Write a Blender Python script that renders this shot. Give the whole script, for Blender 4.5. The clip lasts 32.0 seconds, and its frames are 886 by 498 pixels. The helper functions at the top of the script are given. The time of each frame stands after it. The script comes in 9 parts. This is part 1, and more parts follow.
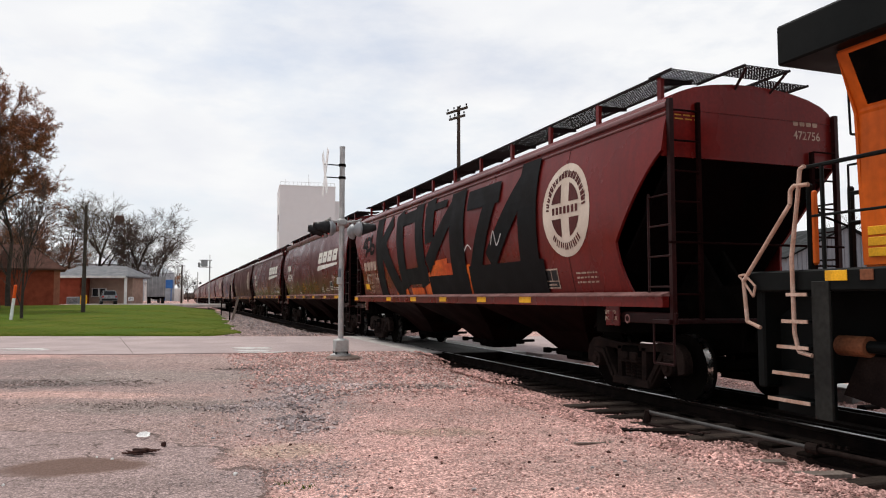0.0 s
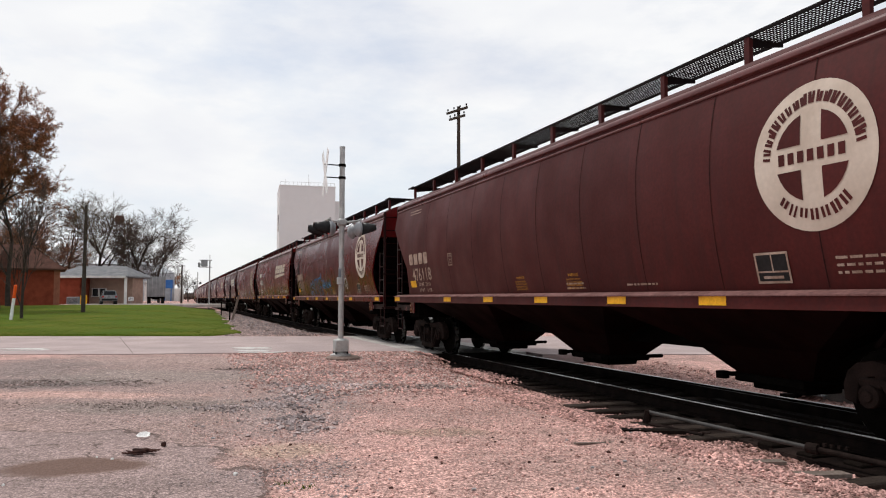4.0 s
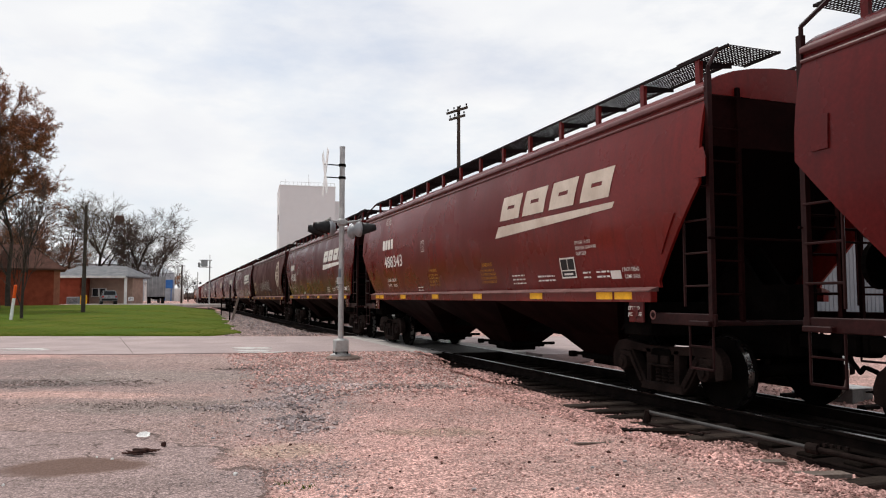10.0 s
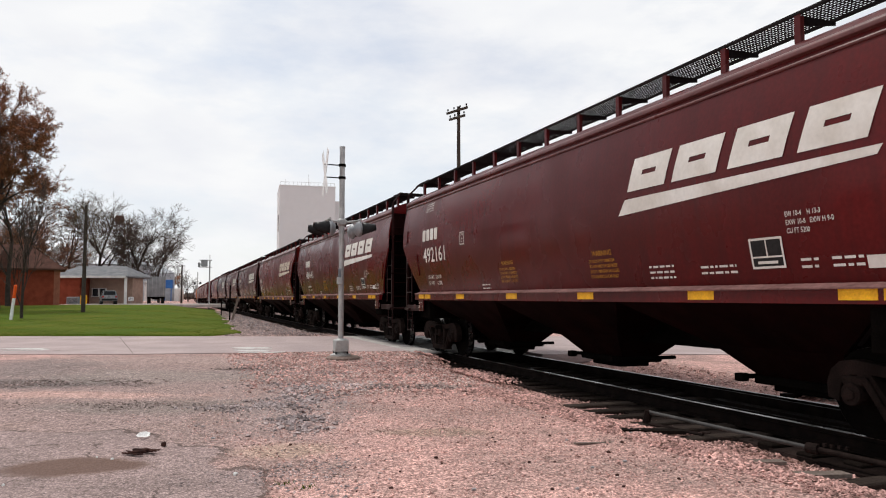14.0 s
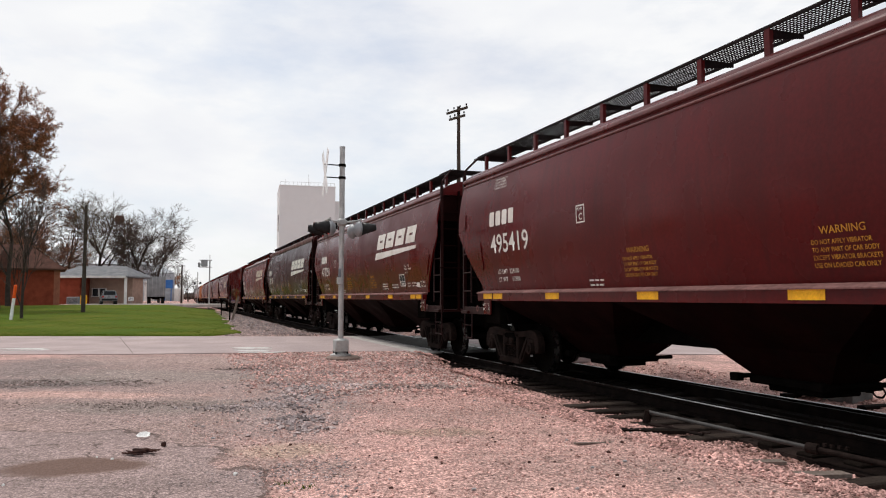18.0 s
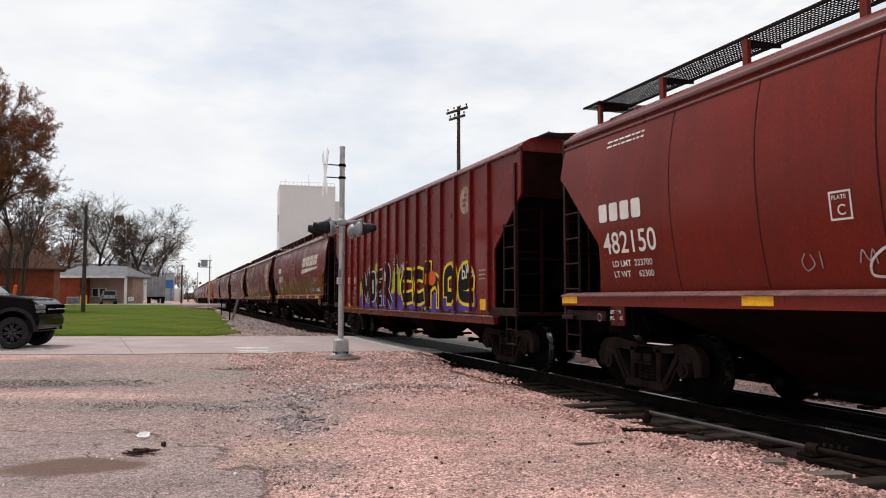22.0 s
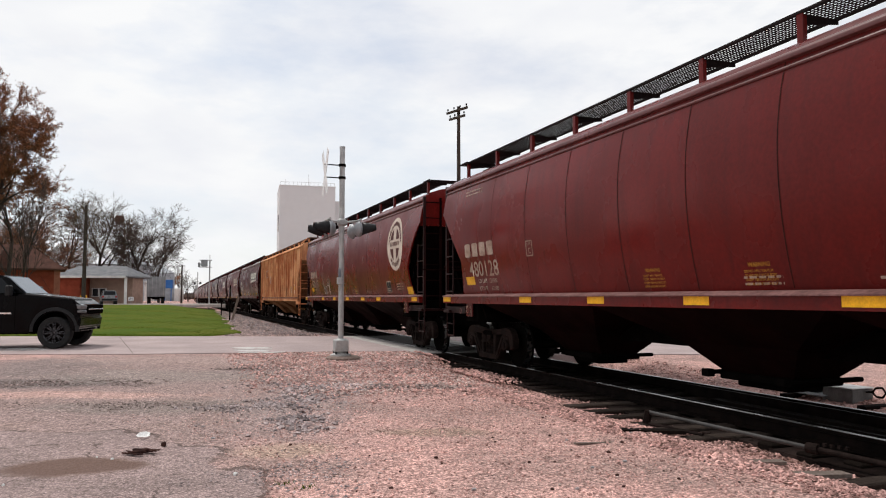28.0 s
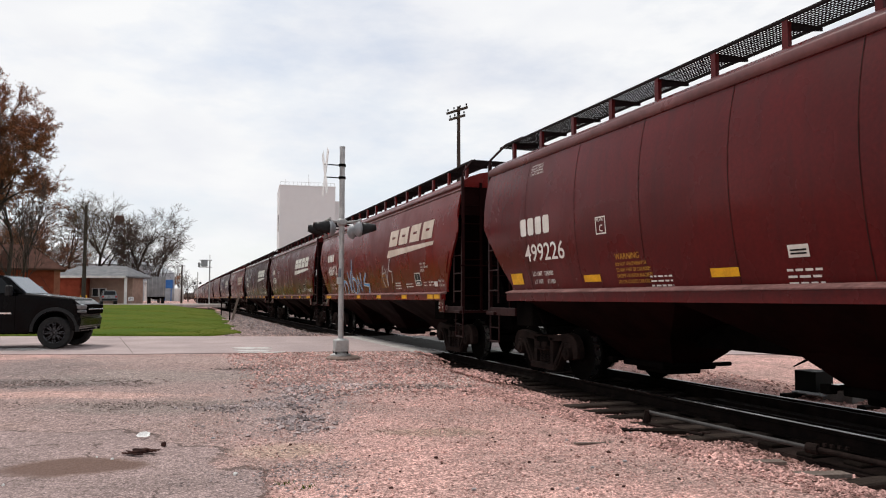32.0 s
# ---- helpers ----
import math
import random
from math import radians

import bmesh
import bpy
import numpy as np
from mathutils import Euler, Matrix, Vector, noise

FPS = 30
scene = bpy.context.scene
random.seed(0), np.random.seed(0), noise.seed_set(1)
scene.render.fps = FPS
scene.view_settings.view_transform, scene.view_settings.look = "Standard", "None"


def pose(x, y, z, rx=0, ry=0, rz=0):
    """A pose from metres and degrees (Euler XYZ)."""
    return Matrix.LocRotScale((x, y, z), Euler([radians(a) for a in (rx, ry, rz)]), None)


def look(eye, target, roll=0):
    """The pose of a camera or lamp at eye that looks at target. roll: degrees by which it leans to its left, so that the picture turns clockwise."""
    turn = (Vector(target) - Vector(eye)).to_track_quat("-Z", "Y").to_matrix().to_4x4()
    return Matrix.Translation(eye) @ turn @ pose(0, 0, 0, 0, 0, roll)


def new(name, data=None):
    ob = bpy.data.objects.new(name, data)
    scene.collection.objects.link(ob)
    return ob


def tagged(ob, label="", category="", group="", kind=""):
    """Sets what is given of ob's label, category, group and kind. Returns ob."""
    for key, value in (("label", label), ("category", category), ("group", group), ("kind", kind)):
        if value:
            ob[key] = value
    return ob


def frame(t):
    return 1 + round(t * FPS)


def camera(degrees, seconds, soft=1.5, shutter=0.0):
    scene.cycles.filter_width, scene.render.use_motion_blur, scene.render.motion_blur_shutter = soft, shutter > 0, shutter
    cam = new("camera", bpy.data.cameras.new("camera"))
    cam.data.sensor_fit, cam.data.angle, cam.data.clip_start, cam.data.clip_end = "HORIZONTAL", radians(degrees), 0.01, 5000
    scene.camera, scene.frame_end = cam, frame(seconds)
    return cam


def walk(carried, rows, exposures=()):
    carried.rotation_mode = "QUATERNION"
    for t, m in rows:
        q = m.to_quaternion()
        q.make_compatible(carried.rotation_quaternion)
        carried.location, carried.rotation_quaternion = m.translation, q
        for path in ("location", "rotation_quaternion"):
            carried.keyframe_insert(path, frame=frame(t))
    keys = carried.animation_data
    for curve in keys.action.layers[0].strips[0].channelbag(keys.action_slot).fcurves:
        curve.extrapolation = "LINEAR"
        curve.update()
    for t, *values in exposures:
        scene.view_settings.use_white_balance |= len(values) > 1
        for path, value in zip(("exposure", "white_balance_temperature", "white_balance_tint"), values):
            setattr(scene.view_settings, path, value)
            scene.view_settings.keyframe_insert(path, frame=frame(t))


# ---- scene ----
YAW, TILT = math.atan2(478, 1310), math.atan2(86, 1310)
FWD = Vector((math.sin(YAW), math.cos(YAW), 0))
RGT = Vector((math.cos(YAW), -math.sin(YAW), 0))
EYE = Vector((0, 0, 1.41))
cam = camera(61.8, 32.0, soft=1.1, shutter=0.0)
CAM_POSE = look(EYE, EYE + FWD * math.cos(TILT) + Vector((0, 0, math.sin(TILT))))
walk(cam, [(0.0, CAM_POSE), (32.0, CAM_POSE)], exposures=[(0.0, 0.0), (29.7, 0.0), (30.4, -0.06), (31.0, -0.10), (31.5, -0.04), (31.8, 0.0), (32.0, 0.0)])


def place(depth, side, z=0.0):
    """A point so far ahead of the tripod, so far to its side, at that height."""
    p = FWD * depth + RGT * side
    return Vector((p.x, p.y, z))


# ---- sky and sun ----
SUN_EL, SUN_AZ = radians(60), radians(-30)      # azimuth from +y, clockwise
world = bpy.data.worlds.new("sky")
scene.world = world
world.use_nodes = True
wn, wl = world.node_tree.nodes, world.node_tree.links
wn.clear()
w_out = wn.new("ShaderNodeOutputWorld")
w_sky = wn.new("ShaderNodeTexSky")
w_sky.sky_type, w_sky.sun_disc = "NISHITA", False
w_sky.sun_elevation, w_sky.sun_rotation = SUN_EL, SUN_AZ
w_bg = wn.new("ShaderNodeBackground")
w_bg.inputs["Strength"].default_value = 0.12
wl.new(w_sky.outputs[0], w_bg.inputs["Color"])
w_co = wn.new("ShaderNodeTexCoord")
w_map = wn.new("ShaderNodeMapping")
w_map.inputs["Scale"].default_value = (1.0, 1.0, 2.6)
wl.new(w_co.outputs["Generated"], w_map.inputs["Vector"])
w_n1 = wn.new("ShaderNodeTexNoise")
w_n1.inputs["Scale"].default_value, w_n1.inputs["Detail"].default_value = 3.2, 7
w_n1.inputs["Roughness"].default_value = 0.58
wl.new(w_map.outputs[0], w_n1.inputs["Vector"])
w_r1 = wn.new("ShaderNodeValToRGB")
w_r1.color_ramp.elements[0].position, w_r1.color_ramp.elements[0].color = 0.34, (0.62, 0.62, 0.62, 1)
w_r1.color_ramp.elements[1].position, w_r1.color_ramp.elements[1].color = 0.56, (1, 1, 1, 1)
wl.new(w_n1.outputs["Fac"], w_r1.inputs["Fac"])
w_n2 = wn.new("ShaderNodeTexNoise")
w_n2.inputs["Scale"].default_value, w_n2.inputs["Detail"].default_value = 5.0, 5
wl.new(w_map.outputs[0], w_n2.inputs["Vector"])
w_r2 = wn.new("ShaderNodeValToRGB")
w_r2.color_ramp.elements[0].position, w_r2.color_ramp.elements[0].color = 0.32, (0.84, 0.855, 0.905, 1)
w_r2.color_ramp.elements[1].position, w_r2.color_ramp.elements[1].color = 0.62, (0.955, 0.96, 0.97, 1)
wl.new(w_n2.outputs["Fac"], w_r2.inputs["Fac"])
w_cl = wn.new("ShaderNodeBackground")
w_cl.inputs["Strength"].default_value = 1.0
wl.new(w_r2.outputs[0], w_cl.inputs["Color"])
w_mix = wn.new("ShaderNodeMixShader")
wl.new(w_r1.outputs[0], w_mix.inputs[0])
wl.new(w_bg.outputs[0], w_mix.inputs[1])
wl.new(w_cl.outputs[0], w_mix.inputs[2])
wl.new(w_mix.outputs[0], w_out.inputs["Surface"])

sun = new("sun", bpy.data.lights.new("sun", "SUN"))
sun.data.energy, sun.data.angle, sun.data.color = 2.3, radians(9), (1.0, 0.96, 0.90)
sun_dir = Vector((math.sin(SUN_AZ) * math.cos(SUN_EL), math.cos(SUN_AZ) * math.cos(SUN_EL), math.sin(SUN_EL)))
sun.matrix_world = look(sun_dir * 60, (0, 0, 0))


# ---- materials ----
def surface(name, c1, c2=None, scale=4.0, rough=0.7, metal=0.0, bump=0.0, bscale=None, fine=0.25,
            streak=0.0, streak_col=None, rand=0.0, lo=0.35, hi=0.65, spec=0.12, grain=0.0, panel=0.0):
    """Colour from c1 to c2 in blotches, with a finer grain, optional streaks that run down and relief."""
    m = bpy.data.materials.new(name)
    m.use_nodes = True
    n, l = m.node_tree.nodes, m.node_tree.links
    b = n["Principled BSDF"]
    b.inputs["Metallic"].default_value = metal
    b.inputs["Specular IOR Level"].default_value = spec
    c2 = c2 or tuple(v * 0.75 for v in c1)
    co = n.new("ShaderNodeTexCoord")
    n1 = n.new("ShaderNodeTexNoise")
    n1.inputs["Scale"].default_value, n1.inputs["Detail"].default_value = scale, 6
    l.new(co.outputs["Object"], n1.inputs["Vector"])
    ramp = n.new("ShaderNodeValToRGB")
    ramp.color_ramp.elements[0].position, ramp.color_ramp.elements[0].color = lo, (*c1, 1)
    ramp.color_ramp.elements[1].position, ramp.color_ramp.elements[1].color = hi, (*c2, 1)
    l.new(n1.outputs["Fac"], ramp.inputs["Fac"])
    col = ramp.outputs[0]
    n2 = n.new("ShaderNodeTexNoise")
    n2.inputs["Scale"].default_value, n2.inputs["Detail"].default_value = bscale or scale * 9, 4
    l.new(co.outputs["Object"], n2.inputs["Vector"])
    if fine:
        mr = n.new("ShaderNodeMapRange")
        mr.inputs["From Min"].default_value, mr.inputs["From Max"].default_value = 0.3, 0.7
        mr.inputs["To Min"].default_value, mr.inputs["To Max"].default_value = 1 - fine, 1 + fine
        l.new(n2.outputs["Fac"], mr.inputs["Value"])
        mx = n.new("ShaderNodeMix")
        mx.data_type, mx.blend_type = "RGBA", "MULTIPLY"
        mx.inputs[0].default_value = 1
        l.new(col, mx.inputs[6])
        l.new(mr.outputs[0], mx.inputs[7])
        col = mx.outputs[2]
    if streak:
        mp = n.new("ShaderNodeMapping")
        mp.inputs["Scale"].default_value = (3.0, 3.0, 0.22)
        l.new(co.outputs["Object"], mp.inputs["Vector"])
        n3 = n.new("ShaderNodeTexNoise")
        n3.inputs["Scale"].default_value, n3.inputs["Detail"].default_value = 2.2, 6
        l.new(mp.outputs[0], n3.inputs["Vector"])
        r3 = n.new("ShaderNodeMapRange")
        r3.inputs["From Min"].default_value, r3.inputs["From Max"].default_value = 0.48, 0.72
        r3.inputs["To Max"].default_value = streak
        l.new(n3.outputs["Fac"], r3.inputs["Value"])
        mx = n.new("ShaderNodeMix")
        mx.data_type = "RGBA"
        l.new(r3.outputs[0], mx.inputs[0])
        l.new(col, mx.inputs[6])
        mx.inputs[7].default_value = (*(streak_col or (0.05, 0.035, 0.03)), 1)
        col = mx.outputs[2]
    if rand:
        oi = n.new("ShaderNodeObjectInfo")
        mr = n.new("ShaderNodeMapRange")
        mr.inputs["To Min"].default_value, mr.inputs["To Max"].default_value = 1 - rand, 1 + rand
        l.new(oi.outputs["Random"], mr.inputs["Value"])
        mx = n.new("ShaderNodeMix")
        mx.data_type, mx.blend_type = "RGBA", "MULTIPLY"
        mx.inputs[0].default_value = 1
        l.new(col, mx.inputs[6])
        l.new(mr.outputs[0], mx.inputs[7])
        col = mx.outputs[2]
    if panel:
        sn = n.new("ShaderNodeVectorMath")
        sn.operation = "SNAP"
        sn.inputs[1].default_value = (9.0, 1.475, 9.0)
        l.new(co.outputs["Object"], sn.inputs[0])
        wn_ = n.new("ShaderNodeTexWhiteNoise")
        l.new(sn.outputs[0], wn_.inputs["Vector"])
        mr = n.new("ShaderNodeMapRange")
        mr.inputs["To Min"].default_value, mr.inputs["To Max"].default_value = 1 - panel, 1 + panel
        l.new(wn_.outputs["Value"], mr.inputs["Value"])
        mx = n.new("ShaderNodeMix")
        mx.data_type, mx.blend_type = "RGBA", "MULTIPLY"
        mx.inputs[0].default_value = 1
        l.new(col, mx.inputs[6])
        l.new(mr.outputs[0], mx.inputs[7])
        col = mx.outputs[2]
    if grain:
        ge = n.new("ShaderNodeNewGeometry")
        mr = n.new("ShaderNodeMapRange")
        mr.inputs["To Min"].default_value, mr.inputs["To Max"].default_value = 1 - grain, 1 + grain
        l.new(ge.outputs["Random Per Island"], mr.inputs["Value"])
        mx = n.new("ShaderNodeMix")
        mx.data_type, mx.blend_type = "RGBA", "MULTIPLY"
        mx.inputs[0].default_value = 1
        l.new(col, mx.inputs[6])
        l.new(mr.outputs[0], mx.inputs[7])
        col = mx.outputs[2]
    l.new(col, b.inputs["Base Color"])
    rr = n.new("ShaderNodeMapRange")
    rr.inputs["From Min"].default_value, rr.inputs["From Max"].default_value = 0.3, 0.7
    rr.inputs["To Min"].default_value, rr.inputs["To Max"].default_value = max(rough - 0.12, 0.04), min(rough + 0.12, 1)
    l.new(n1.outputs["Fac"], rr.inputs["Value"])
    l.new(rr.outputs[0], b.inputs["Roughness"])
    if bump:
        bp = n.new("ShaderNodeBump")
        bp.inputs["Strength"].default_value, bp.inputs["Distance"].default_value = bump, 0.02
        l.new(n2.outputs["Fac"], bp.inputs["Height"])
        l.new(bp.outputs[0], b.inputs["Normal"])
    return m


def glow(name, col, strength):
    m = bpy.data.materials.new(name)
    m.use_nodes = True
    b = m.node_tree.nodes["Principled BSDF"]
    b.inputs["Base Color"].default_value = (*col, 1)
    b.inputs["Emission Color"].default_value = (*col, 1)
    b.inputs["Emission Strength"].default_value = strength
    return m


def car_paint(name, c, streak=0.5, rough=0.28):
    c = (c[0] * 1.16, c[1] * 0.73, c[2] * 0.76)
    return surface(name, c, tuple(v * 0.72 for v in c), 0.9, rough, bump=0.05, bscale=22, fine=0.14, streak=streak,
                   streak_col=tuple(v * 0.45 + 0.004 for v in c), lo=0.3, hi=0.7, spec=0.15, panel=0.13)


PAINT = {
    "maroon": car_paint("maroon_paint", (0.0780, 0.0100, 0.0100)),
    "red": car_paint("red_oxide_paint", (0.1160, 0.0145, 0.0115)),
    "brown": car_paint("brown_paint", (0.0600, 0.0140, 0.0118), streak=0.5, rough=0.55),
    "orange": car_paint("faded_orange_red_paint", (0.1320, 0.0205, 0.0115), streak=0.4),
    "dark": car_paint("dark_maroon_paint", (0.0370, 0.0058, 0.0062)),
    "rib": car_paint("ribbed_car_paint", (0.118, 0.0150, 0.0125), streak=0.45),
    "rust": surface("rusted_yellow_paint", (0.66, 0.330, 0.165), (0.43, 0.150, 0.066), 1.0, 0.8, bump=0.25, bscale=45, fine=0.18,
                    streak=0.62, streak_col=(0.22, 0.062, 0.025), lo=0.42, hi=0.60, spec=0.08),
}
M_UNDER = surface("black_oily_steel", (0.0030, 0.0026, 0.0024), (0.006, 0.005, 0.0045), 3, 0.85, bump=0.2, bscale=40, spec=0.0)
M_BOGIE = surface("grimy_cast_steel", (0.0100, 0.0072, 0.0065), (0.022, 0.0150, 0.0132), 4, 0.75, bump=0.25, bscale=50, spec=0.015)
M_RUSTGRATE = surface("rusty_tan_grating_steel", (0.20, 0.13, 0.09), (0.13, 0.075, 0.05), 3, 0.8, spec=0.05)
M_TREAD = surface("polished_wheel_tread", (0.50, 0.49, 0.47), (0.36, 0.34, 0.32), 8, 0.28, metal=1.0, fine=0.1)
M_GRATE = surface("dark_grating_steel", (0.010, 0.008, 0.008), (0.018, 0.012, 0.012), 3, 0.7, spec=0.06)
M_WHITE = surface("white_stencil_paint", (0.70, 0.68, 0.64), (0.58, 0.55, 0.50), 2, 0.6, fine=0.05)
M_CREAM = surface("cream_logo_paint", (0.60, 0.52, 0.44), (0.48, 0.40, 0.33), 2, 0.6, fine=0.05)
M_OLDWHITE = surface("worn_white_lettering", (0.40, 0.31, 0.25), (0.25, 0.17, 0.13), 5, 0.65, fine=0.25)
M_YELLOW = surface("yellow_reflective_sheeting", (0.80, 0.42, 0.02), (0.62, 0.31, 0.02), 5, 0.4, fine=0.12)
M_YTEXT = surface("yellow_stencil_paint", (0.50, 0.25, 0.03), (0.34, 0.15, 0.025), 5, 0.6, fine=0.2)
M_BLACK = surface("black_paint", (0.012, 0.012, 0.013), (0.022, 0.021, 0.021), 3, 0.45, fine=0.2)
M_LEDGE = surface("pale_sill_top", (0.19, 0.095, 0.088), (0.11, 0.052, 0.048), 2, 0.7, fine=0.3)
M_STEEL = surface("galvanised_steel", (0.46, 0.46, 0.45), (0.34, 0.34, 0.335), 5, 0.45, metal=0.35, fine=0.12, bump=0.05)
M_RAILTOP = surface("polished_rail_head", (0.11, 0.10, 0.098), (0.07, 0.066, 0.062), 3, 0.30, metal=1.0, fine=0.08)
M_RAIL = surface("rusty_rail_web", (0.009, 0.0056, 0.0046), (0.0045, 0.0034, 0.003), 5, 0.8, bump=0.2, bscale=40, spec=0.04)
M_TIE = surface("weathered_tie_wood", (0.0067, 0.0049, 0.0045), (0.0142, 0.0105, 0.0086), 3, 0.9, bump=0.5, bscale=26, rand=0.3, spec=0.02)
M_OLDTIE = surface("grey_brown_split_tie", (0.0225, 0.0165, 0.0142), (0.0435, 0.0338, 0.0285), 4, 0.9, bump=0.6, bscale=34, rand=0.35, spec=0.03)
M_BOARD = surface("grey_weathered_board", (0.135, 0.105, 0.090), (0.20, 0.160, 0.138), 4, 0.85, bump=0.4, bscale=30)
M_CONC = surface("pale_concrete", (0.44, 0.41, 0.39), (0.33, 0.30, 0.28), 2.5, 0.85, bump=0.15, bscale=30)
M_CASE = surface("dull_grey_case_steel", (0.15, 0.145, 0.14), (0.10, 0.096, 0.092), 4, 0.6, fine=0.2)
M_ROAD = surface("worn_pinkish_road", (0.400, 0.318, 0.305), (0.325, 0.264, 0.258), 0.7, 0.9, bump=0.3, bscale=60, fine=0.18)
M_DARKROAD = surface("oil_dark_crossing_rubber", (0.045, 0.042, 0.040), (0.085, 0.078, 0.072), 2.2, 0.75, bump=0.3, bscale=30)
M_STONE = surface("pink_quartzite_stone", (0.60, 0.365, 0.325), (0.37, 0.215, 0.190), 1.5, 0.85, fine=0.3, bscale=60, grain=0.6)
M_GREYSTONE = surface("grey_gravel_stone", (0.30, 0.28, 0.28), (0.19, 0.18, 0.185), 1.5, 0.85, fine=0.3, bscale=60, grain=0.45)
M_GRASS = surface("grass_blades", (0.082, 0.126, 0.010), (0.052, 0.090, 0.007), 0.25, 0.8, fine=0.1, grain=0.16, spec=0.03)
M_LAWN = surface("lawn_soil_and_thatch", (0.056, 0.094, 0.008), (0.100, 0.110, 0.018), 0.25, 0.9, bump=0.25, bscale=20, fine=0.25, spec=0.02)
M_BARK = surface("grey_brown_bark", (0.055, 0.044, 0.038), (0.032, 0.026, 0.022), 3, 0.9, bump=0.4, bscale=30)
M_TWIG = surface("twig_bark", (0.100, 0.074, 0.060), (0.062, 0.046, 0.038), 0.6, 0.9)
M_BUD = surface("rusty_spring_buds", (0.31, 0.125, 0.055), (0.21, 0.098, 0.052), 0.5, 0.8, grain=0.4)
M_BUDGREEN = surface("olive_spring_buds", (0.17, 0.14, 0.055), (0.12, 0.085, 0.045), 0.5, 0.8, grain=0.4)
M_BRICK = surface("red_brick", (0.26, 0.058, 0.030), (0.19, 0.042, 0.023), 1.5, 0.85, bump=0.3, bscale=30, rand=0.15)
M_TAN = surface("tan_brick", (0.34, 0.235, 0.185), (0.28, 0.19, 0.15), 1.2, 0.85, bump=0.2, bscale=25)
M_LITBRICK = surface("lit_red_brick", (0.34, 0.135, 0.085), (0.27, 0.105, 0.068), 1.5, 0.85, bump=0.3, bscale=30)
M_SHINGLE = surface("brown_roof_shingles", (0.108, 0.050, 0.037), (0.080, 0.040, 0.031), 2, 0.9, bump=0.3, bscale=18)
M_GREYROOF = surface("grey_roof_shingles", (0.180, 0.182, 0.188), (0.135, 0.137, 0.144), 1.5, 0.85, bump=0.3, bscale=18)
M_TRIM = surface("white_trim_paint", (0.66, 0.65, 0.62), (0.55, 0.54, 0.52), 2, 0.6, fine=0.1)
M_ELEV = surface("cast_concrete_elevator", (0.63, 0.645, 0.645), (0.60, 0.615, 0.615), 0.05, 0.9, fine=0.02, bscale=0.5)
M_GALV = surface("corrugated_bin_steel", (0.42, 0.44, 0.46), (0.33, 0.35, 0.37), 0.5, 0.5, metal=0.3, fine=0.1)
M_POLE = surface("weathered_pole_wood", (0.042, 0.033, 0.028), (0.070, 0.056, 0.047), 2, 0.9, bump=0.3, bscale=20)
M_WHITEP = surface("white_enamel", (0.80, 0.80, 0.79), (0.70, 0.70, 0.69), 3, 0.4, fine=0.08)
M_ORANGEP = surface("orange_marker_plastic", (0.75, 0.10, 0.012), (0.62, 0.08, 0.012), 3, 0.5, fine=0.1)
M_LOCO = surface("orange_locomotive_paint", (0.60, 0.115, 0.010), (0.45, 0.085, 0.010), 1.2, 0.4, fine=0.12, streak=0.3, streak_col=(0.10, 0.03, 0.01))
M_LOCODARK = surface("black_green_locomotive_paint", (0.0035, 0.0042, 0.0041), (0.007, 0.0078, 0.0075), 1.5, 0.5, fine=0.15, spec=0.06)
M_CARBLACK = surface("glossy_black_car_paint", (0.0016, 0.0016, 0.0020), (0.0022, 0.0022, 0.0026), 2, 0.16, fine=0.04, spec=0.08)
M_HOOD = surface("polished_black_hood_paint", (0.002, 0.002, 0.0025), (0.003, 0.003, 0.0035), 2, 0.12, fine=0.04, spec=0.7)
M_SILVERCAR = surface("silver_car_paint", (0.20, 0.205, 0.21), (0.16, 0.165, 0.17), 2, 0.3, metal=0.5, fine=0.05)
M_LAMP = surface("clear_lamp_lens", (0.22, 0.22, 0.22), (0.14, 0.14, 0.145), 9, 0.12, metal=0.4, fine=0.2)
M_RUBBER = surface("tyre_rubber", (0.016, 0.016, 0.017), (0.028, 0.027, 0.026), 8, 0.85, bump=0.2)
M_CHROME = surface("chrome", (0.70, 0.70, 0.70), (0.60, 0.60, 0.60), 4, 0.15, metal=1.0, fine=0.05)
M_TINT = surface("tinted_window_glass", (0.010, 0.012, 0.014), (0.014, 0.016, 0.018), 2, 0.06, fine=0.03)
M_WIND = surface("windscreen_glass", (0.10, 0.12, 0.14), (0.08, 0.10, 0.12), 1, 0.06, fine=0.03, spec=1.0)
M_REDLENS = glow("red_signal_lens", (0.55, 0.02, 0.015), 0.35)
M_SHED = surface("grey_steel_siding", (0.20, 0.215, 0.235), (0.165, 0.18, 0.20), 1, 0.55, fine=0.08)
M_DIRT = surface("dark_wet_mud", (0.085, 0.060, 0.048), (0.13, 0.095, 0.078), 3, 0.35, bump=0.3, bscale=25)
M_LITTER = surface("white_paper", (0.78, 0.77, 0.75), (0.70, 0.69, 0.67), 6, 0.7)
M_DEBRIS = surface("charred_rag", (0.035, 0.018, 0.016), (0.075, 0.035, 0.028), 14, 0.9, bump=0.6)
M_GBLACK = surface("black_spray_paint", (0.0045, 0.0045, 0.005), (0.009, 0.008, 0.008), 2, 0.6, fine=0.2, spec=0.05)
M_GORANGE = surface("orange_spray_paint", (0.62, 0.12, 0.012), (0.42, 0.055, 0.012), 1.2, 0.5, fine=0.25)
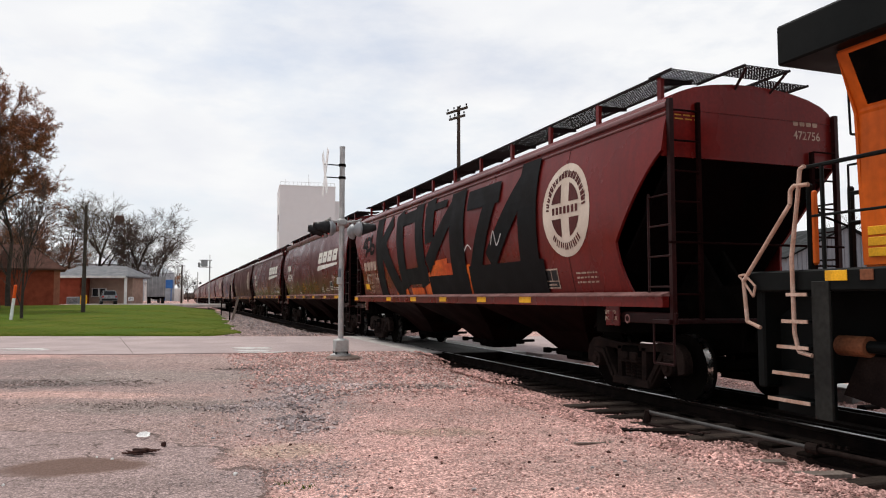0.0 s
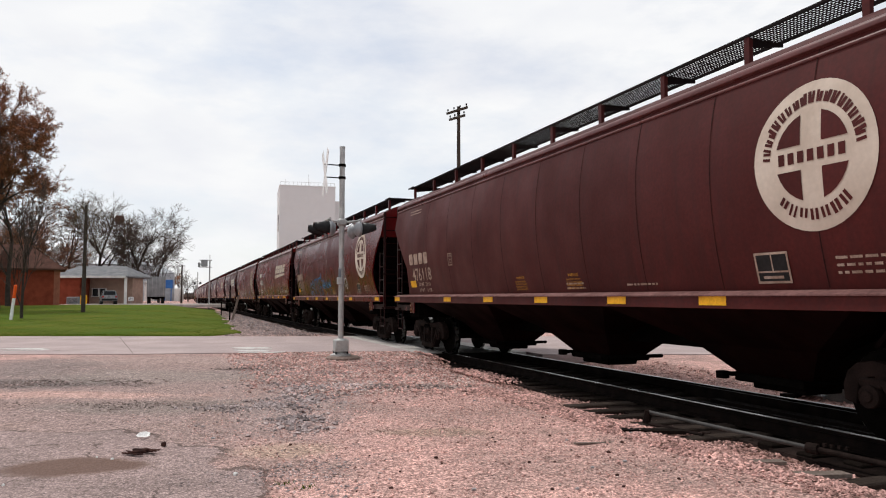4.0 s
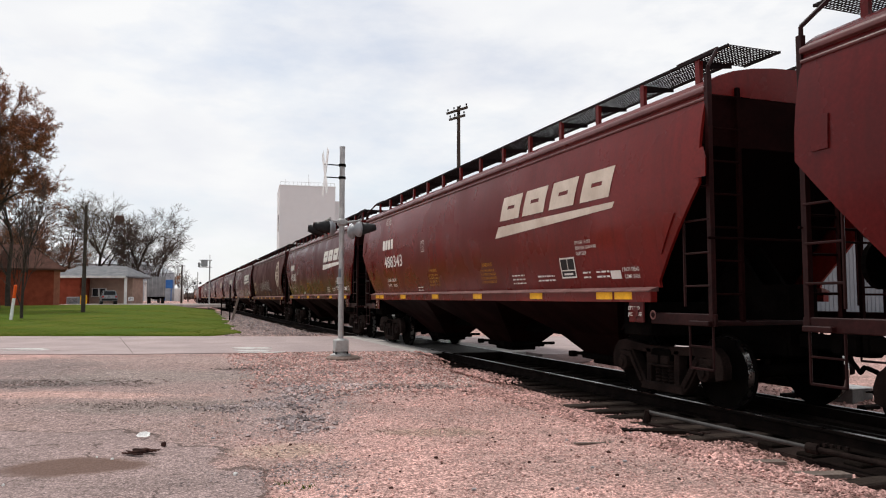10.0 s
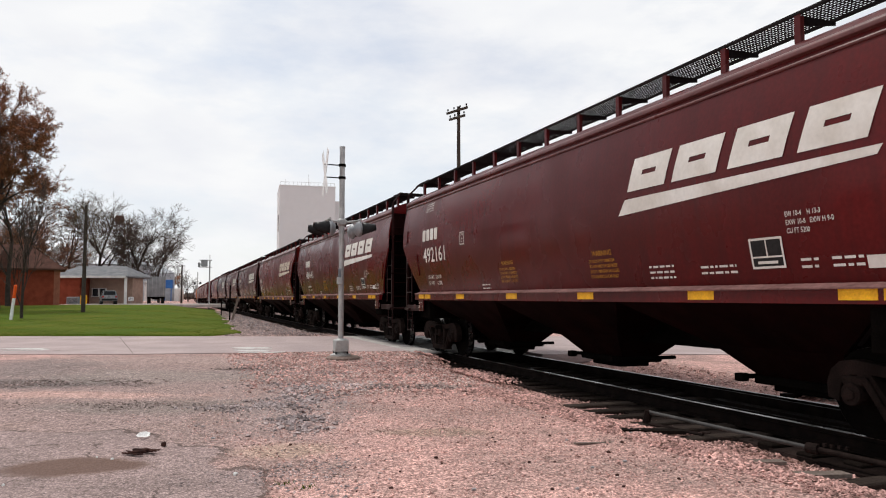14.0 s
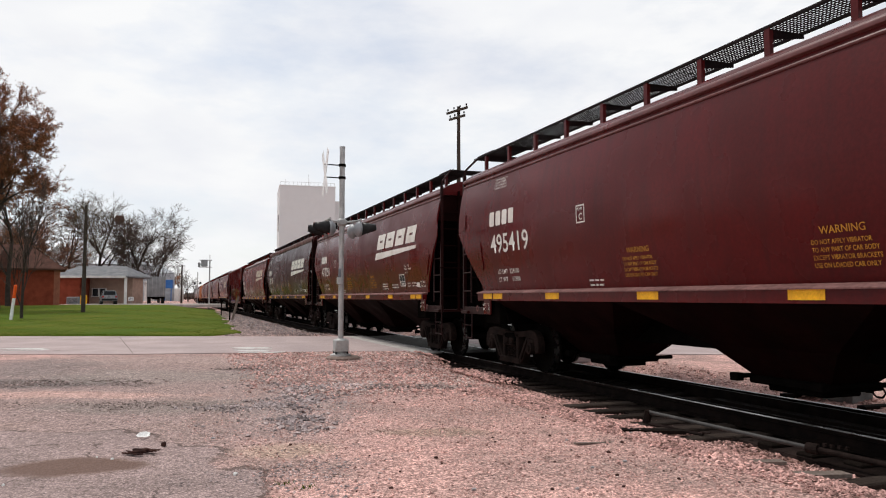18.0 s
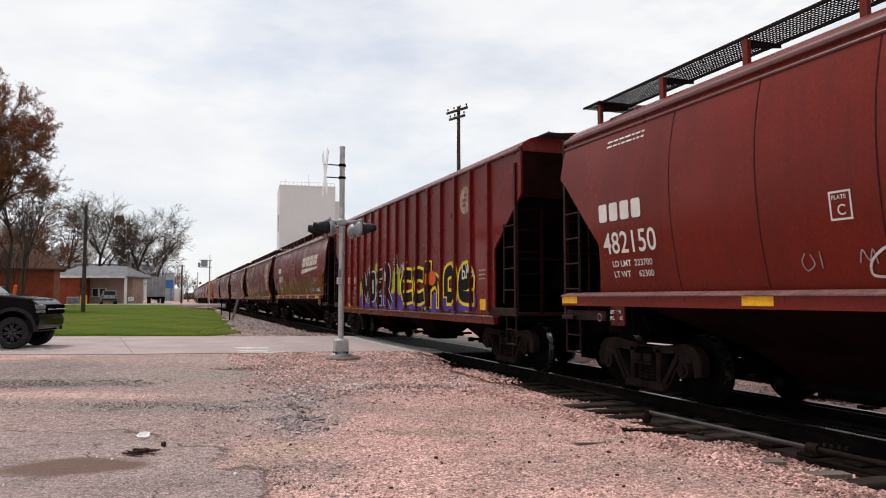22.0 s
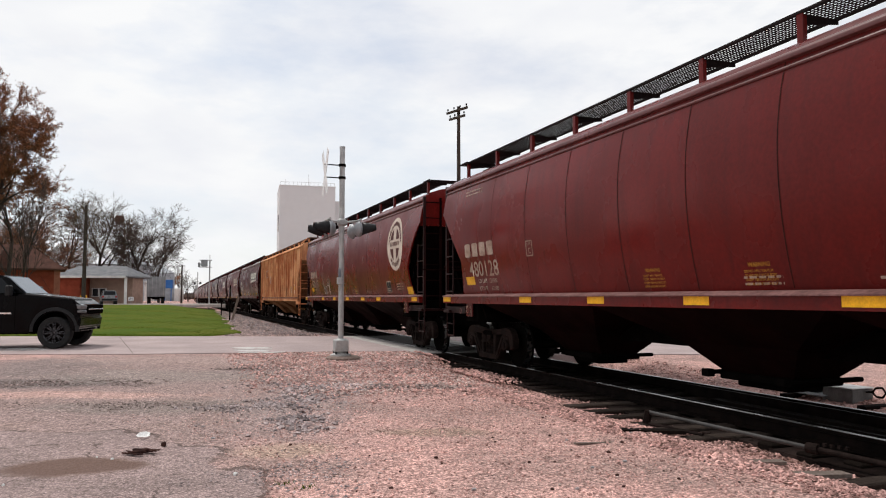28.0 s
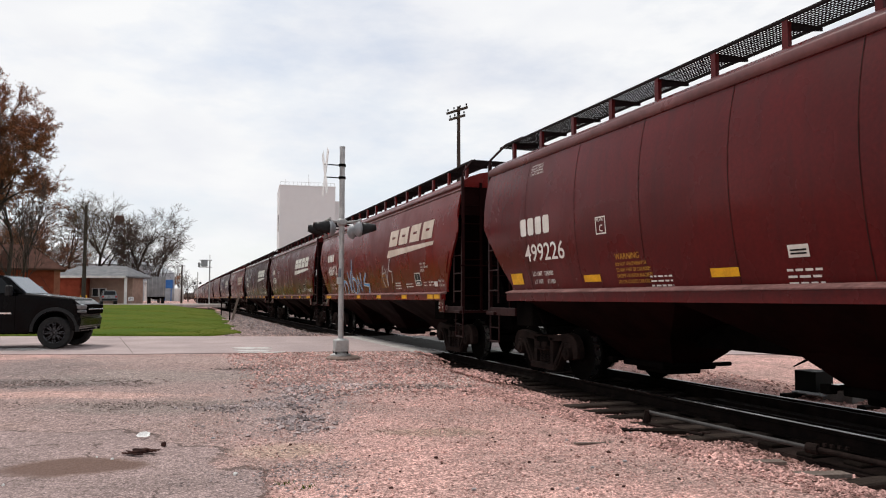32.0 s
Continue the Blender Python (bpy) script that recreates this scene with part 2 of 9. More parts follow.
M_GBLUE = surface("blue_spray_paint", (0.05, 0.26, 0.52), (0.04, 0.20, 0.44), 3, 0.5, fine=0.15)
M_GWHITE = surface("white_spray_paint", (0.58, 0.57, 0.56), (0.38, 0.36, 0.35), 2, 0.5, fine=0.2)
M_GGREEN = surface("lime_spray_paint", (0.30, 0.36, 0.025), (0.20, 0.27, 0.02), 2, 0.5, fine=0.15)
M_GPURPLE = surface("purple_spray_paint", (0.070, 0.035, 0.21), (0.05, 0.025, 0.15), 2, 0.5, fine=0.15)
M_GYELLOW = surface("yellow_spray_paint", (0.70, 0.52, 0.03), (0.58, 0.42, 0.03), 2, 0.5, fine=0.15)
M_GGREY = surface("thin_grey_spray_paint", (0.30, 0.27, 0.26), (0.22, 0.19, 0.18), 2, 0.5, fine=0.2)
M_PATCH = surface("pale_grey_patch_paint", (0.50, 0.50, 0.49), (0.42, 0.42, 0.41), 3, 0.6, fine=0.12)
M_BLUEFAR = surface("blue_sign_panel", (0.05, 0.16, 0.42), (0.04, 0.13, 0.36), 1, 0.5, fine=0.05)
M_ALU = surface("dull_aluminium", (0.30, 0.31, 0.32), (0.21, 0.22, 0.23), 1.2, 0.5, metal=0.3, fine=0.1)
# Bay paint darkened to carry the shade below the side sills.
M_BAY = surface("shaded_bay_steel", (0.0110, 0.0028, 0.0026), (0.0055, 0.0020, 0.0019), 1.2, 0.7, fine=0.25, streak=0.4, streak_col=(0.006, 0.005, 0.005), spec=0.02)
# Car paint darkened for the end faces: shade between cars put into colour.
M_ENDS = surface("shaded_end_paint", (0.013, 0.0034, 0.0032), (0.007, 0.0024, 0.0023), 2, 0.75, fine=0.25, spec=0.015)
# Lighter than the car paint: the sky highlight along the eave, as colour.
M_EAVE = surface("eave_highlight_paint", (0.130, 0.042, 0.040), (0.090, 0.029, 0.028), 1.5, 0.38, fine=0.15, spec=0.3)
# Rusty tan steel with the shade of bays and slopes mixed into it.
M_RUSTEND = surface("shaded_rusty_tan_steel", (0.260, 0.130, 0.058), (0.120, 0.050, 0.024), 1.1, 0.85, fine=0.3, streak=0.6, streak_col=(0.03, 0.016, 0.011), spec=0.03)
# Darker copy of the car paint: posts and ladders turned from the sun.
M_POST = surface("shaded_post_paint", (0.024, 0.0062, 0.0060), (0.014, 0.0044, 0.0043), 2, 0.5, fine=0.25, spec=0.10)
# Near-black slope sheets: the shade under the car ends is in this colour.
M_SLOPE = surface("shaded_black_slope_sheet", (0.0050, 0.0030, 0.0030), (0.0028, 0.0022, 0.0022), 1.5, 0.85, fine=0.25, spec=0.0)
M_SEAM = surface("dark_weld_seam_grime", (0.022, 0.010, 0.009), (0.040, 0.014, 0.012), 2, 0.8, fine=0.3, spec=0.06)
M_OLDPAD = surface("dirt_stained_concrete", (0.23, 0.175, 0.15), (0.17, 0.13, 0.11), 4, 0.9, bump=0.3, bscale=30)
M_DARKBED = surface("near_black_ballast", (0.011, 0.008, 0.0074), (0.026, 0.018, 0.016), 2, 0.9, fine=0.35, bscale=50, grain=0.5, bump=0.4, spec=0.02)
M_PALEGREY = surface("pale_grey_crushed_stone", (0.42, 0.345, 0.335), (0.24, 0.200, 0.198), 1.5, 0.85, fine=0.3, bscale=60, grain=0.5)
M_LIGHTSTONE = surface("pale_pink_pebble", (0.58, 0.46, 0.42), (0.44, 0.33, 0.30), 1.5, 0.85, fine=0.2, grain=0.35)
M_SHOULDER = surface("grey_brown_shoulder_stone", (0.36, 0.275, 0.255), (0.19, 0.145, 0.138), 0.5, 0.85, fine=0.3, grain=0.55)
M_BROWNSTONE = surface("rust_stained_ballast", (0.27, 0.155, 0.128), (0.13, 0.080, 0.068), 0.8, 0.85, fine=0.3, grain=0.55)
M_DARKSTONE = surface("dark_grey_crushed_stone", (0.13, 0.100, 0.094), (0.30, 0.228, 0.208), 1.5, 0.85, fine=0.3, grain=0.5)


# ---- mesh helpers ----
def box(bm, c, s, rot=None, bevel=0.0):
    m = Matrix.Translation(c) @ (rot.to_4x4() if rot else Matrix.Identity(4)) @ Matrix.Diagonal((*s, 1))
    got = bmesh.ops.create_cube(bm, size=1, matrix=m)
    if bevel:
        edges = list({e for v in got["verts"] for e in v.link_edges})
        bmesh.ops.bevel(bm, geom=edges, offset=bevel, segments=1, affect="EDGES")
    return bm


def tube(bm, p, q, r, r2=None, n=8):
    p, q = Vector(p), Vector(q)
    d = q - p
    m = Matrix.Translation((p + q) / 2) @ d.to_track_quat("Z", "Y").to_matrix().to_4x4()
    bmesh.ops.create_cone(bm, cap_ends=True, segments=n, radius1=r, radius2=r if r2 is None else r2, depth=d.length, matrix=m)
    return bm


def pipe(bm, pts, r, n=6):
    for a, b in zip(pts, pts[1:]):
        tube(bm, a, b, r, n=n)
    return bm


def prism(bm, pts, a, b):
    """A polygon swept from each of its points + a to each + b."""
    a, b = Vector(a), Vector(b)
    lo = [bm.verts.new(Vector(p) + a) for p in pts]
    hi = [bm.verts.new(Vector(p) + b) for p in pts]
    k = len(pts)
    bm.faces.new(lo[::-1]), bm.faces.new(hi)
    for i in range(k):
        bm.faces.new((lo[i], lo[(i + 1) % k], hi[(i + 1) % k], hi[i]))
    return bm


def frustum(bm, lo, hi):
    """Solid between two quads given as four corners each."""
    a, b = [bm.verts.new(p) for p in lo], [bm.verts.new(p) for p in hi]
    bm.faces.new(a[::-1]), bm.faces.new(b)
    for i in range(4):
        bm.faces.new((a[i], a[(i + 1) % 4], b[(i + 1) % 4], b[i]))
    return bm


def lathe(bm, prof, axis_pt, axis="x", n=24, cap=True):
    """Turns a profile of (along, radius) about an axis through a point."""
    rings = []
    for h, r in prof:
        ring = []
        for i in range(n):
            a = 2 * math.pi * i / n
            p, q = r * math.cos(a), r * math.sin(a)
            v = {"x": (h, p, q), "y": (p, h, q), "z": (p, q, h)}[axis]
            ring.append(bm.verts.new(Vector(axis_pt) + Vector(v)))
        rings.append(ring)
    for a, b in zip(rings, rings[1:]):
        for i in range(n):
            bm.faces.new((a[i], a[(i + 1) % n], b[(i + 1) % n], b[i]))
    for ring in (rings[0], rings[-1]):
        if cap and (ring[0].co - ring[n // 2].co).length > 1e-4:
            bm.faces.new(ring)
    return bm


def finish(bm, name, smooth=False):
    bmesh.ops.recalc_face_normals(bm, faces=bm.faces)
    me = bpy.data.meshes.new(name)
    bm.to_mesh(me)
    bm.free()
    if smooth:
        me.shade_smooth()
        me.set_sharp_from_angle(angle=radians(38))
    return me


def part(name, bm, material, parent=None, label="", smooth=False):
    me = bm if isinstance(bm, bpy.types.Mesh) else finish(bm, name, smooth)
    if material and not me.materials:
        me.materials.append(material)
    ob = new(name, me)
    ob.parent = parent
    if label:
        tagged(ob, label)
    return ob


def thing(name, label, category, group="", at=(0, 0, 0), rz=0.0):
    ob = tagged(new(name), label, category, group)
    ob.matrix_basis = pose(*at, 0, 0, rz)
    return ob


def B():
    return bmesh.new()


def raw(name, verts, faces, material, parent=None, label=""):
    me = bpy.data.meshes.new(name)
    me.from_pydata([tuple(v) for v in verts], [], faces)
    me.materials.append(material)
    me.update()
    ob = new(name, me)
    ob.parent = parent
    if label:
        tagged(ob, label)
    return ob


# ---- ground ----
TRACK_X, RAIL_Z = 7.43, 0.0
ROAD_NEAR, ROAD_FAR = 18.6, 27.2          # along the camera's heading


def smooth01(v):
    v = np.clip(v, 0, 1)
    return v * v * (3 - 2 * v)


def ground_z(x, y):
    x, y = np.asarray(x, float), np.asarray(y, float)
    ahead = FWD.x * x + FWD.y * y
    z = -0.13 + 0.112 * smooth01((ahead - 12.5) / 6.0)
    rise = smooth01((ahead - 34) / 44) * 0.56 * smooth01((4.5 - x) / 6)
    z = z + rise
    crossing = smooth01((ahead - 16.2) / 2.0) * smooth01((31 - ahead) / 2.0)
    bed = smooth01((x - 5.0 - 0.75 * crossing) / 0.8) * smooth01((10.3 - x) / 0.8)
    z = z * (1 - bed) - 0.245 * bed
    calm = 1 - 0.88 * smooth01((ahead - 15.5) / 2.6) * smooth01((30 - ahead) / 2.5) * (1 - bed)
    z = z + calm * (0.016 * np.sin(x * 1.7 + 0.6 * y) * np.sin(y * 1.3 - 0.4 * x) + 0.008 * np.sin(x * 5.1) * np.sin(y * 4.3))
    return z


def ground_material():
    m = bpy.data.materials.new("pink_gravel_and_dirt")
    m.use_nodes = True
    n, l = m.node_tree.nodes, m.node_tree.links
    b = n["Principled BSDF"]
    b.inputs["Specular IOR Level"].default_value = 0.08
    co = n.new("ShaderNodeTexCoord")

    def noise_of(scale, detail=5, rough=0.55):
        k = n.new("ShaderNodeTexNoise")
        k.inputs["Scale"].default_value, k.inputs["Detail"].default_value = scale, detail
        k.inputs["Roughness"].default_value = rough
        l.new(co.outputs["Object"], k.inputs["Vector"])
        return k.outputs["Fac"]

    def span(v, a, b_, c=0.0, d=1.0):
        k = n.new("ShaderNodeMapRange")
        for key, val in zip(("From Min", "From Max", "To Min", "To Max"), (a, b_, c, d)):
            k.inputs[key].default_value = val
        l.new(v, k.inputs["Value"])
        return k.outputs[0]

    def mix(fac, a, b_, mode="MIX"):
        k = n.new("ShaderNodeMix")
        k.data_type, k.blend_type = "RGBA", mode
        for sock, v in ((k.inputs[0], fac), (k.inputs[6], a), (k.inputs[7], b_)):
            if isinstance(v, bpy.types.NodeSocket):
                l.new(v, sock)
            elif isinstance(v, tuple):
                sock.default_value = (*v, 1)
            else:
                sock.default_value = v
        return k.outputs[2]

    col = mix(span(noise_of(0.35, 4), 0.40, 0.62), (0.490, 0.296, 0.262), (0.395, 0.252, 0.224))
    # across and ahead of the tripod, to place patches of old surface
    turned = n.new("ShaderNodeMapping")
    turned.inputs["Rotation"].default_value = (0, 0, YAW)
    l.new(co.outputs["Object"], turned.inputs["Vector"])

    def spread(u0, v0, ru, rv, wob=0.8, scale=1.4):
        """Distance from the middle of an uneven patch; its edge is at about 1."""
        k = n.new("ShaderNodeMapping")
        k.inputs["Scale"].default_value = (1 / ru, 1 / rv, 0)
        k.inputs["Location"].default_value = (-u0 / ru, -v0 / rv, 0)
        l.new(turned.outputs[0], k.inputs["Vector"])
        ln = n.new("ShaderNodeVectorMath")
        ln.operation = "LENGTH"
        l.new(k.outputs[0], ln.inputs[0])
        ad = n.new("ShaderNodeMath")
        ad.operation = "MULTIPLY_ADD"
        l.new(noise_of(scale, 6, 0.62), ad.inputs[0])
        ad.inputs[1].default_value = wob
        l.new(ln.outputs["Value"], ad.inputs[2])
        sb = n.new("ShaderNodeMath")
        sb.operation = "SUBTRACT"
        l.new(ad.outputs[0], sb.inputs[0])
        sb.inputs[1].default_value = wob * 0.5
        return sb.outputs[0]

    # greyer shoulder beyond the street
    col = mix(span(spread(-9.0, 62.0, 16.0, 36.0, 0.3), 0.85, 1.0, 0.9, 0.0), col, (0.315, 0.235, 0.220))
    # greyer trodden dirt away from the track
    col = mix(span(spread(-6.5, 11.0, 6.2, 8.5), 0.75, 1.05, 0.9, 0.0), col, (0.262, 0.195, 0.182))
    col = mix(span(noise_of(0.8, 6), 0.47, 0.66, 0, 0.75), col, (0.265, 0.188, 0.168))
    col = mix(span(noise_of(1.9, 6, 0.65), 0.56, 0.70, 0, 0.6), col, (0.180, 0.132, 0.120))
    for u0, v0, ru, rv, c, amt, wob in ((-6.2, 11.85, 2.6, 0.55, (0.45, 0.285, 0.245), 0.7, 1.2), (-3.7, 10.55, 2.4, 0.75, (0.200, 0.165, 0.150), 0.75, 1.3),
                                        (-7.4, 13.4, 2.3, 0.8, (0.125, 0.105, 0.100), 0.85, 1.0), (-5.5, 14.4, 3.4, 1.2, (0.235, 0.195, 0.178), 0.7, 1.2),
                                        (-2.2, 11.0, 0.85, 2.0, (0.290, 0.225, 0.212), 0.6, 1.6), (-0.45, 12.75, 0.75, 0.28, (0.11, 0.090, 0.085), 0.8, 1.0),
                                        (-5.0, 17.2, 5.0, 1.1, (0.33, 0.240, 0.218), 0.7, 1.0), (-9.5, 15.5, 3.0, 2.2, (0.185, 0.148, 0.140), 0.7, 1.2), (-0.1, 8.6, 0.75, 0.32, (0.25, 0.185, 0.140), 0.6, 1.0),
                                        (-3.9, 15.6, 0.7, 0.4, (0.15, 0.120, 0.115), 0.6, 1.0), (-1.6, 7.6, 0.6, 0.5, (0.36, 0.255, 0.200), 0.8, 0.8)):
        col = mix(span(spread(u0, v0, ru, rv, wob), 0.55, 1.05, amt, 0.0), col, c)
    # old pavement with a broken edge
    pave = spread(-4.5, 4.2, 3.35, 4.45, 0.40, 1.1)
    slab_ = span(pave, 0.985, 1.0, 1.0, 0.0)
    col = mix(slab_, col, mix(span(noise_of(0.7, 5), 0.4, 0.62), (0.285, 0.212, 0.200), (0.222, 0.168, 0.158)))
    vor = n.new("ShaderNodeTexVoronoi")
    vor.inputs["Scale"].default_value = 42
    l.new(co.outputs["Object"], vor.inputs["Vector"])
    hue = n.new("ShaderNodeSeparateColor")
    l.new(vor.outputs["Color"], hue.inputs[0])
    col = mix(mix(slab_, (1.0, 1.0, 1.0), (0.6, 0.6, 0.6)), col, mix(1.0, col, span(hue.outputs[0], 0, 1, 0.52, 1.48), "MULTIPLY"))
    col = mix(1.0, col, span(noise_of(75, 4, 0.7), 0.3, 0.7, 0.48, 1.50), "MULTIPLY")
    col = mix(1.0, col, span(vor.outputs["Distance"], 0.25, 0.75, 1.42, 0.80), "MULTIPLY")
    col = mix(1.0, col, span(noise_of(9, 5, 0.7), 0.3, 0.7, 0.76, 1.24), "MULTIPLY")
    for d_, at_, w_ in ((pave, 1.0, 0.012), (spread(-4.6, 4.6, 2.5, 3.5, 0.5, 0.9), 0.95, 0.005)):
        ab = n.new("ShaderNodeMath")
        ab.operation = "COMPARE"
        l.new(d_, ab.inputs[0])
        ab.inputs[1].default_value, ab.inputs[2].default_value = at_, w_
        broken = n.new("ShaderNodeMath")
        broken.operation = "MULTIPLY"
        l.new(ab.outputs[0], broken.inputs[0])
        l.new(span(noise_of(1.7, 3), 0.42, 0.55, 0.0, 0.8), broken.inputs[1])
        col = mix(broken.outputs[0], col, (0.085, 0.062, 0.055))
    # damp hollow with an uneven outline
    wet = span(spread(-3.38, 6.88, 0.74, 0.42, 0.95, 1.9), 0.70, 1.0, 1, 0)
    col = mix(wet, col, mix(span(noise_of(30, 4), 0.35, 0.65), (0.128, 0.078, 0.062), (0.165, 0.105, 0.085)))
    l.new(col, b.inputs["Base Color"])
    l.new(span(wet, 0, 1, 0.92, 0.75), b.inputs["Roughness"])
    bp = n.new("ShaderNodeBump")
    bp.inputs["Strength"].default_value, bp.inputs["Distance"].default_value = 0.8, 0.025
    l.new(mix(0.5, vor.outputs["Distance"], noise_of(45, 4)), bp.inputs["Height"])
    l.new(bp.outputs[0], b.inputs["Normal"])
    return m


def axis_steps(a, b, fine, far):
    mid = np.arange(a, b + 1e-6, fine)
    out = np.geomspace(1, 1 + far, 22) - 1
    return np.concatenate([(a - out[1:])[::-1], mid, b + out[1:]])


def grid_sheet(name, xs, ys, zf, material):
    gx, gy = np.meshgrid(xs, ys)
    verts = np.stack([gx.ravel(), gy.ravel(), zf(gx, gy).ravel()], 1)
    w = len(xs)
    i = np.arange(len(verts)).reshape(len(ys), w)
    faces = np.stack([i[:-1, :-1].ravel(), i[:-1, 1:].ravel(), i[1:, 1:].ravel(), i[1:, :-1].ravel()], 1)
    ob = raw(name, verts.tolist(), faces.tolist(), material)
    ob.data.shade_smooth()
    return ob


ground = grid_sheet("ground", axis_steps(-15, 17, 0.2, 2500), axis_steps(-2, 52, 0.2, 3000), ground_z, ground_material())
tagged(ground, "pink crushed-stone and dirt ground with damp hollows", "ground", kind="structure")


def strip(name, pts, zt, zb, material, label, category):
    """A slab with that outline, from zb up to zt."""
    bm = B()
    prism(bm, [(p.x, p.y, 0) for p in pts], (0, 0, zb), (0, 0, zt))
    ob = part(name, bm, material)
    return tagged(ob, label, category, kind="structure")


# the road crosses the track at a slant; it stops at the crossing panels
def on_road(ahead, x):
    return Vector((x, (ahead - FWD.x * x) / FWD.y, 0))


def near_edge(x):
    """The street's near edge, which draws back towards the crossing."""
    return ROAD_NEAR + 0.1 + 1.0 * smooth01((np.asarray(x, float) + 1.5) / 7.0)


road_w = strip("road", [on_road(ROAD_NEAR, -160), on_road(ROAD_NEAR + 0.1, -1.5)] + [on_road(float(near_edge(-1.5 + k)), -1.5 + k) for k in range(1, 8)] +
               [on_road(19.7, 5.93), on_road(ROAD_FAR, 5.93), on_road(ROAD_FAR, -160)], 0.0, -0.2,
               M_ROAD, "worn pinkish concrete street that meets the railway crossing", "road")
road_e = strip("road", [on_road(ROAD_NEAR, 8.71), on_road(ROAD_NEAR, 200), on_road(ROAD_FAR, 200), on_road(ROAD_FAR, 8.71)], 0.0, -0.2,
               M_ROAD, "worn pinkish concrete street beyond the tracks", "road")
# joints across the street
for k in range(3):
    bm = B()
    p = on_road(ROAD_NEAR + 0.25, -0.9 - 7.2 * k)
    q = on_road(ROAD_FAR - 0.02, -1.8 - 7.2 * k)
    w = Vector((0.007, 0, 0))
    prism(bm, [p - w, p + w, q + w, q - w], (0, 0, 0.0005), (0, 0, 0.004))
    tagged(part("road_joint", bm, M_BOARD), "dark tar-filled joint across the street", "road", kind="structure")

# worn white paint on the street
random.seed(5)
for d0, s0, ln_ in ((20.4, -5.55, 0.9), (19.8, -5.3, 0.8), (19.2, -5.1, 0.95), (21.0, -5.75, 0.8), (20.6, -12.2, 1.2), (20.0, -11.6, 0.9), (19.8, -12.8, 0.7)):
    bm = B()
    for j in range(9):
        a = place(d0 + random.uniform(-0.10, 0.10), s0 + random.uniform(0, ln_) * 0.9, 0.0045)
        prism(bm, [a + Vector((math.cos(t) * random.uniform(0.14, 0.30), math.sin(t) * random.uniform(0.05, 0.12), 0)) for t in np.linspace(0, 2 * math.pi, 7)[:-1]],
              (0, 0, 0), (0, 0, 0.002 + 0.0004 * j))
    tagged(part("road_marking", bm, M_TRIM), "worn remnant of a white painted stop line", "road marking", kind="structure")


# ---- track ----
track = thing("railway_track", "single railway track with steel rails on dark wooden ties", "railway track")
tagged(track, kind="structure")
BEND_Y, BEND = 90.0, 5.0e-5


def bend(y):
    return BEND * max(0.0, y - BEND_Y) ** 2


def swept_rail(dx, prof):
    """A rail section carried along the line of the track."""
    bm = B()
    ys = [-60, 90] + [90 + 20 * k for k in range(1, 36)]
    rows = [[bm.verts.new((TRACK_X + dx + bend(y) + px, y, pz)) for px, pz in prof] for y in ys]
    k = len(prof)
    for a, c in zip(rows, rows[1:]):
        for i in range(k):
            bm.faces.new((a[i], a[(i + 1) % k], c[(i + 1) % k], c[i]))
    bm.faces.new(rows[0]), bm.faces.new(rows[-1][::-1])
    return bm


for dx in (-0.7535, 0.7535):
    r = part("rail", swept_rail(dx, [(-0.075, -0.18), (0.075, -0.18), (0.075, -0.165), (0.012, -0.145), (0.010, -0.05), (0.036, -0.038), (0.036, -0.006),
                                     (-0.036, -0.006), (-0.036, -0.038), (-0.010, -0.05), (-0.012, -0.145), (-0.075, -0.165)]), M_RAIL, track)
    part("rail_head", swept_rail(dx, [(-0.033, -0.006), (0.033, -0.006), (0.033, 0.0), (-0.033, 0.0)]), M_RAILTOP, r, "polished running surface")
# switch points between the rails
for k, (x0, x1) in enumerate(((6.81, 7.24), (8.00, 7.52))):
    bm = B()
    prism(bm, [(x0 - 0.03, 10.2, -0.17), (x0 + 0.03, 10.2, -0.17), (x1 + 0.035, -14, -0.17), (x1 - 0.035, -14, -0.17)], (0, 0, 0), (0, 0, 0.165))
    part("switch_rail", bm, M_RAIL, track)
for x0, x1 in ((7.04, 7.38), (7.74, 7.40)):
    bm = B()
    prism(bm, [(x0 - 0.09, 9.2, -0.18), (x0 + 0.09, 9.2, -0.18), (x1 + 0.1, -14, -0.18), (x1 - 0.1, -14, -0.18)], (0, 0, 0), (0, 0, 0.07))
    part("guard_timber", bm, M_TIE, track)
# ties; a few long switch ties reach out towards the gravel
random.seed(11)
TIE_ME = {}
for ln_ in (2.6, 3.3, 4.0):
    bm = B()
    box(bm, (0, 0, 0), (ln_, 0.22, 0.17), bevel=0.015)
    TIE_ME[ln_] = finish(bm, "tie")
y = -14.0
while y < 17.7:
    ln_ = 4.0 if 4.6 < y < 5.4 else 3.3 if 7.0 < y < 10.2 else 3.3 if y < 8.6 and int(y * 2) % 3 == 0 else 2.6
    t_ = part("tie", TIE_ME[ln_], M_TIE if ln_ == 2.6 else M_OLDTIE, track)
    t_.matrix_basis = pose(TRACK_X - (ln_ - 2.6) * 0.42 + random.uniform(-0.06, 0.06), y, -0.267 + random.uniform(-0.006, 0.010), 0, 0, random.uniform(-1.5, 1.5))
    y += 0.54
y = 27.2
while y < 60:
    t_ = part("tie", TIE_ME[2.6], M_TIE, track)
    t_.matrix_basis = pose(TRACK_X + random.uniform(-0.05, 0.05), y, -0.267, 0, 0, random.uniform(-1.5, 1.5))
    y += 0.54
bm = B()
y = 60.0
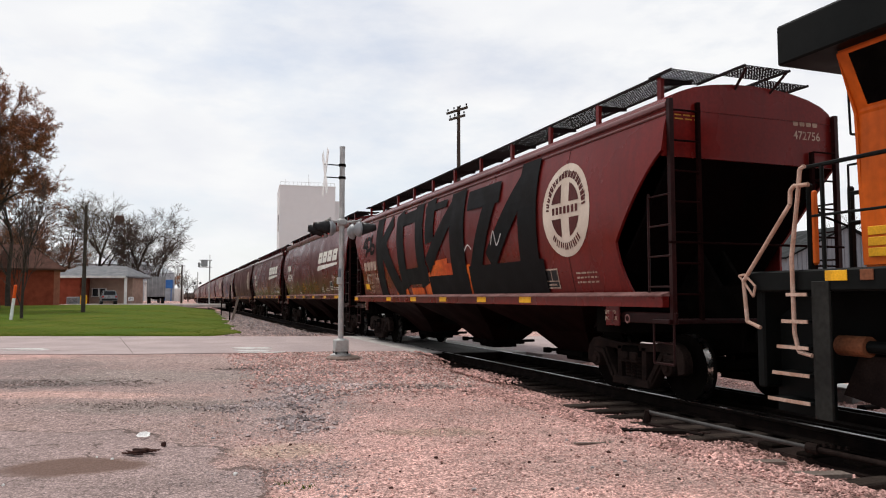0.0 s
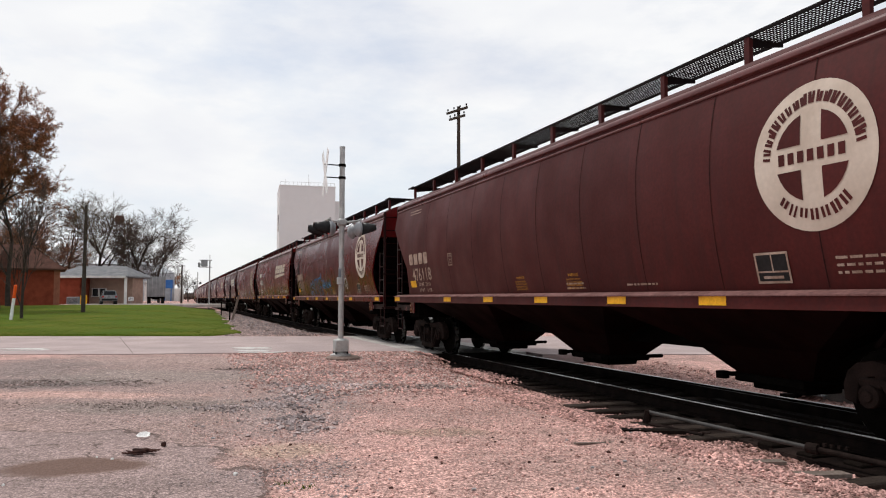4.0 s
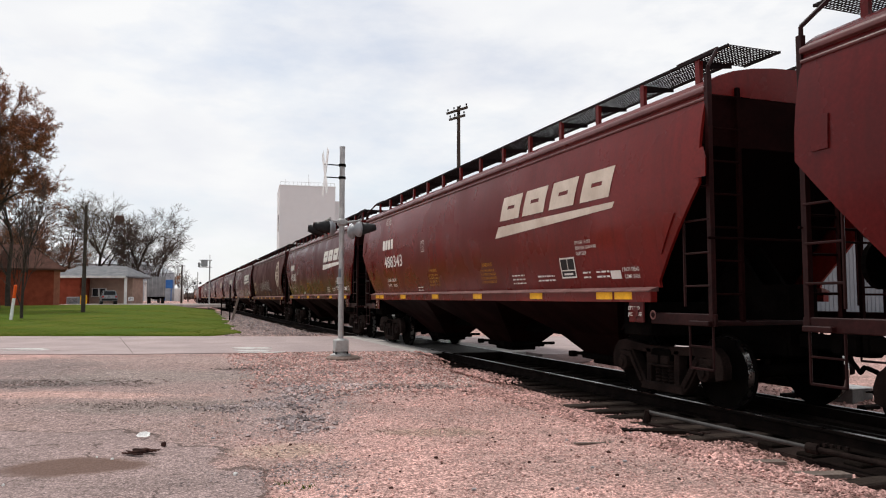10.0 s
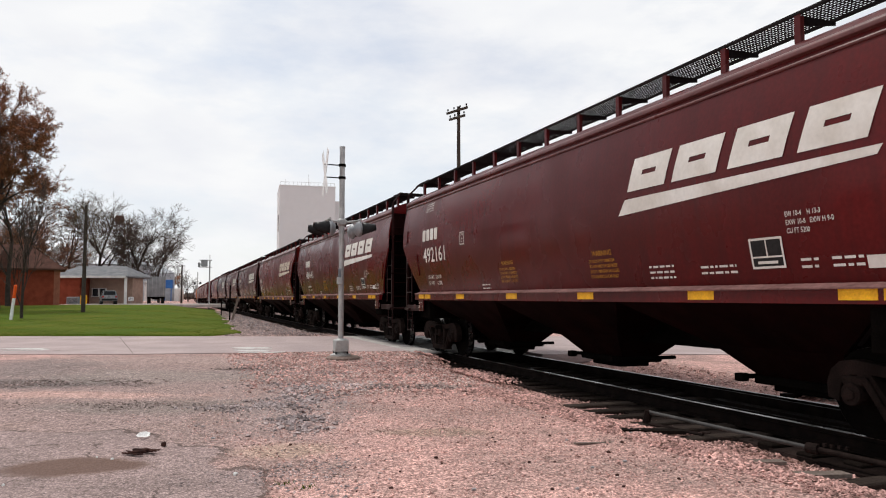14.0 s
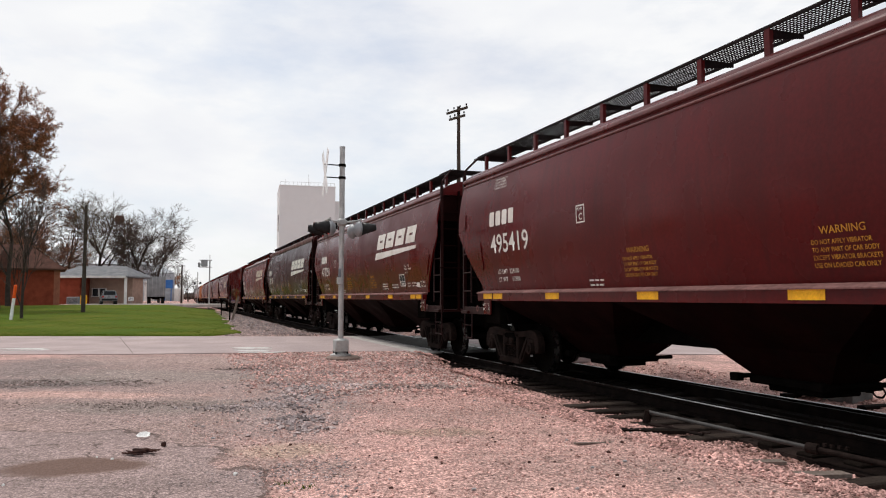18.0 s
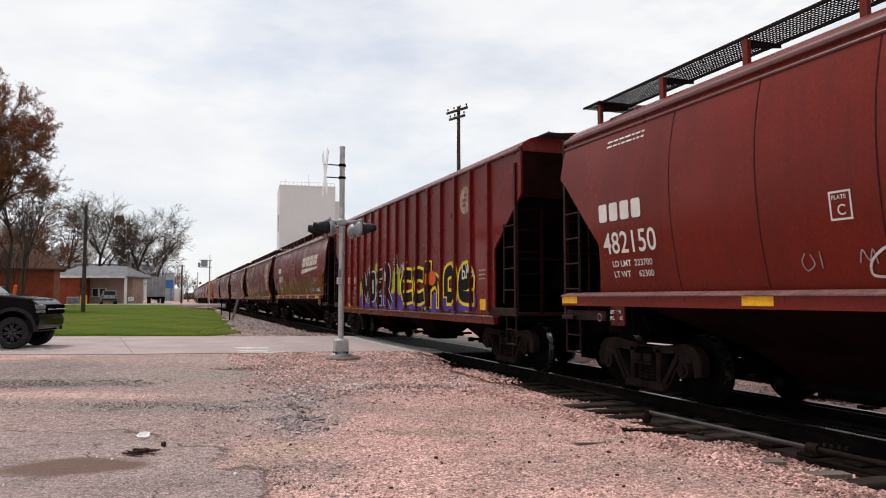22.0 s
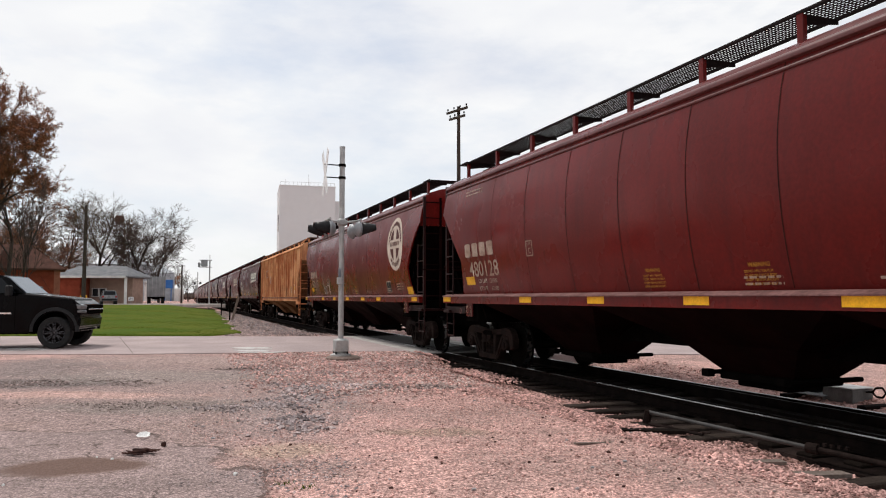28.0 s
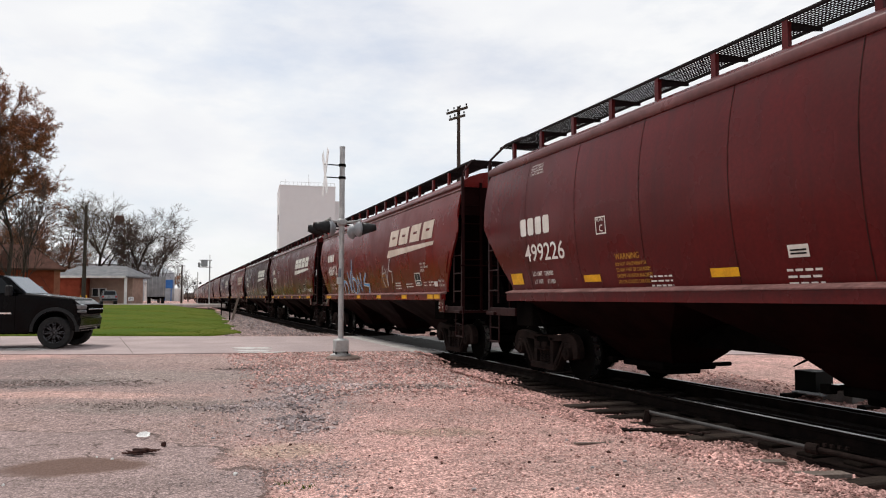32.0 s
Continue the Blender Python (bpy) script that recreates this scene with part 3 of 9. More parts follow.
while y < 420:
    box(bm, (TRACK_X + bend(y), y, -0.267), (2.6, 0.22, 0.17))
    y += 0.54
far_ties = part("far_ties", bm, M_TIE, track)
tagged(far_ties, kind="stuff")
# crossing panels along the rails
random.seed(3)
for k in range(5):
    for x0, x1, m_ in ((5.95, 6.61, M_CONC), (6.79, 8.07, M_DARKROAD), (8.25, 8.71, M_CONC)):
        bm = B()
        ya = 18.15 + 1.75 * k + (6.15 - x0) * 0.30
        box(bm, ((x0 + x1) / 2, ya + 0.865, -0.10), (x1 - x0, 1.73, 0.205), bevel=0.012)
        part("crossing_panel", bm, m_, track)


bm = B()
box(bm, (7.43, 17.95, -0.115), (2.7, 0.24, 0.19), bevel=0.02)
part("crossing_end_timber", bm, M_TIE, track)


def stones(name, n, area, size, material, label, seed, keep=None, lift=0.3, up=0.0):
    """Many loose angular stones, squashed and turned at random, resting on the ground."""
    rng = np.random.default_rng(seed)
    x0, x1, y0, y1 = area
    x, y = rng.uniform(x0, x1, n), rng.uniform(y0, y1, n)
    if keep is not None:
        ok = keep(x, y, rng)
        x, y = x[ok], y[ok]
    n = len(x)
    s = size[0] + (size[1] - size[0]) * rng.uniform(0, 1, n) ** 2.2 * rng.uniform(0.7, 1.25, n)
    base = np.array([(1, 0.1, 0), (-0.2, 0.9, 0.1), (-0.9, -0.3, 0), (0.2, -0.9, -0.1), (0.1, 0.1, 0.75), (0, -0.1, -0.7)])
    tri = np.array([(0, 1, 4), (1, 2, 4), (2, 3, 4), (3, 0, 4), (1, 0, 5), (2, 1, 5), (3, 2, 5), (0, 3, 5)])
    v = base[None] * rng.uniform(0.6, 1.25, (n, 6, 3)) * s[:, None, None]
    a = rng.uniform(0, 2 * math.pi, n)
    c_, s_ = np.cos(a)[:, None], np.sin(a)[:, None]
    b_ = rng.uniform(-0.5, 0.5, n)
    cb, sb = np.cos(b_)[:, None], np.sin(b_)[:, None]
    vx, vy, vz = v[..., 0], v[..., 1], v[..., 2] * 0.8
    vx, vz = vx * cb - vz * sb, vx * sb + vz * cb
    wx, wy = vx * c_ - vy * s_ + x[:, None], vx * s_ + vy * c_ + y[:, None]
    wz = vz + (ground_z(x, y) + up + s * lift)[:, None]
    verts = np.stack([wx, wy, wz], -1).reshape(-1, 3)
    faces = (tri[None] + 6 * np.arange(n)[:, None, None]).reshape(-1, 3)
    ob = raw(name, verts, faces.tolist(), material)
    return tagged(ob, label, "gravel", kind="stuff")


def ahead_of(x, y):
    return FWD.x * x + FWD.y * y


def keep_bed(x, y, rng):
    a = ahead_of(x, y)
    return (np.abs(x - 7.43) > 1.25 + 0.30 * (y < 8.6) + rng.normal(0, 0.15, len(x))) & ((a < near_edge(x) - 0.12) | (a > ROAD_FAR + 0.3)) & (rng.uniform(0, 1, len(x)) < np.where(y > 20, 0.55, 1))


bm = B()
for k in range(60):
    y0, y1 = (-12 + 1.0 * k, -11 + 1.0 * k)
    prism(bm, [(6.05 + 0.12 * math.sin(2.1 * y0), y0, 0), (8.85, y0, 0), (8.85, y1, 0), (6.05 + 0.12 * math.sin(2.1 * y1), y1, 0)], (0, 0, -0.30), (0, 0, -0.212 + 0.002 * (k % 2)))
bed_ob = part("ballast_bed", bm, M_DARKBED, track, "black ballast bed between the rails")
stones("ballast", 14000, (6.1, 8.8, 2.0, 50), (0.022, 0.05), M_DARKBED, "near-black loose ballast between the rails", 14,
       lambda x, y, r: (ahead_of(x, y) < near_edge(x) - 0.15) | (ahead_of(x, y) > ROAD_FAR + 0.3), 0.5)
stones("ballast", 2400, (5.75, 6.45, 11.6, 18), (0.022, 0.06), M_STONE, "pink ballast heaped over the tie ends", 15,
       lambda x, y, r: (r.uniform(0, 1, len(x)) < np.clip((6.42 - x) / 0.35, 0, 1)) & (r.uniform(0, 1, len(x)) < 0.45 + 0.55 * np.sin(y * 1.9 + np.sin(y * 0.7))), 0.2, 0.065)
stones("ballast", 26000, (4.7, 6.3, 2.0, 12), (0.010, 0.032), M_STONE, "broken pink ballast along the tie ends", 17, keep_bed, 0.3)
stones("ballast", 48000, (4.9, 10.3, 2.0, 52), (0.016, 0.046), M_STONE, "loose pink quartzite ballast between the dark ties", 1, keep_bed, 0.2)


def lawn_edge(a):
    return 2.40 + 0.036 * (a - 28) + 0.35 * np.sin(a * 0.9) * 0.5 + 0.25 * np.sin(a * 2.3) * 0.4


def keep_stain(x, y, r):
    return (ahead_of(x, y) < near_edge(x) - 0.12) & (r.uniform(0, 1, len(x)) < np.clip((x - 4.5) / 1.0, 0, 1) ** 1.5)


stones("ballast", 14000, (4.5, 6.15, 2.0, 18), (0.010, 0.034), M_BROWNSTONE, "rust-stained brown ballast along the tie ends", 16, keep_stain, 0.3)


def across(x, y):
    return RGT.x * x + RGT.y * y


def heap(u0, v0, ru, rv, full=0.9):
    """Keeps stones of an uneven patch: dense in its middle, thinning out to its edge."""
    def keep(x, y, r):
        u, v = across(x, y), ahead_of(x, y)
        d = np.hypot((u - u0) / ru, (v - v0) / rv) + 0.45 * np.sin(u * 4.1 + 1.7 * np.sin(v * 2.3)) * np.sin(v * 3.6 + u) + 0.25 * np.sin(u * 11 + v * 3) * np.sin(v * 9 - u * 2)
        return (r.uniform(0, 1, len(x)) < np.clip((1.5 - d) / 1.3, 0, full) ** 2) & (v < near_edge(x) - 0.05)
    return keep


def off_slab(x, y):
    u, v = across(x, y), ahead_of(x, y)
    return np.hypot((u + 4.5) / 3.35, (v - 4.2) / 4.45) > 1.0


stones("gravel", 46000, (-3.5, 5.8, 4.0, 19.5), (0.006, 0.017), M_STONE, "fine pink gravel scattered over the yard", 2,
       lambda x, y, r: (ahead_of(x, y) < near_edge(x) - 0.05) & off_slab(x, y) & (across(x, y) > -2.6 + r.normal(0, 0.8, len(x))), 0.25)
stones("gravel", 15000, (1.2, 5.9, 10.5, 20), (0.018, 0.042), M_STONE, "coarser pink gravel shoulder round the signal mast", 3,
       lambda x, y, r: (ahead_of(x, y) < near_edge(x) - 0.05) & (r.uniform(0, 1, len(x)) < np.clip((x - 1.0) / 2.0, 0.02, 1) * np.clip((ahead_of(x, y) - 11.6) / 1.0, 0.03, 1)), 0.25)
stones("gravel", 9000, (1.5, 6.0, 3.5, 12), (0.008, 0.024), M_STONE, "loose pink stones at the foot of the ballast", 5,
       lambda x, y, r: r.uniform(0, 1, len(x)) < np.clip((x - 2.2) / 3.5, 0.1, 1) * (0.6 + 0.4 * np.sin(x * 2.0 + 2 * np.sin(y))), 0.25)
for k, (u0, v0, ru, rv, cnt, size, m_, lab) in enumerate((
        (-2.15, 11.3, 0.62, 1.9, 2300, (0.012, 0.050), M_PALEGREY, "pale grey crushed stone spilled on the dirt"),
        (-1.75, 9.3, 0.55, 0.6, 700, (0.012, 0.055), M_PALEGREY, "pale grey crushed stone spilled on the dirt"),
        (-1.9, 12.9, 1.2, 0.5, 1300, (0.014, 0.050), M_PALEGREY, "pale grey crushed stone beside the mast"),
        (-7.2, 13.4, 1.9, 0.50, 3200, (0.008, 0.032), M_DARKSTONE, "dark band of crushed stone beside the ruts"),
        (-4.2, 10.7, 1.9, 0.42, 3000, (0.005, 0.020), M_DARKSTONE, "dark crushed stone along old wheel ruts"),
        (-2.9, 10.4, 0.9, 0.35, 600, (0.012, 0.045), M_PALEGREY, "grey crushed stone along old wheel ruts"),
        (-0.40, 12.75, 0.85, 0.30, 1000, (0.016, 0.055), M_DARKSTONE, "dark grey stones in the pink gravel"),
        (-3.9, 15.6, 0.6, 0.3, 500, (0.014, 0.034), M_DARKSTONE, "dark stones in the dirt"),
        (-2.3, 14.9, 1.0, 0.3, 900, (0.014, 0.034), M_PALEGREY, "grey stones in the dirt"),
        (-1.25, 6.6, 0.8, 0.7, 1400, (0.008, 0.022), M_PALEGREY, "grey stone chips at the broken pavement edge"))):
    c = place(v0, u0)
    R = max(ru, rv) * 1.5
    stones("gravel", int(cnt * 4 * R * R / (math.pi * ru * rv * 1.4)), (c.x - R, c.x + R, c.y - R, c.y + R), size, m_, lab, 60 + k, heap(u0, v0, ru, rv), 0.25)
stones("gravel", 5000, (1.6, 5.8, 11.6, 19.6), (0.016, 0.040), M_LIGHTSTONE, "pale pink stones on the gravel shoulder", 31,
       lambda x, y, r: (ahead_of(x, y) < near_edge(x) - 0.05) & (r.uniform(0, 1, len(x)) < np.clip((x - 1.6) / 1.5, 0.02, 1)), 0.45)
stones("gravel", 2600, (-8, 5.4, 4.5, 18.5), (0.007, 0.020), M_LIGHTSTONE, "pale pebbles strewn over the dirt", 22, lambda x, y, r: (ahead_of(x, y) < near_edge(x) - 0.1) & off_slab(x, y), 0.3)
stones("gravel", 3400, (-8, 5.4, 4.5, 18.5), (0.007, 0.022), M_DARKSTONE, "dark pebbles strewn over the dirt", 23,
       lambda x, y, r: (ahead_of(x, y) < near_edge(x) - 0.1) & off_slab(x, y) & (r.uniform(0, 1, len(x)) < 0.35 + 0.6 * np.sin(x * 1.3 + np.sin(y)) * np.sin(y * 0.9)), 0.3)
stones("gravel", 17000, (1.9, 6.3, 27.5, 80), (0.03, 0.075), M_SHOULDER, "coarse grey-pink ballast shoulder between lawn and track", 7,
       lambda x, y, r: (ahead_of(x, y) > ROAD_FAR + 0.4) & (x > lawn_edge(ahead_of(x, y)) - np.maximum(0, 29.5 - ahead_of(x, y)) * 0.55 + 0.1) & (r.uniform(0, 1, len(x)) < np.clip(1.4 - y / 90, 0.2, 1)), 0.2)
stones("gravel", 1500, (3.2, 7.0, 28.0, 60), (0.03, 0.07), M_GREYSTONE, "grey stones among the ballast shoulder", 8, lambda x, y, r: ahead_of(x, y) > ROAD_FAR + 0.4, 0.2)


# ---- the train: shared shapes ----
# In a car's own space y runs along it (the end that leads is at -y), x across, z up from the rail head.
EAVE_Z = 3.90
SILL = {"straight": 1.545, "late": 1.48, "curved": 1.48, "ribbed": 1.42}


def bulge(z):
    """Half width of a round-sided car at that height."""
    return 1.558 - (0.100 if z < 2.85 else 0.138) * (z - 2.85) ** 2


def flat(z):
    return 1.50


def end_straight(z):
    """How far short of the end the side sheet stops, for the cars with a straight cut."""
    return 1.0 * min(1.0, max(0.0, (2.78 - z) / 1.15))


def end_curved(z):
    """The same for the cars with a curved cut that comes back below."""
    if z > 2.20:
        return 1.10 * min(1.0, max(0.0, (3.32 - z) / 1.12)) ** 0.85
    return 1.10 - 0.22 * ((2.20 - z) / 0.75) ** 2


def end_ribbed(z):
    if z > 3.30:
        return 0.0
    if z > 2.36:
        return 1.20 - (z - 2.36) / 0.94 * 1.20
    return 1.20


def side_sheet(prof, end, levels, sgn, end_y):
    """One side of a body, bent to its profile, with the cuts at its ends and 4 cm of thickness."""
    bm = B()
    rows = []
    for z in levels:
        x, ye = prof(z) * sgn, end_y - end(z)
        ys = [-ye, -6.0, -4.5, -3.0, -1.5, 0, 1.5, 3.0, 4.5, 6.0, ye]
        rows.append(([bm.verts.new((x, y, z)) for y in ys], [bm.verts.new((x - 0.04 * sgn, y, z)) for y in ys]))
    k = len(rows[0][0])
    for (a, ai), (b, bi) in zip(rows, rows[1:]):
        for i in range(k - 1):
            bm.faces.new((a[i], a[i + 1], b[i + 1], b[i]))
            bm.faces.new((ai[i], bi[i], bi[i + 1], ai[i + 1]))
        for i in (0, k - 1):
            bm.faces.new((a[i], b[i], bi[i], ai[i]))
    for r, ri in (rows[0], rows[-1]):
        for i in range(k - 1):
            bm.faces.new((r[i], r[i + 1], ri[i + 1], ri[i]))
    return finish(bm, "side", True)


LEVELS = {"straight": [1.545, 1.629, 1.631, 1.95, 2.25, 2.55, 2.779, 2.781, 3.1, 3.35, 3.6, 3.93],
          "curved": [1.48, 1.6, 1.75, 1.9, 2.05, 2.199, 2.3, 2.5, 2.7, 2.9, 3.1, 3.22, 3.319, 3.321, 3.6, 3.93],
          "ribbed": [1.42, 1.9, 2.359, 2.361, 2.8, 3.299, 3.301, 3.93]}
LEVELS["late"] = LEVELS["curved"]
PROF = {"straight": bulge, "late": bulge, "curved": bulge, "ribbed": flat}
ENDS = {"straight": end_straight, "late": end_curved, "curved": end_curved, "ribbed": end_ribbed}


def roof_mesh(half, y, ez):
    bm = B()
    pts = [(half * math.cos(a), 0, ez + 0.38 * math.sin(a)) for a in np.linspace(0, math.pi, 13)]
    pts = pts + [(-half, 0, ez - 0.05), (half, 0, ez - 0.05)]
    prism(bm, pts, (0, -y, 0), (0, y, 0))
    return finish(bm, "roof", True)


def grating_mesh(length, width, bars=9):
    """Open steel walkway: bearing bars with close cross bars."""
    n = int(length / 0.050)
    verts, faces = [], []

    def bar(c, s):
        i = len(verts)
        for sx in (-0.5, 0.5):
            for sy in (-0.5, 0.5):
                for sz in (-0.5, 0.5):
                    verts.append((c[0] + sx * s[0], c[1] + sy * s[1], c[2] + sz * s[2]))
        for f in ((0, 1, 3, 2), (4, 6, 7, 5), (0, 4, 5, 1), (2, 3, 7, 6), (0, 2, 6, 4), (1, 5, 7, 3)):
            faces.append([i + j for j in f])
    for j in range(n + 1):
        bar((0, -length / 2 + j * length / n, 0), (width, 0.008, 0.009))
    for j in range(bars):
        edge = j in (0, bars - 1)
        bar((-width / 2 + j * width / (bars - 1), 0, 0.002), (0.025 if edge else 0.008, length, 0.030 if edge else 0.012))
    me = bpy.data.meshes.new("walkway")
    me.from_pydata(verts, [], faces)
    return me


def wheel_mesh():
    bm = B()
    for sx in (-1, 1):
        lathe(bm, [(sx * 0.685, 0.10), (sx * 0.70, 0.13), (sx * 0.735, 0.15), (sx * 0.74, 0.36), (sx * 0.70, 0.40), (sx * 0.685, 0.482),
                   (sx * 0.715, 0.484), (sx * 0.722, 0.459)], (0, 0, 0), "x", 28)
        lathe(bm, [(sx * 0.822, 0.452), (sx * 0.825, 0.395), (sx * 0.785, 0.37), (sx * 0.79, 0.16), (sx * 0.84, 0.14), (sx * 0.84, 0.10)], (0, 0, 0), "x", 28)
    tube(bm, (-1.02, 0, 0), (1.02, 0, 0), 0.085, n=12)
    for sx in (-1, 1):
        for j in range(3):
            a = 2.1 * j
            box(bm, (sx * 1.03, 0.05 * math.cos(a), 0.05 * math.sin(a)), (0.03, 0.03, 0.03))
    return finish(bm, "wheelset", True)


WHEEL_ME = wheel_mesh()
bm = B()
for sx in (-1, 1):
    lathe(bm, [(sx * 0.722, 0.4575), (sx * 0.822, 0.4525)], (0, 0, 0), "x", 40, False)
TREAD_ME = finish(bm, "tread", True)


def side_frame_mesh(sgn):
    """Cast bogie side: arched top member, sloping struts to a low middle, two windows, journal ends."""
    bm = B()
    x0, x1 = sgn * 0.94, sgn * 1.08

    def plate(pts, xa=x0, xb=x1):
        prism(bm, [(0, y, z) for y, z in pts], (xa, 0, 0), (xb, 0, 0))
    top = [(-1.20, 0.40), (-1.21, 0.55), (-1.16, 0.68), (-1.05, 0.77), (-0.88, 0.80), (-0.55, 0.765), (-0.30, 0.745), (0.30, 0.745), (0.55, 0.765), (0.88, 0.80), (1.05, 0.77), (1.16, 0.68), (1.21, 0.55), (1.20, 0.40)]
    plate(top + [(1.06, 0.36), (1.03, 0.56), (0.92, 0.64), (0.74, 0.66), (0.40, 0.64), (-0.40, 0.64), (-0.74, 0.66), (-0.92, 0.64), (-1.03, 0.56), (-1.06, 0.36)])
    for k in (-1, 1):
        plate([(k * 0.86, 0.66), (k * 0.70, 0.68), (k * 0.40, 0.28), (k * 0.30, 0.17), (k * 0.46, 0.15), (k * 0.56, 0.24)])
        plate([(k * 0.80, 0.62), (k * 0.72, 0.64), (k * 0.44, 0.24), (k * 0.50, 0.22)], x1, x1 + sgn * 0.03)
    plate([(-0.46, 0.13), (0.46, 0.13), (0.42, 0.24), (-0.42, 0.24)], x0 - sgn * 0.03, x1 + sgn * 0.03)
    plate([(-0.36, 0.20), (-0.25, 0.20), (-0.25, 0.70), (-0.36, 0.70)])
    plate([(0.36, 0.20), (0.25, 0.20), (0.25, 0.70), (0.36, 0.70)])
    for y in (-0.89, 0.89):
        tube(bm, (x0 - sgn * 0.05, y, 0.457), (x1 + sgn * 0.05, y, 0.457), 0.115, n=14)
        tube(bm, (x1 + sgn * 0.05, y, 0.457), (x1 + sgn * 0.08, y, 0.457), 0.06, n=10)
        box(bm, ((x0 + x1) / 2, y, 0.585), (0.18, 0.26, 0.10), bevel=0.02)
    for y in (-0.11, 0.11):
        box(bm, (x1 + sgn * 0.01, y, 0.56), (0.10, 0.17, 0.12), bevel=0.015)
    box(bm, (x1 + sgn * 0.02, 0, 0.485), (0.10, 0.46, 0.03), bevel=0.008)
    bmesh.ops.bevel(bm, geom=[e for e in bm.edges if len(e.link_faces) == 2 and e.calc_face_angle(0) > 1.2], offset=0.008, segments=1, affect="EDGES")
    return finish(bm, "side_frame", True)


FRAME_ME = {s: side_frame_mesh(s) for s in (-1, 1)}
bm = B()
for y in (-0.14, 0.0, 0.14):
    for j in range(7):
        lathe(bm, [(-0.022, 0.05), (0.0, 0.068), (0.022, 0.05)], (0, y, 0.27 + j * 0.046), "z", 10)
    tube(bm, (0, y, 0.24), (0, y, 0.60), 0.042, n=8)
SPRING_ME = finish(bm, "spring_nest")
bm = B()
box(bm, (0, 0, 0.62), (2.25, 0.40, 0.18), bevel=0.03)
box(bm, (0, 0, 0.74), (0.6, 0.5, 0.10), bevel=0.02)
BOLSTER_ME = finish(bm, "bolster")
bm = B()
for y in (-0.36, 0.36):
    box(bm, (0, y, 0.42), (1.9, 0.09, 0.10), bevel=0.01)
    for x in (-0.75, 0.75):
        box(bm, (x, y * 1.16, 0.46), (0.09, 0.07, 0.32), bevel=0.01)
BRAKE_ME = finish(bm, "brake_rigging")


def bogie(parent, y, wheels):
    e = new("bogie")
    e.parent = parent
    e.location.y = y
    for s in (-1, 1):
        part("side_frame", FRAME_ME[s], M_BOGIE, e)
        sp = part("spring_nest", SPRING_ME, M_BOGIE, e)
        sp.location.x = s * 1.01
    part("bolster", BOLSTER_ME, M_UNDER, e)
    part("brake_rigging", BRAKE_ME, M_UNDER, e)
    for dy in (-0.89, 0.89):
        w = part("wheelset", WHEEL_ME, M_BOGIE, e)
        w.location = (0, dy, 0.457)
        wheels.append(w)
    return e


# the wheel's polished tread is joined into its mesh as a second material
def with_tread():
    bm = B()
    bm.from_mesh(WHEEL_ME)
    for f in bm.faces:
        f.material_index = 0
    k = len(bm.faces)
    bm.from_mesh(TREAD_ME)
    bm.faces.ensure_lookup_table()
    for f in bm.faces[k:]:
        f.material_index = 1
        f.smooth = True
    me = bpy.data.meshes.new("wheelset")
    bm.to_mesh(me)
    bm.free()
    me.materials.append(M_UNDER), me.materials.append(M_TREAD)
    return me


WHEEL_ME = with_tread()


def ladder_mesh(x, y0, y1, z0, z1, rungs, slope=0.0):
    bm = B()
    for y in (y0, y1):
        box(bm, (x, y, (z0 + z1) / 2), (0.05, 0.045, z1 - z0))
    for j in range(rungs):
        z = z0 + 0.12 + j * (z1 - z0 - 0.2) / (rungs - 1)
        tube(bm, (x - 0.03, y0, z), (x - 0.03, y1, z), 0.014, n=6)
    return finish(bm, "ladder")


def coupler_mesh(s, half):
    bm = B()
    k = s * (half - 8.965)
    box(bm, (0, s * 8.45, 0.87), (0.16, 0.7, 0.18), bevel=0.02)
    box(bm, (0.03, s * 8.80, 0.87), (0.26, 0.30, 0.28), bevel=0.05)
    box(bm, (-0.12, s * 8.86, 0.87), (0.10, 0.20, 0.26), bevel=0.03)
    box(bm, (0, s * 8.12, 0.87), (0.50, 0.10, 0.42), bevel=0.02)
    pipe(bm, [(0.30, s * 8.2, 0.95), (0.32, s * 8.55, 0.72), (0.25, s * 8.8, 0.52), (0.15, s * 8.94, 0.60)], 0.028)
    bmesh.ops.translate(bm, vec=(0, k, 0), verts=bm.verts)
    return finish(bm, "coupler")


bm = B()
lathe(bm, [(-0.03, 0.20), (-0.03, 0.26), (0.03, 0.26), (0.03, 0.20)], (0, 0, 0), "y", 18)
for j in range(5):
    a = 2 * math.pi * j / 5
    box(bm, (0.12 * math.cos(a), 0, 0.12 * math.sin(a)), (0.26, 0.03, 0.035), Matrix.Rotation(-a, 3, "Y"))
box(bm, (0, 0.05, 0), (0.10, 0.14, 0.10), bevel=0.02)
BRAKEWHEEL_ME = finish(bm, "brake_wheel")


def hopper_mesh(yc, prof_half, zt, L):
    """One discharge bay: sloping sheets drawn in to a narrow outlet with its gate."""
    bm = B()
    rings = ((L, prof_half, zt), (1.02, 0.72, 0.80), (0.60, 0.36, 0.42))
    for (la, xa, za), (lb, xb, zb) in zip(rings, rings[1:]):
        frustum(bm, [(-xb, yc - lb, zb), (xb, yc - lb, zb), (xb, yc + lb, zb), (-xb, yc + lb, zb)], [(-xa, yc - la, za), (xa, yc - la, za), (xa, yc + la, za), (-xa, yc + la, za)])
    return finish(bm, "hopper")


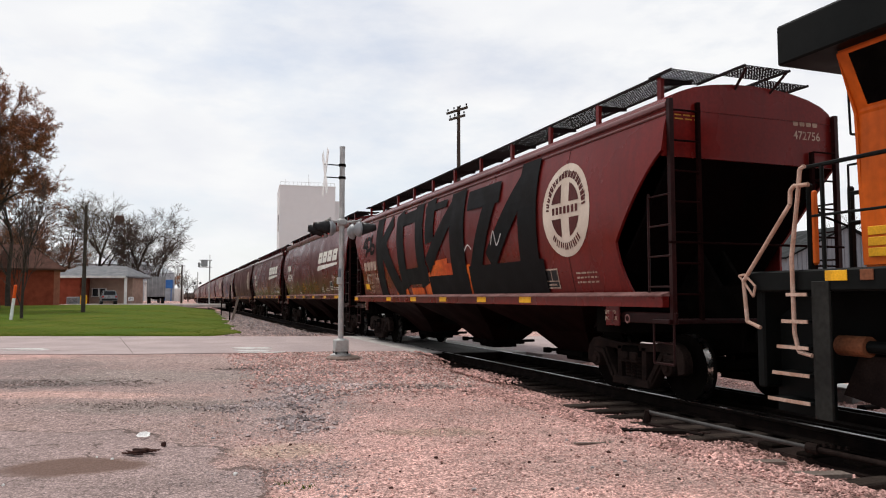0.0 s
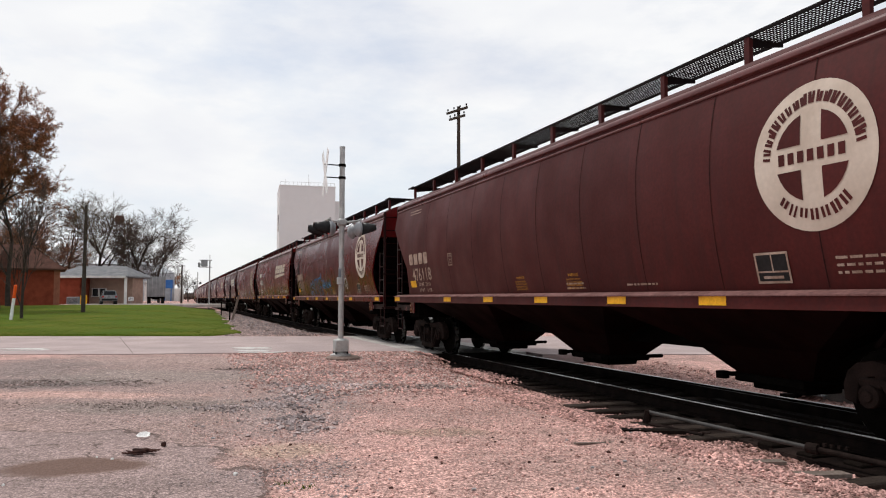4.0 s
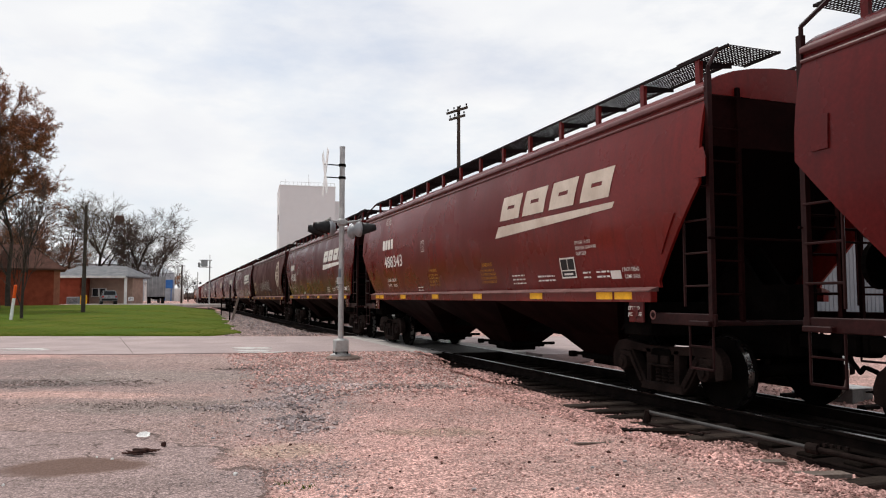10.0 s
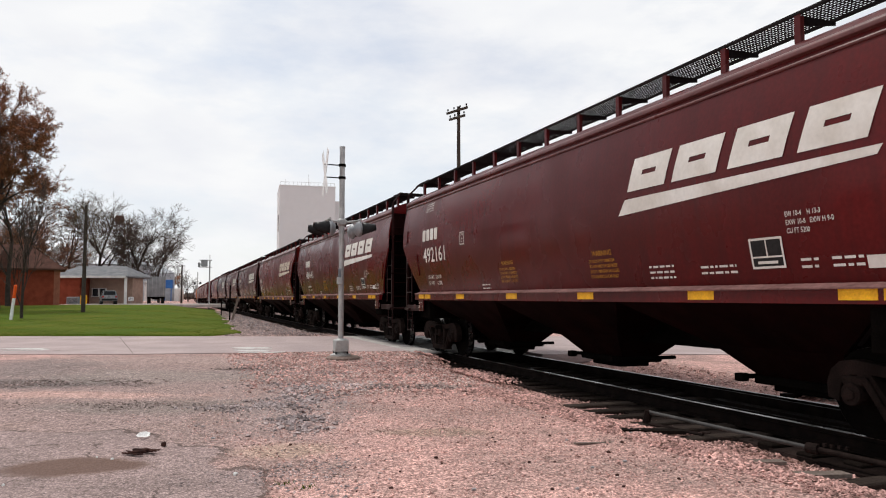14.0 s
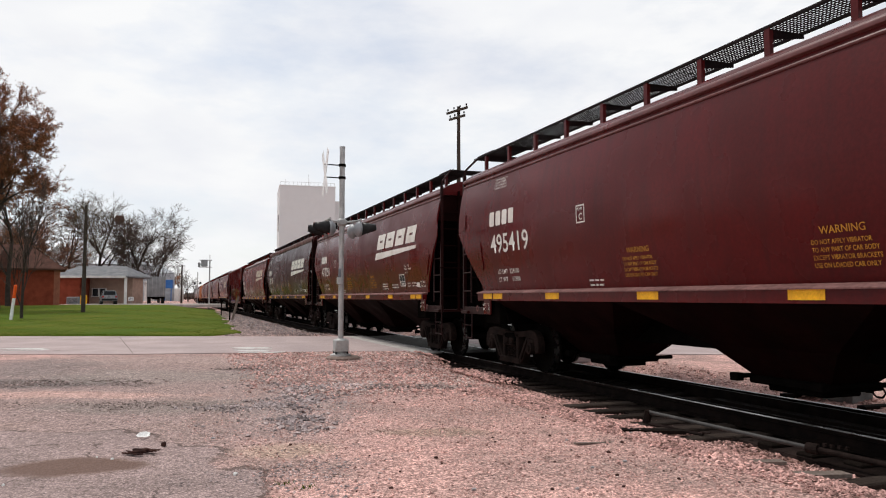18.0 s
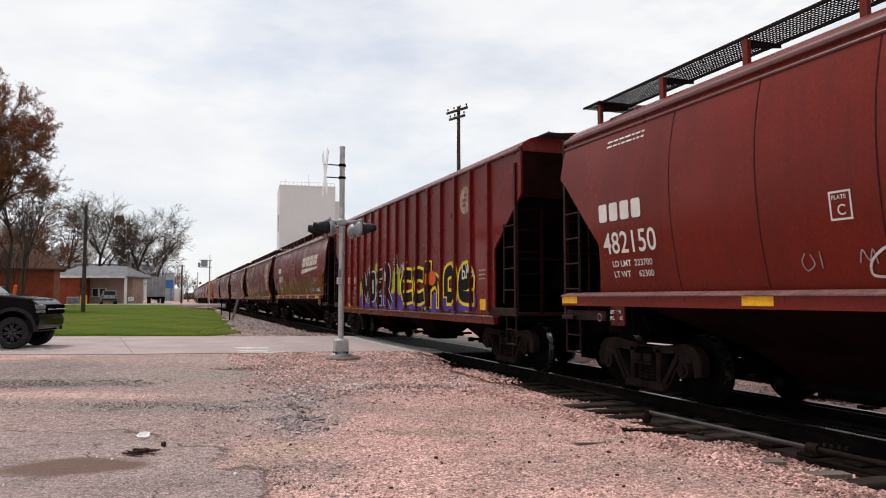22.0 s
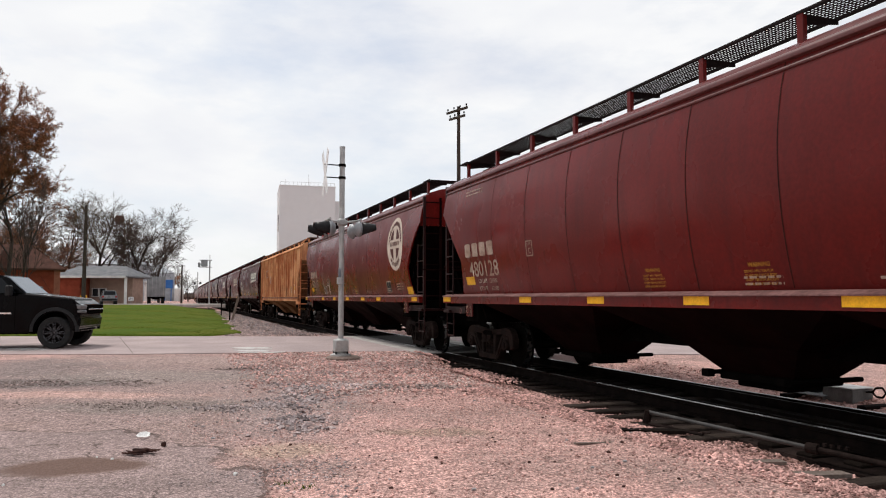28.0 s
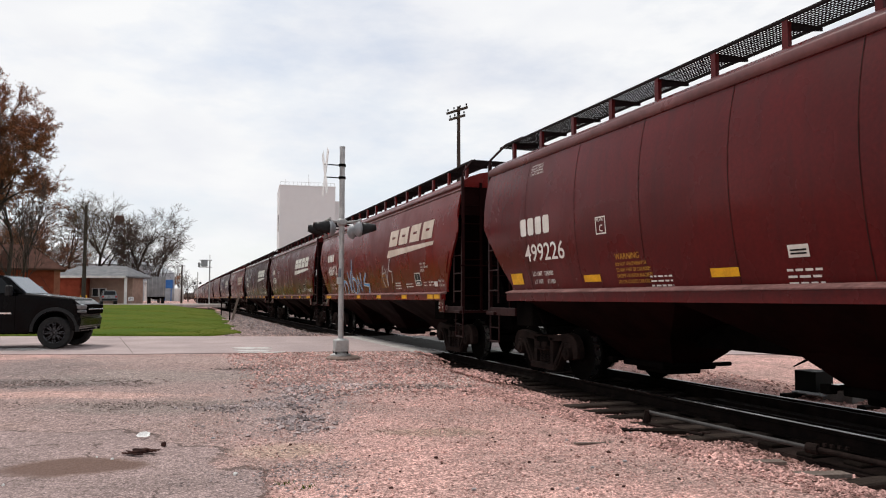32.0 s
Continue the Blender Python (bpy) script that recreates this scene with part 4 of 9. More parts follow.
def gate_mesh(yc):
    bm = B()
    box(bm, (0, yc, 0.37), (0.84, 1.26, 0.10), bevel=0.02)
    box(bm, (0, yc, 0.29), (0.60, 0.86, 0.10), bevel=0.02)
    for s in (-1, 1):
        tube(bm, (-0.62, yc + s * 0.70, 0.40), (0.62, yc + s * 0.70, 0.40), 0.032, n=8)
        box(bm, (-0.58, yc + s * 0.66, 0.40), (0.12, 0.14, 0.10), bevel=0.01)
    return finish(bm, "outlet_gate")


PLAIN = 17.55            # length of a car with a plain eave band
TALL = 17.46             # length of a car with a taller side and a plain band


def build_frame(kind, length):
    """All the shared meshes of one kind of car: (name, mesh, paint or fixed material)."""
    POST_Y = length / 2 - {"straight": 0.72, "late": 0.72, "curved": 0.72, "ribbed": 0.79}[kind]
    END_Y = length / 2 - {"straight": 0.74, "late": 0.76, "curved": 0.76, "ribbed": 0.58}[kind]
    px = 1.41 if kind != "ribbed" else 1.50
    bay = 4.27
    WZ = 4.45
    EAVE_Z = 3.90
    tall = kind == "ribbed" and length < 18
    if tall:
        EAVE_Z, WZ = 4.12, 4.34
    elif kind == "ribbed":
        WZ = 4.33
    elif length == TALL:
        EAVE_Z, WZ = 4.08, 4.52
    prof, end, lev = PROF[kind], ENDS[kind], LEVELS[kind][:-1] + [EAVE_Z]
    if tall:
        lev = [1.08] + lev
    out = []
    zs = lev[0]
    for s in (-1, 1):
        out.append(("side", side_sheet(prof, end, lev, s, END_Y), "paint"))
    half = prof(EAVE_Z)
    out.append(("roof", roof_mesh(half, END_Y, EAVE_Z + 0.03), "paint"))
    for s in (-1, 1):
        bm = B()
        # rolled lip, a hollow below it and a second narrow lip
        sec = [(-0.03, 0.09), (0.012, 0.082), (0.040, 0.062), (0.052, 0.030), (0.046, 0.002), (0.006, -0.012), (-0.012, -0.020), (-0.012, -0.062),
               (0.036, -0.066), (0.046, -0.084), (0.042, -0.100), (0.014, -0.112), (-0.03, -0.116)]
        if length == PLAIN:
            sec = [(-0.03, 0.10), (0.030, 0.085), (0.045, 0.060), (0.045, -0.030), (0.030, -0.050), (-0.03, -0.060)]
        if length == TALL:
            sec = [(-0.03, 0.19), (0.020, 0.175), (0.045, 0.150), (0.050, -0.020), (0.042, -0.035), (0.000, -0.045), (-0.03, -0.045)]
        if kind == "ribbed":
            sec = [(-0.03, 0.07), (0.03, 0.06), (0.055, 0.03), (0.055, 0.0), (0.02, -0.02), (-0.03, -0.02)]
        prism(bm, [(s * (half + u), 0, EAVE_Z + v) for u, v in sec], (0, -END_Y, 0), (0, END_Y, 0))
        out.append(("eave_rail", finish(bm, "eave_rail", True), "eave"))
        # side sill: paler ledge over a channel
        bm = B()
        sx = 1.535 if kind != "ribbed" else prof(zs) + 0.02
        ye = END_Y - {"straight": 1.02, "late": 0.02, "curved": 0.02, "ribbed": 1.20}[kind]
        box(bm, (s * (sx - 0.05), 0, zs - 0.125), (0.10, 2 * ye, 0.14))
        out.append(("side_sill", finish(bm, "side_sill"), "paint"))
        bm = B()
        prism(bm, [(s * (sx - 0.13), 0, zs + 0.008), (s * (sx + 0.005), 0, zs - 0.030), (s * (sx + 0.025), 0, zs - 0.040), (s * (sx + 0.025), 0, zs - 0.054), (s * (sx - 0.13), 0, zs - 0.054)],
              (0, -ye, 0), (0, ye, 0))
        out.append(("sill_ledge", finish(bm, "sill_ledge"), M_LEDGE))
    for e in (-1, 1):
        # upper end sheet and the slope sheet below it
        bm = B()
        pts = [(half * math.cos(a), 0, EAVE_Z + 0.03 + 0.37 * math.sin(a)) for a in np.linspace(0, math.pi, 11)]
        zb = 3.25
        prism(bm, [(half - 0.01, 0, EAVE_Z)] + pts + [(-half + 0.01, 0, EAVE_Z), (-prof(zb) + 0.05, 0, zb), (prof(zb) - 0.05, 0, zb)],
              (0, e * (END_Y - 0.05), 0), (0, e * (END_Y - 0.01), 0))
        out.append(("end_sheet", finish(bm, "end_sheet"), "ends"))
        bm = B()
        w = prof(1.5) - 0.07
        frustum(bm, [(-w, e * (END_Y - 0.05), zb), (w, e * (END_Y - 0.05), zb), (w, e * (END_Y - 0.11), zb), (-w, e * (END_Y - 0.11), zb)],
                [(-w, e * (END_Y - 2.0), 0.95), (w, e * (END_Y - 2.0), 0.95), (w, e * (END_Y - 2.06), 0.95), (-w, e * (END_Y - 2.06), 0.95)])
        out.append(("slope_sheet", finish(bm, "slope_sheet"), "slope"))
        if kind == "ribbed" and not tall:
            # upright plate under the slope sheet, stiffened by flat bars
            bm = B()
            box(bm, (0, e * (END_Y - 1.42), 1.55), (2.80, 0.03, 1.10))
            out.append(("end_plate", finish(bm, "end_plate"), "slope"))
            for x in (-0.55, 0.55):
                bm = B()
                box(bm, (x, e * (POST_Y - 0.02), 2.25), (0.07, 0.03, 2.3))
                out.append(("end_bar", finish(bm, "end_bar"), "post"))
        # end platform, corner posts, end ladder, side ladder, cross bar
        bm = B()
        box(bm, (0, e * (POST_Y - 0.16), 1.10), (3.0, 0.36, 0.06), bevel=0.01)
        for s in (-1, 1):
            box(bm, (s * px, e * (POST_Y - 0.56), 1.14), (0.05, 1.25, 0.15), bevel=0.01)
        out.append(("end_sill", finish(bm, "end_sill"), "post"))
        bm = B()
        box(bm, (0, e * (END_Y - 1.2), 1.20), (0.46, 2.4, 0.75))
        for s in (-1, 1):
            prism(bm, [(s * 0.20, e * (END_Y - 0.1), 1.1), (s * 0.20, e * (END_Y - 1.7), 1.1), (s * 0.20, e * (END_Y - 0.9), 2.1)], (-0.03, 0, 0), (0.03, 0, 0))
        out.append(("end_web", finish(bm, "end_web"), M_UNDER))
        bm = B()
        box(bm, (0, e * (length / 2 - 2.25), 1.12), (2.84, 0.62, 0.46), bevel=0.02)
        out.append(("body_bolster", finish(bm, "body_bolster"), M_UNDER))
        for s in (-1, 1):
            bm = B()
            top = {"straight": 4.10, "late": 4.00, "curved": 4.00, "ribbed": 3.90}[kind]
            box(bm, (s * px, e * POST_Y, (1.10 + top) / 2), (0.065, 0.065, top - 1.10))
            out.append(("corner_post", finish(bm, "corner_post"), "post"))
            bm = B()
            ztop = 3.98 if s * e > 0 or kind not in ("curved", "late") else 3.45
            for z in np.arange(1.45, ztop + 0.07, 0.40):
                tube(bm, (s * px, e * (POST_Y + 0.02), z), (s * 0.98, e * (POST_Y + 0.02), z), 0.014, n=6)
            box(bm, (s * 0.97, e * POST_Y, (1.12 + ztop) / 2), (0.05, 0.05, ztop - 1.12))
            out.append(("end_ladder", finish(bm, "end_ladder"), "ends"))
            bm = B()
            for z in (1.55, 1.95, 2.35, 2.75):
                tube(bm, (s * (px + 0.03), e * POST_Y, z), (s * (px + 0.03), e * (POST_Y - 0.46), z), 0.014, n=6)
            tube(bm, (s * (px + 0.03), e * (POST_Y - 0.46), 1.30), (s * (px + 0.03), e * (POST_Y - 0.46), 2.80), 0.018, n=6)
            pipe(bm, [(s * px, e * POST_Y, 1.1), (s * px, e * POST_Y, 0.55), (s * px, e * (POST_Y - 0.42), 0.55), (s * px, e * (POST_Y - 0.42), 1.1)], 0.016)
            tube(bm, (s * px, e * POST_Y, 0.82), (s * px, e * (POST_Y - 0.42), 0.82), 0.012, n=6)
            out.append(("side_ladder", finish(bm, "side_ladder"), "post"))
        bm = B()
        tube(bm, (-1.48, e * (POST_Y + 0.03), 2.12), (1.48, e * (POST_Y + 0.03), 2.12), 0.016, n=6)
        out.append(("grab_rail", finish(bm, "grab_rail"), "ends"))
        out.append(("coupler", coupler_mesh(e, length / 2), M_UNDER))
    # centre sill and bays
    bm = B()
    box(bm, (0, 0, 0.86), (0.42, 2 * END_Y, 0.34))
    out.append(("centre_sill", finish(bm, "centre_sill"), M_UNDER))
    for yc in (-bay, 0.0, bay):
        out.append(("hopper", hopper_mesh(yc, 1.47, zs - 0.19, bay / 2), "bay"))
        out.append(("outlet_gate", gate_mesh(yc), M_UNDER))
    # round-topped hatch trough and walkways on legs
    bm = B()
    prism(bm, [(-0.32, 0, 4.18), (0.32, 0, 4.18), (0.30, 0, 4.33), (0.18, 0, 4.38), (-0.18, 0, 4.38), (-0.30, 0, 4.33)], (0, 0.9 - END_Y, 0), (0, END_Y - 0.9, 0))
    for j in range(12):
        box(bm, (0, -6.6 + 1.2 * j, 4.39), (0.78, 0.07, 0.05))
    out.append(("hatch_trough", finish(bm, "hatch_trough"), "paint"))
    walk_half = END_Y - {"straight": 0.50, "late": 0.55, "curved": 0.55, "ribbed": 0.15}[kind]
    n_leg = {"straight": 14, "late": 11, "curved": 11, "ribbed": 12}[kind]
    for s in (-1, 1):
        for j in range(n_leg):
            y = -walk_half + 2 * walk_half * j / (n_leg - 1)
            bm = B()
            box(bm, (s * 1.125, y, WZ - 0.20), (0.014, 0.085, 0.46))
            box(bm, (s * 1.10, y - 0.035, WZ - 0.22), (0.05, 0.012, 0.44))
            # Braces get the near-black grating colour to stand for shade under the walkway.
            k = len(bm.faces)
            prism(bm, [(s * 1.12, 0, WZ + 0.02), (s * 0.58, 0, WZ + 0.02), (s * 0.58, 0, WZ - 0.03), (s * 1.12, 0, WZ - 0.10)], (0, y - 0.006, 0), (0, y + 0.006, 0))
            bm.faces.ensure_lookup_table()
            for f in bm.faces[k:]:
                f.material_index = 1
            out.append(("walkway_leg", finish(bm, "walkway_leg"), "paint"))
        gm = grating_mesh(2 * walk_half, 0.56, 12)
        for v in gm.vertices:
            v.co.x += s * 0.85
            v.co.z += WZ + 0.035
        out.append(("walkway", gm, "grate"))
        if kind == "ribbed":
            n_rib, rib_end = (16, 6.94) if tall else (19, 7.33)
            for j in range(n_rib):
                bm = B()
                y = 0.11 - rib_end + 2 * rib_end * j / (n_rib - 1)
                box(bm, (s * 1.53, y, (zs + 0.02 + EAVE_Z) / 2), (0.075, 0.10, EAVE_Z - zs - 0.06), bevel=0.008)
                out.append(("rib", finish(bm, "rib"), "paint"))
    for e in (-1, 1):
        rd = kind in ("curved", "late")
        for x, y, ln_, w in ((-0.78, length / 2 - 1.20, 0.50, 0.82), (0.78, length / 2 - 1.20, 0.50, 0.82), (0, length / 2 - 0.72, 0.48, 0.76)) if rd else \
                ((-0.74, walk_half + 0.28, 0.62, 0.80), (0.74, walk_half + 0.28, 0.62, 0.80)):
            gm = grating_mesh(ln_, w, 17)
            for v in gm.vertices:
                v.co.x += x
                v.co.y += e * y
                v.co.z += WZ + 0.03
            out.append(("end_walkway", gm, "grate"))
        if rd:
            # brackets under the middle board
            for s in (-1, 1):
                bm = B()
                tube(bm, (s * 0.34, e * (length / 2 - 0.50), WZ + 0.01), (s * 0.30, e * (END_Y - 0.02), WZ - 0.22), 0.02, n=6)
                out.append(("walkway_bracket", finish(bm, "walkway_bracket"), "post"))
        for s in (-1, 1):
            if rd or length == TALL:
                continue
            bm = B()
            pipe(bm, [(s * px, e * POST_Y, EAVE_Z - 0.05), (s * (px - 0.01), e * POST_Y, WZ - 0.25), (s * 1.12, e * (POST_Y - 0.15), WZ + 0.06), (s * 1.12, e * (walk_half - 0.4), WZ + 0.06)], 0.024)
            out.append(("handrail", finish(bm, "handrail"), "post"))
    return out


LENGTHS = {("straight", 17.5), ("straight", PLAIN), ("straight", 18.1), ("late", 18.1), ("late", 18.6), ("straight", TALL), ("curved", 18.6), ("ribbed", 17.7), ("ribbed", 18.7)}
FRAMES = {k: build_frame(*k) for k in sorted(LENGTHS)}


# ---- lettering and painted marks on the side that faces the street ----
TEXTS = {}


def text_bm(s, height, squeeze=1.0):
    if s not in TEXTS:
        cu = bpy.data.curves.new("lettering", "FONT")
        cu.body, cu.size, cu.resolution_u, cu.offset = s, 1.0, 3, 0.008
        ob = bpy.data.objects.new("lettering", cu)
        scene.collection.objects.link(ob)
        me = bpy.data.meshes.new_from_object(ob.evaluated_get(bpy.context.evaluated_depsgraph_get()))
        bpy.data.objects.remove(ob)
        bpy.data.curves.remove(cu)
        TEXTS[s] = me
    bm = B()
    bm.from_mesh(TEXTS[s])
    k = height / 0.70
    bmesh.ops.transform(bm, matrix=Matrix.Diagonal((k * squeeze, k, 1, 1)), verts=bm.verts)
    return bm


def bars_bm(rows):
    """Bars of (x, y, width, height)."""
    bm = B()
    for x, y, w, h in rows:
        bm.faces.new([bm.verts.new((x + a * w, y + b * h, 0)) for a, b in ((0, 0), (1, 0), (1, 1), (0, 1))])
    return bm


def stroke_bm(lines, w, bm=None):
    """Brush strokes along lines, each a ribbon with mitred corners; later strokes lie a little higher."""
    bm = bm or B()
    for j, pts in enumerate(lines):
        p = [Vector(pts[0])]
        for q in pts[1:]:
            if (Vector(q) - p[-1]).length > 1e-4:
                p.append(Vector(q))
        if len(p) < 2:
            continue
        d = [(b - a).normalized() for a, b in zip(p, p[1:])]
        p[0], p[-1] = p[0] - d[0] * w * 0.25, p[-1] + d[-1] * w * 0.25
        rows = []
        for i, q in enumerate(p):
            d0, d1 = d[max(i - 1, 0)], d[min(i, len(d) - 1)]
            m = d0 + d1
            m = m.normalized() if m.length > 0.2 else d1
            n = Vector((-m.y, m.x))
            k = w / 2 / max(0.55, n.dot(Vector((-d1.y, d1.x))))
            rows.append([bm.verts.new((q.x + s * n.x * k, q.y + s * n.y * k, 0.0004 * j + 0.00004 * i)) for s in (-1, 1)])
        for (a0, a1), (b0, b1) in zip(rows, rows[1:]):
            bm.faces.new((a0, b0, b1, a1))
    return bm


def swash(pts, n=7):
    """A smooth line through a few points, for a spray can's sweep."""
    q = [pts[0]] + list(pts) + [pts[-1]]
    out = []
    for a, b, c, d in zip(q, q[1:], q[2:], q[3:]):
        for k in range(n):
            t = k / n
            out.append(tuple(0.5 * (2 * b[i] + (c[i] - a[i]) * t + (2 * a[i] - 5 * b[i] + 4 * c[i] - d[i]) * t * t + (3 * b[i] - a[i] - 3 * c[i] + d[i]) * t ** 3) for i in (0, 1)))
    return out + [tuple(pts[-1])]


def onto_side(bm, prof, y0, z0, lift=0.006):
    """Lays a flat drawing on the side of the car, its left edge at y0 and its foot at z0, read from the street."""
    bmesh.ops.transform(bm, matrix=Matrix.Translation((0, z0, 0)), verts=bm.verts)
    zs = [v.co.y for v in bm.verts]
    for z in np.arange(1.5, 3.9, 0.15):
        if min(zs) < z < max(zs):
            bmesh.ops.bisect_plane(bm, geom=list(bm.verts) + list(bm.edges) + list(bm.faces), plane_co=(0, z, 0), plane_no=(0, 1, 0))
    for v in bm.verts:
        u, z = v.co.x, v.co.y
        v.co = (-prof(z) - lift - v.co.z, y0 - u, z)
    return bm


def mark(name, bm, prof, y0, z0, material, parent, label="", lift=0.006):
    me = bpy.data.meshes.new(name)
    onto_side(bm, prof, y0, z0, lift)
    for f in bm.faces:
        if f.normal.x > 0:
            f.normal_flip()
    bm.to_mesh(me)
    bm.free()
    return part(name, me, material, parent, label)


MARKS = {}


def shared_mark(key, name, make, prof, y0, z0, material, parent, label="", lift=0.006):
    """A mark that many cars carry: built once, its mesh shared."""
    full = (key, prof(1.5), round(y0, 2), round(z0, 2), material.name)
    if full in MARKS:
        return part(name, MARKS[full], material, parent, label)
    ob = mark(name, make(), prof, y0, z0, material, parent, label, lift)
    MARKS[full] = ob.data
    return ob


def small_print(rows, width, h, seed):
    """Lines of unreadable small print, as broken bars."""
    rng = random.Random(seed)
    out = []
    for r in range(rows):
        x = 0.0
        while x < width:
            w = rng.uniform(0.04, 0.14)
            out.append((x, -r * h * 1.7, min(w, width - x), h * 0.62))
            x += w + 0.03
    return bars_bm(out)


def slanted(k):
    """Four italic blocks over a slanted rule, for the carrier's emblem."""
    bm = B()
    sl = 0.26

    def poly(pts):
        bm.faces.new([bm.verts.new((x + y * sl, y, 0)) for x, y in pts])
    h = 0.56
    # each block is a plain leaning slab with one narrow slit in it
    for j, x in enumerate((0.0, 0.90, 1.84, 2.78)):
        w, a0, a1, k0, k1 = 0.76, 0.25, 0.33, 0.24, 0.52
        for pa, pb, qa, qb in ((0, w, 0, a0), (0, w, a1, h), (0, k0, a0, a1), (k1, w, a0, a1)):
            poly([(x + pa, qa), (x + pb, qa), (x + pb, qb), (x + pa, qb)])
    bm.faces.new([bm.verts.new((x, y, 0)) for x, y in ((-0.22, -0.40), (3.62, -0.22), (3.68, -0.11), (-0.06, -0.13))])
    bmesh.ops.transform(bm, matrix=Matrix.Diagonal((1.065, 0.78, 1, 1)), verts=bm.verts)
    return bm


def disc(r0, r1, n=48):
    bm = B()
    for i in range(n):
        a, b = 2 * math.pi * i / n, 2 * math.pi * (i + 1) / n
        pts = [(r1 * math.cos(a), r1 * math.sin(a)), (r1 * math.cos(b), r1 * math.sin(b))]
        pts = pts + ([(r0 * math.cos(b), r0 * math.sin(b)), (r0 * math.cos(a), r0 * math.sin(a))] if r0 else [(0, 0)])
        bm.faces.new([bm.verts.new((x, y, 0)) for x, y in pts])
    return bm


def emblem_cut():
    """The dark ground of the round emblem: four quarters round a cross, and a ring of bars."""
    bm = B()
    for q in range(4):
        a0 = math.pi / 2 * q
        pts = []
        c, w = 0.13, 0.46
        for t in np.linspace(0.0, 1.0, 6):
            a = math.asin(c / w) + t * (math.pi / 2 - 2 * math.asin(c / w))
            pts.append((w * math.cos(a), w * math.sin(a)))
        pts.append((c, c))
        bm.faces.new([bm.verts.new((x * math.cos(a0) - y * math.sin(a0), x * math.sin(a0) + y * math.cos(a0), 0)) for x, y in pts])
    rng = random.Random(4)
    for a0, a1, n in ((0.05, 3.1, 18), (3.9, 5.5, 7)):
        for j in range(n):
            a = a1 - (j + 0.5) * (a1 - a0) / n
            h = rng.uniform(0.09, 0.13)
            w = rng.uniform(0.028, 0.046)
            for dx in (-0.03, 0.03):
                pts = [(dx - w / 2, 0.535), (dx + w / 2, 0.535), (dx + w / 2, 0.535 + h), (dx - w / 2, 0.535 + h)]
                b = a - math.pi / 2
                bm.faces.new([bm.verts.new((x * math.cos(b) - y * math.sin(b), x * math.sin(b) + y * math.cos(b), 0)) for x, y in pts])
    for j in range(7):
        bm.faces.new([bm.verts.new((x, y, 0)) for x, y in ((-0.42 + j * 0.125, -0.055), (-0.34 + j * 0.125, -0.055), (-0.34 + j * 0.125, 0.065), (-0.42 + j * 0.125, 0.065))])
    bmesh.ops.scale(bm, vec=(0.98, 0.98, 1.0), verts=bm.verts)
    return bm


def serif_bars(h, wide=1.0, count=4):
    """Plain blocks in place of the carrier's initials."""
    bm = B()
    for j in range(count):
        x, w, c = j * h * 0.80 * wide, h * 0.62 * wide, h * 0.10
        pts = [(c, 0), (w - c, 0), (w, c), (w, h - c), (w - c, h), (c, h), (0, h - c), (0, c)]
        bm.faces.new([bm.verts.new((x + a, b, 0)) for a, b in pts])
    return bm


def lines_bm(lines, height, squeeze=1.0, gap=1.65):
    """Several lines of lettering, one below the other."""
    bm = B()
    for k, s in enumerate(lines):
        t = text_bm(s, height, squeeze)
        bmesh.ops.translate(t, vec=(0, -k * height * gap, 0), verts=t.verts)
        me = bpy.data.meshes.new("lettering")
        t.to_mesh(me)
        t.free()
        bm.from_mesh(me)
        bpy.data.meshes.remove(me)
    return bm


VIBRATOR = ("DO NOT APPLY VIBRATOR", "TO ANY PART OF CAR BODY", "EXCEPT VIBRATOR BRACKETS", "USE ON LOADED CAR ONLY")
OWNERSHIP = ("OWNERSHIP SUBJECT TO", "A SECURITY AGREEMENT", "FILED WITH THE SURFACE", "TRANSPORTATION BOARD")


def outline_box(w, h, t=0.02):
    return bars_bm([(0, 0, w, t), (0, h - t, w, t), (0, t, t, h - 2 * t), (w - t, t, t, h - 2 * t)])


def mark_swoosh(car, prof, number, m_num=M_WHITE, m_logo=M_WHITE, back=0.0, late=False):
    if late:
        shared_mark("swoosh", "emblem", lambda: slanted(1), prof, -2.95, 2.92, m_logo, car, "white slanted block emblem with a rule below")
        shared_mark("initials_small", "reporting_mark", lambda: serif_bars(0.26, 1.3), prof, 6.95 - back, 2.50 if back else 2.42, m_num, car)
        mark("number", text_bm(number, 0.30, 0.98), prof, 6.90 - back, 2.04 if back else 1.95, m_num, car, "white car number")
        if not back:
            shared_mark("patch", "patch", lambda: bars_bm([(0, 0, 0.36, 0.19)]), prof, 6.62, 1.56, M_YELLOW, car, "yellow square patch")
        return
    shared_mark("swoosh", "emblem", lambda: slanted(1), prof, -2.42, 2.86, m_logo, car, "white slanted block emblem with a rule below")
    shared_mark("initials", "reporting_mark", lambda: serif_bars(0.28, 1.28), prof, 6.50 - back, 2.80, m_num, car)
    wide = back > 0.4
    mark("number", text_bm(number, 0.32 if wide else 0.35, 1.34 if wide else 1.10), prof, 6.48 - back - (0.10 if wide else 0.0), 2.28, m_num, car, "white car number")


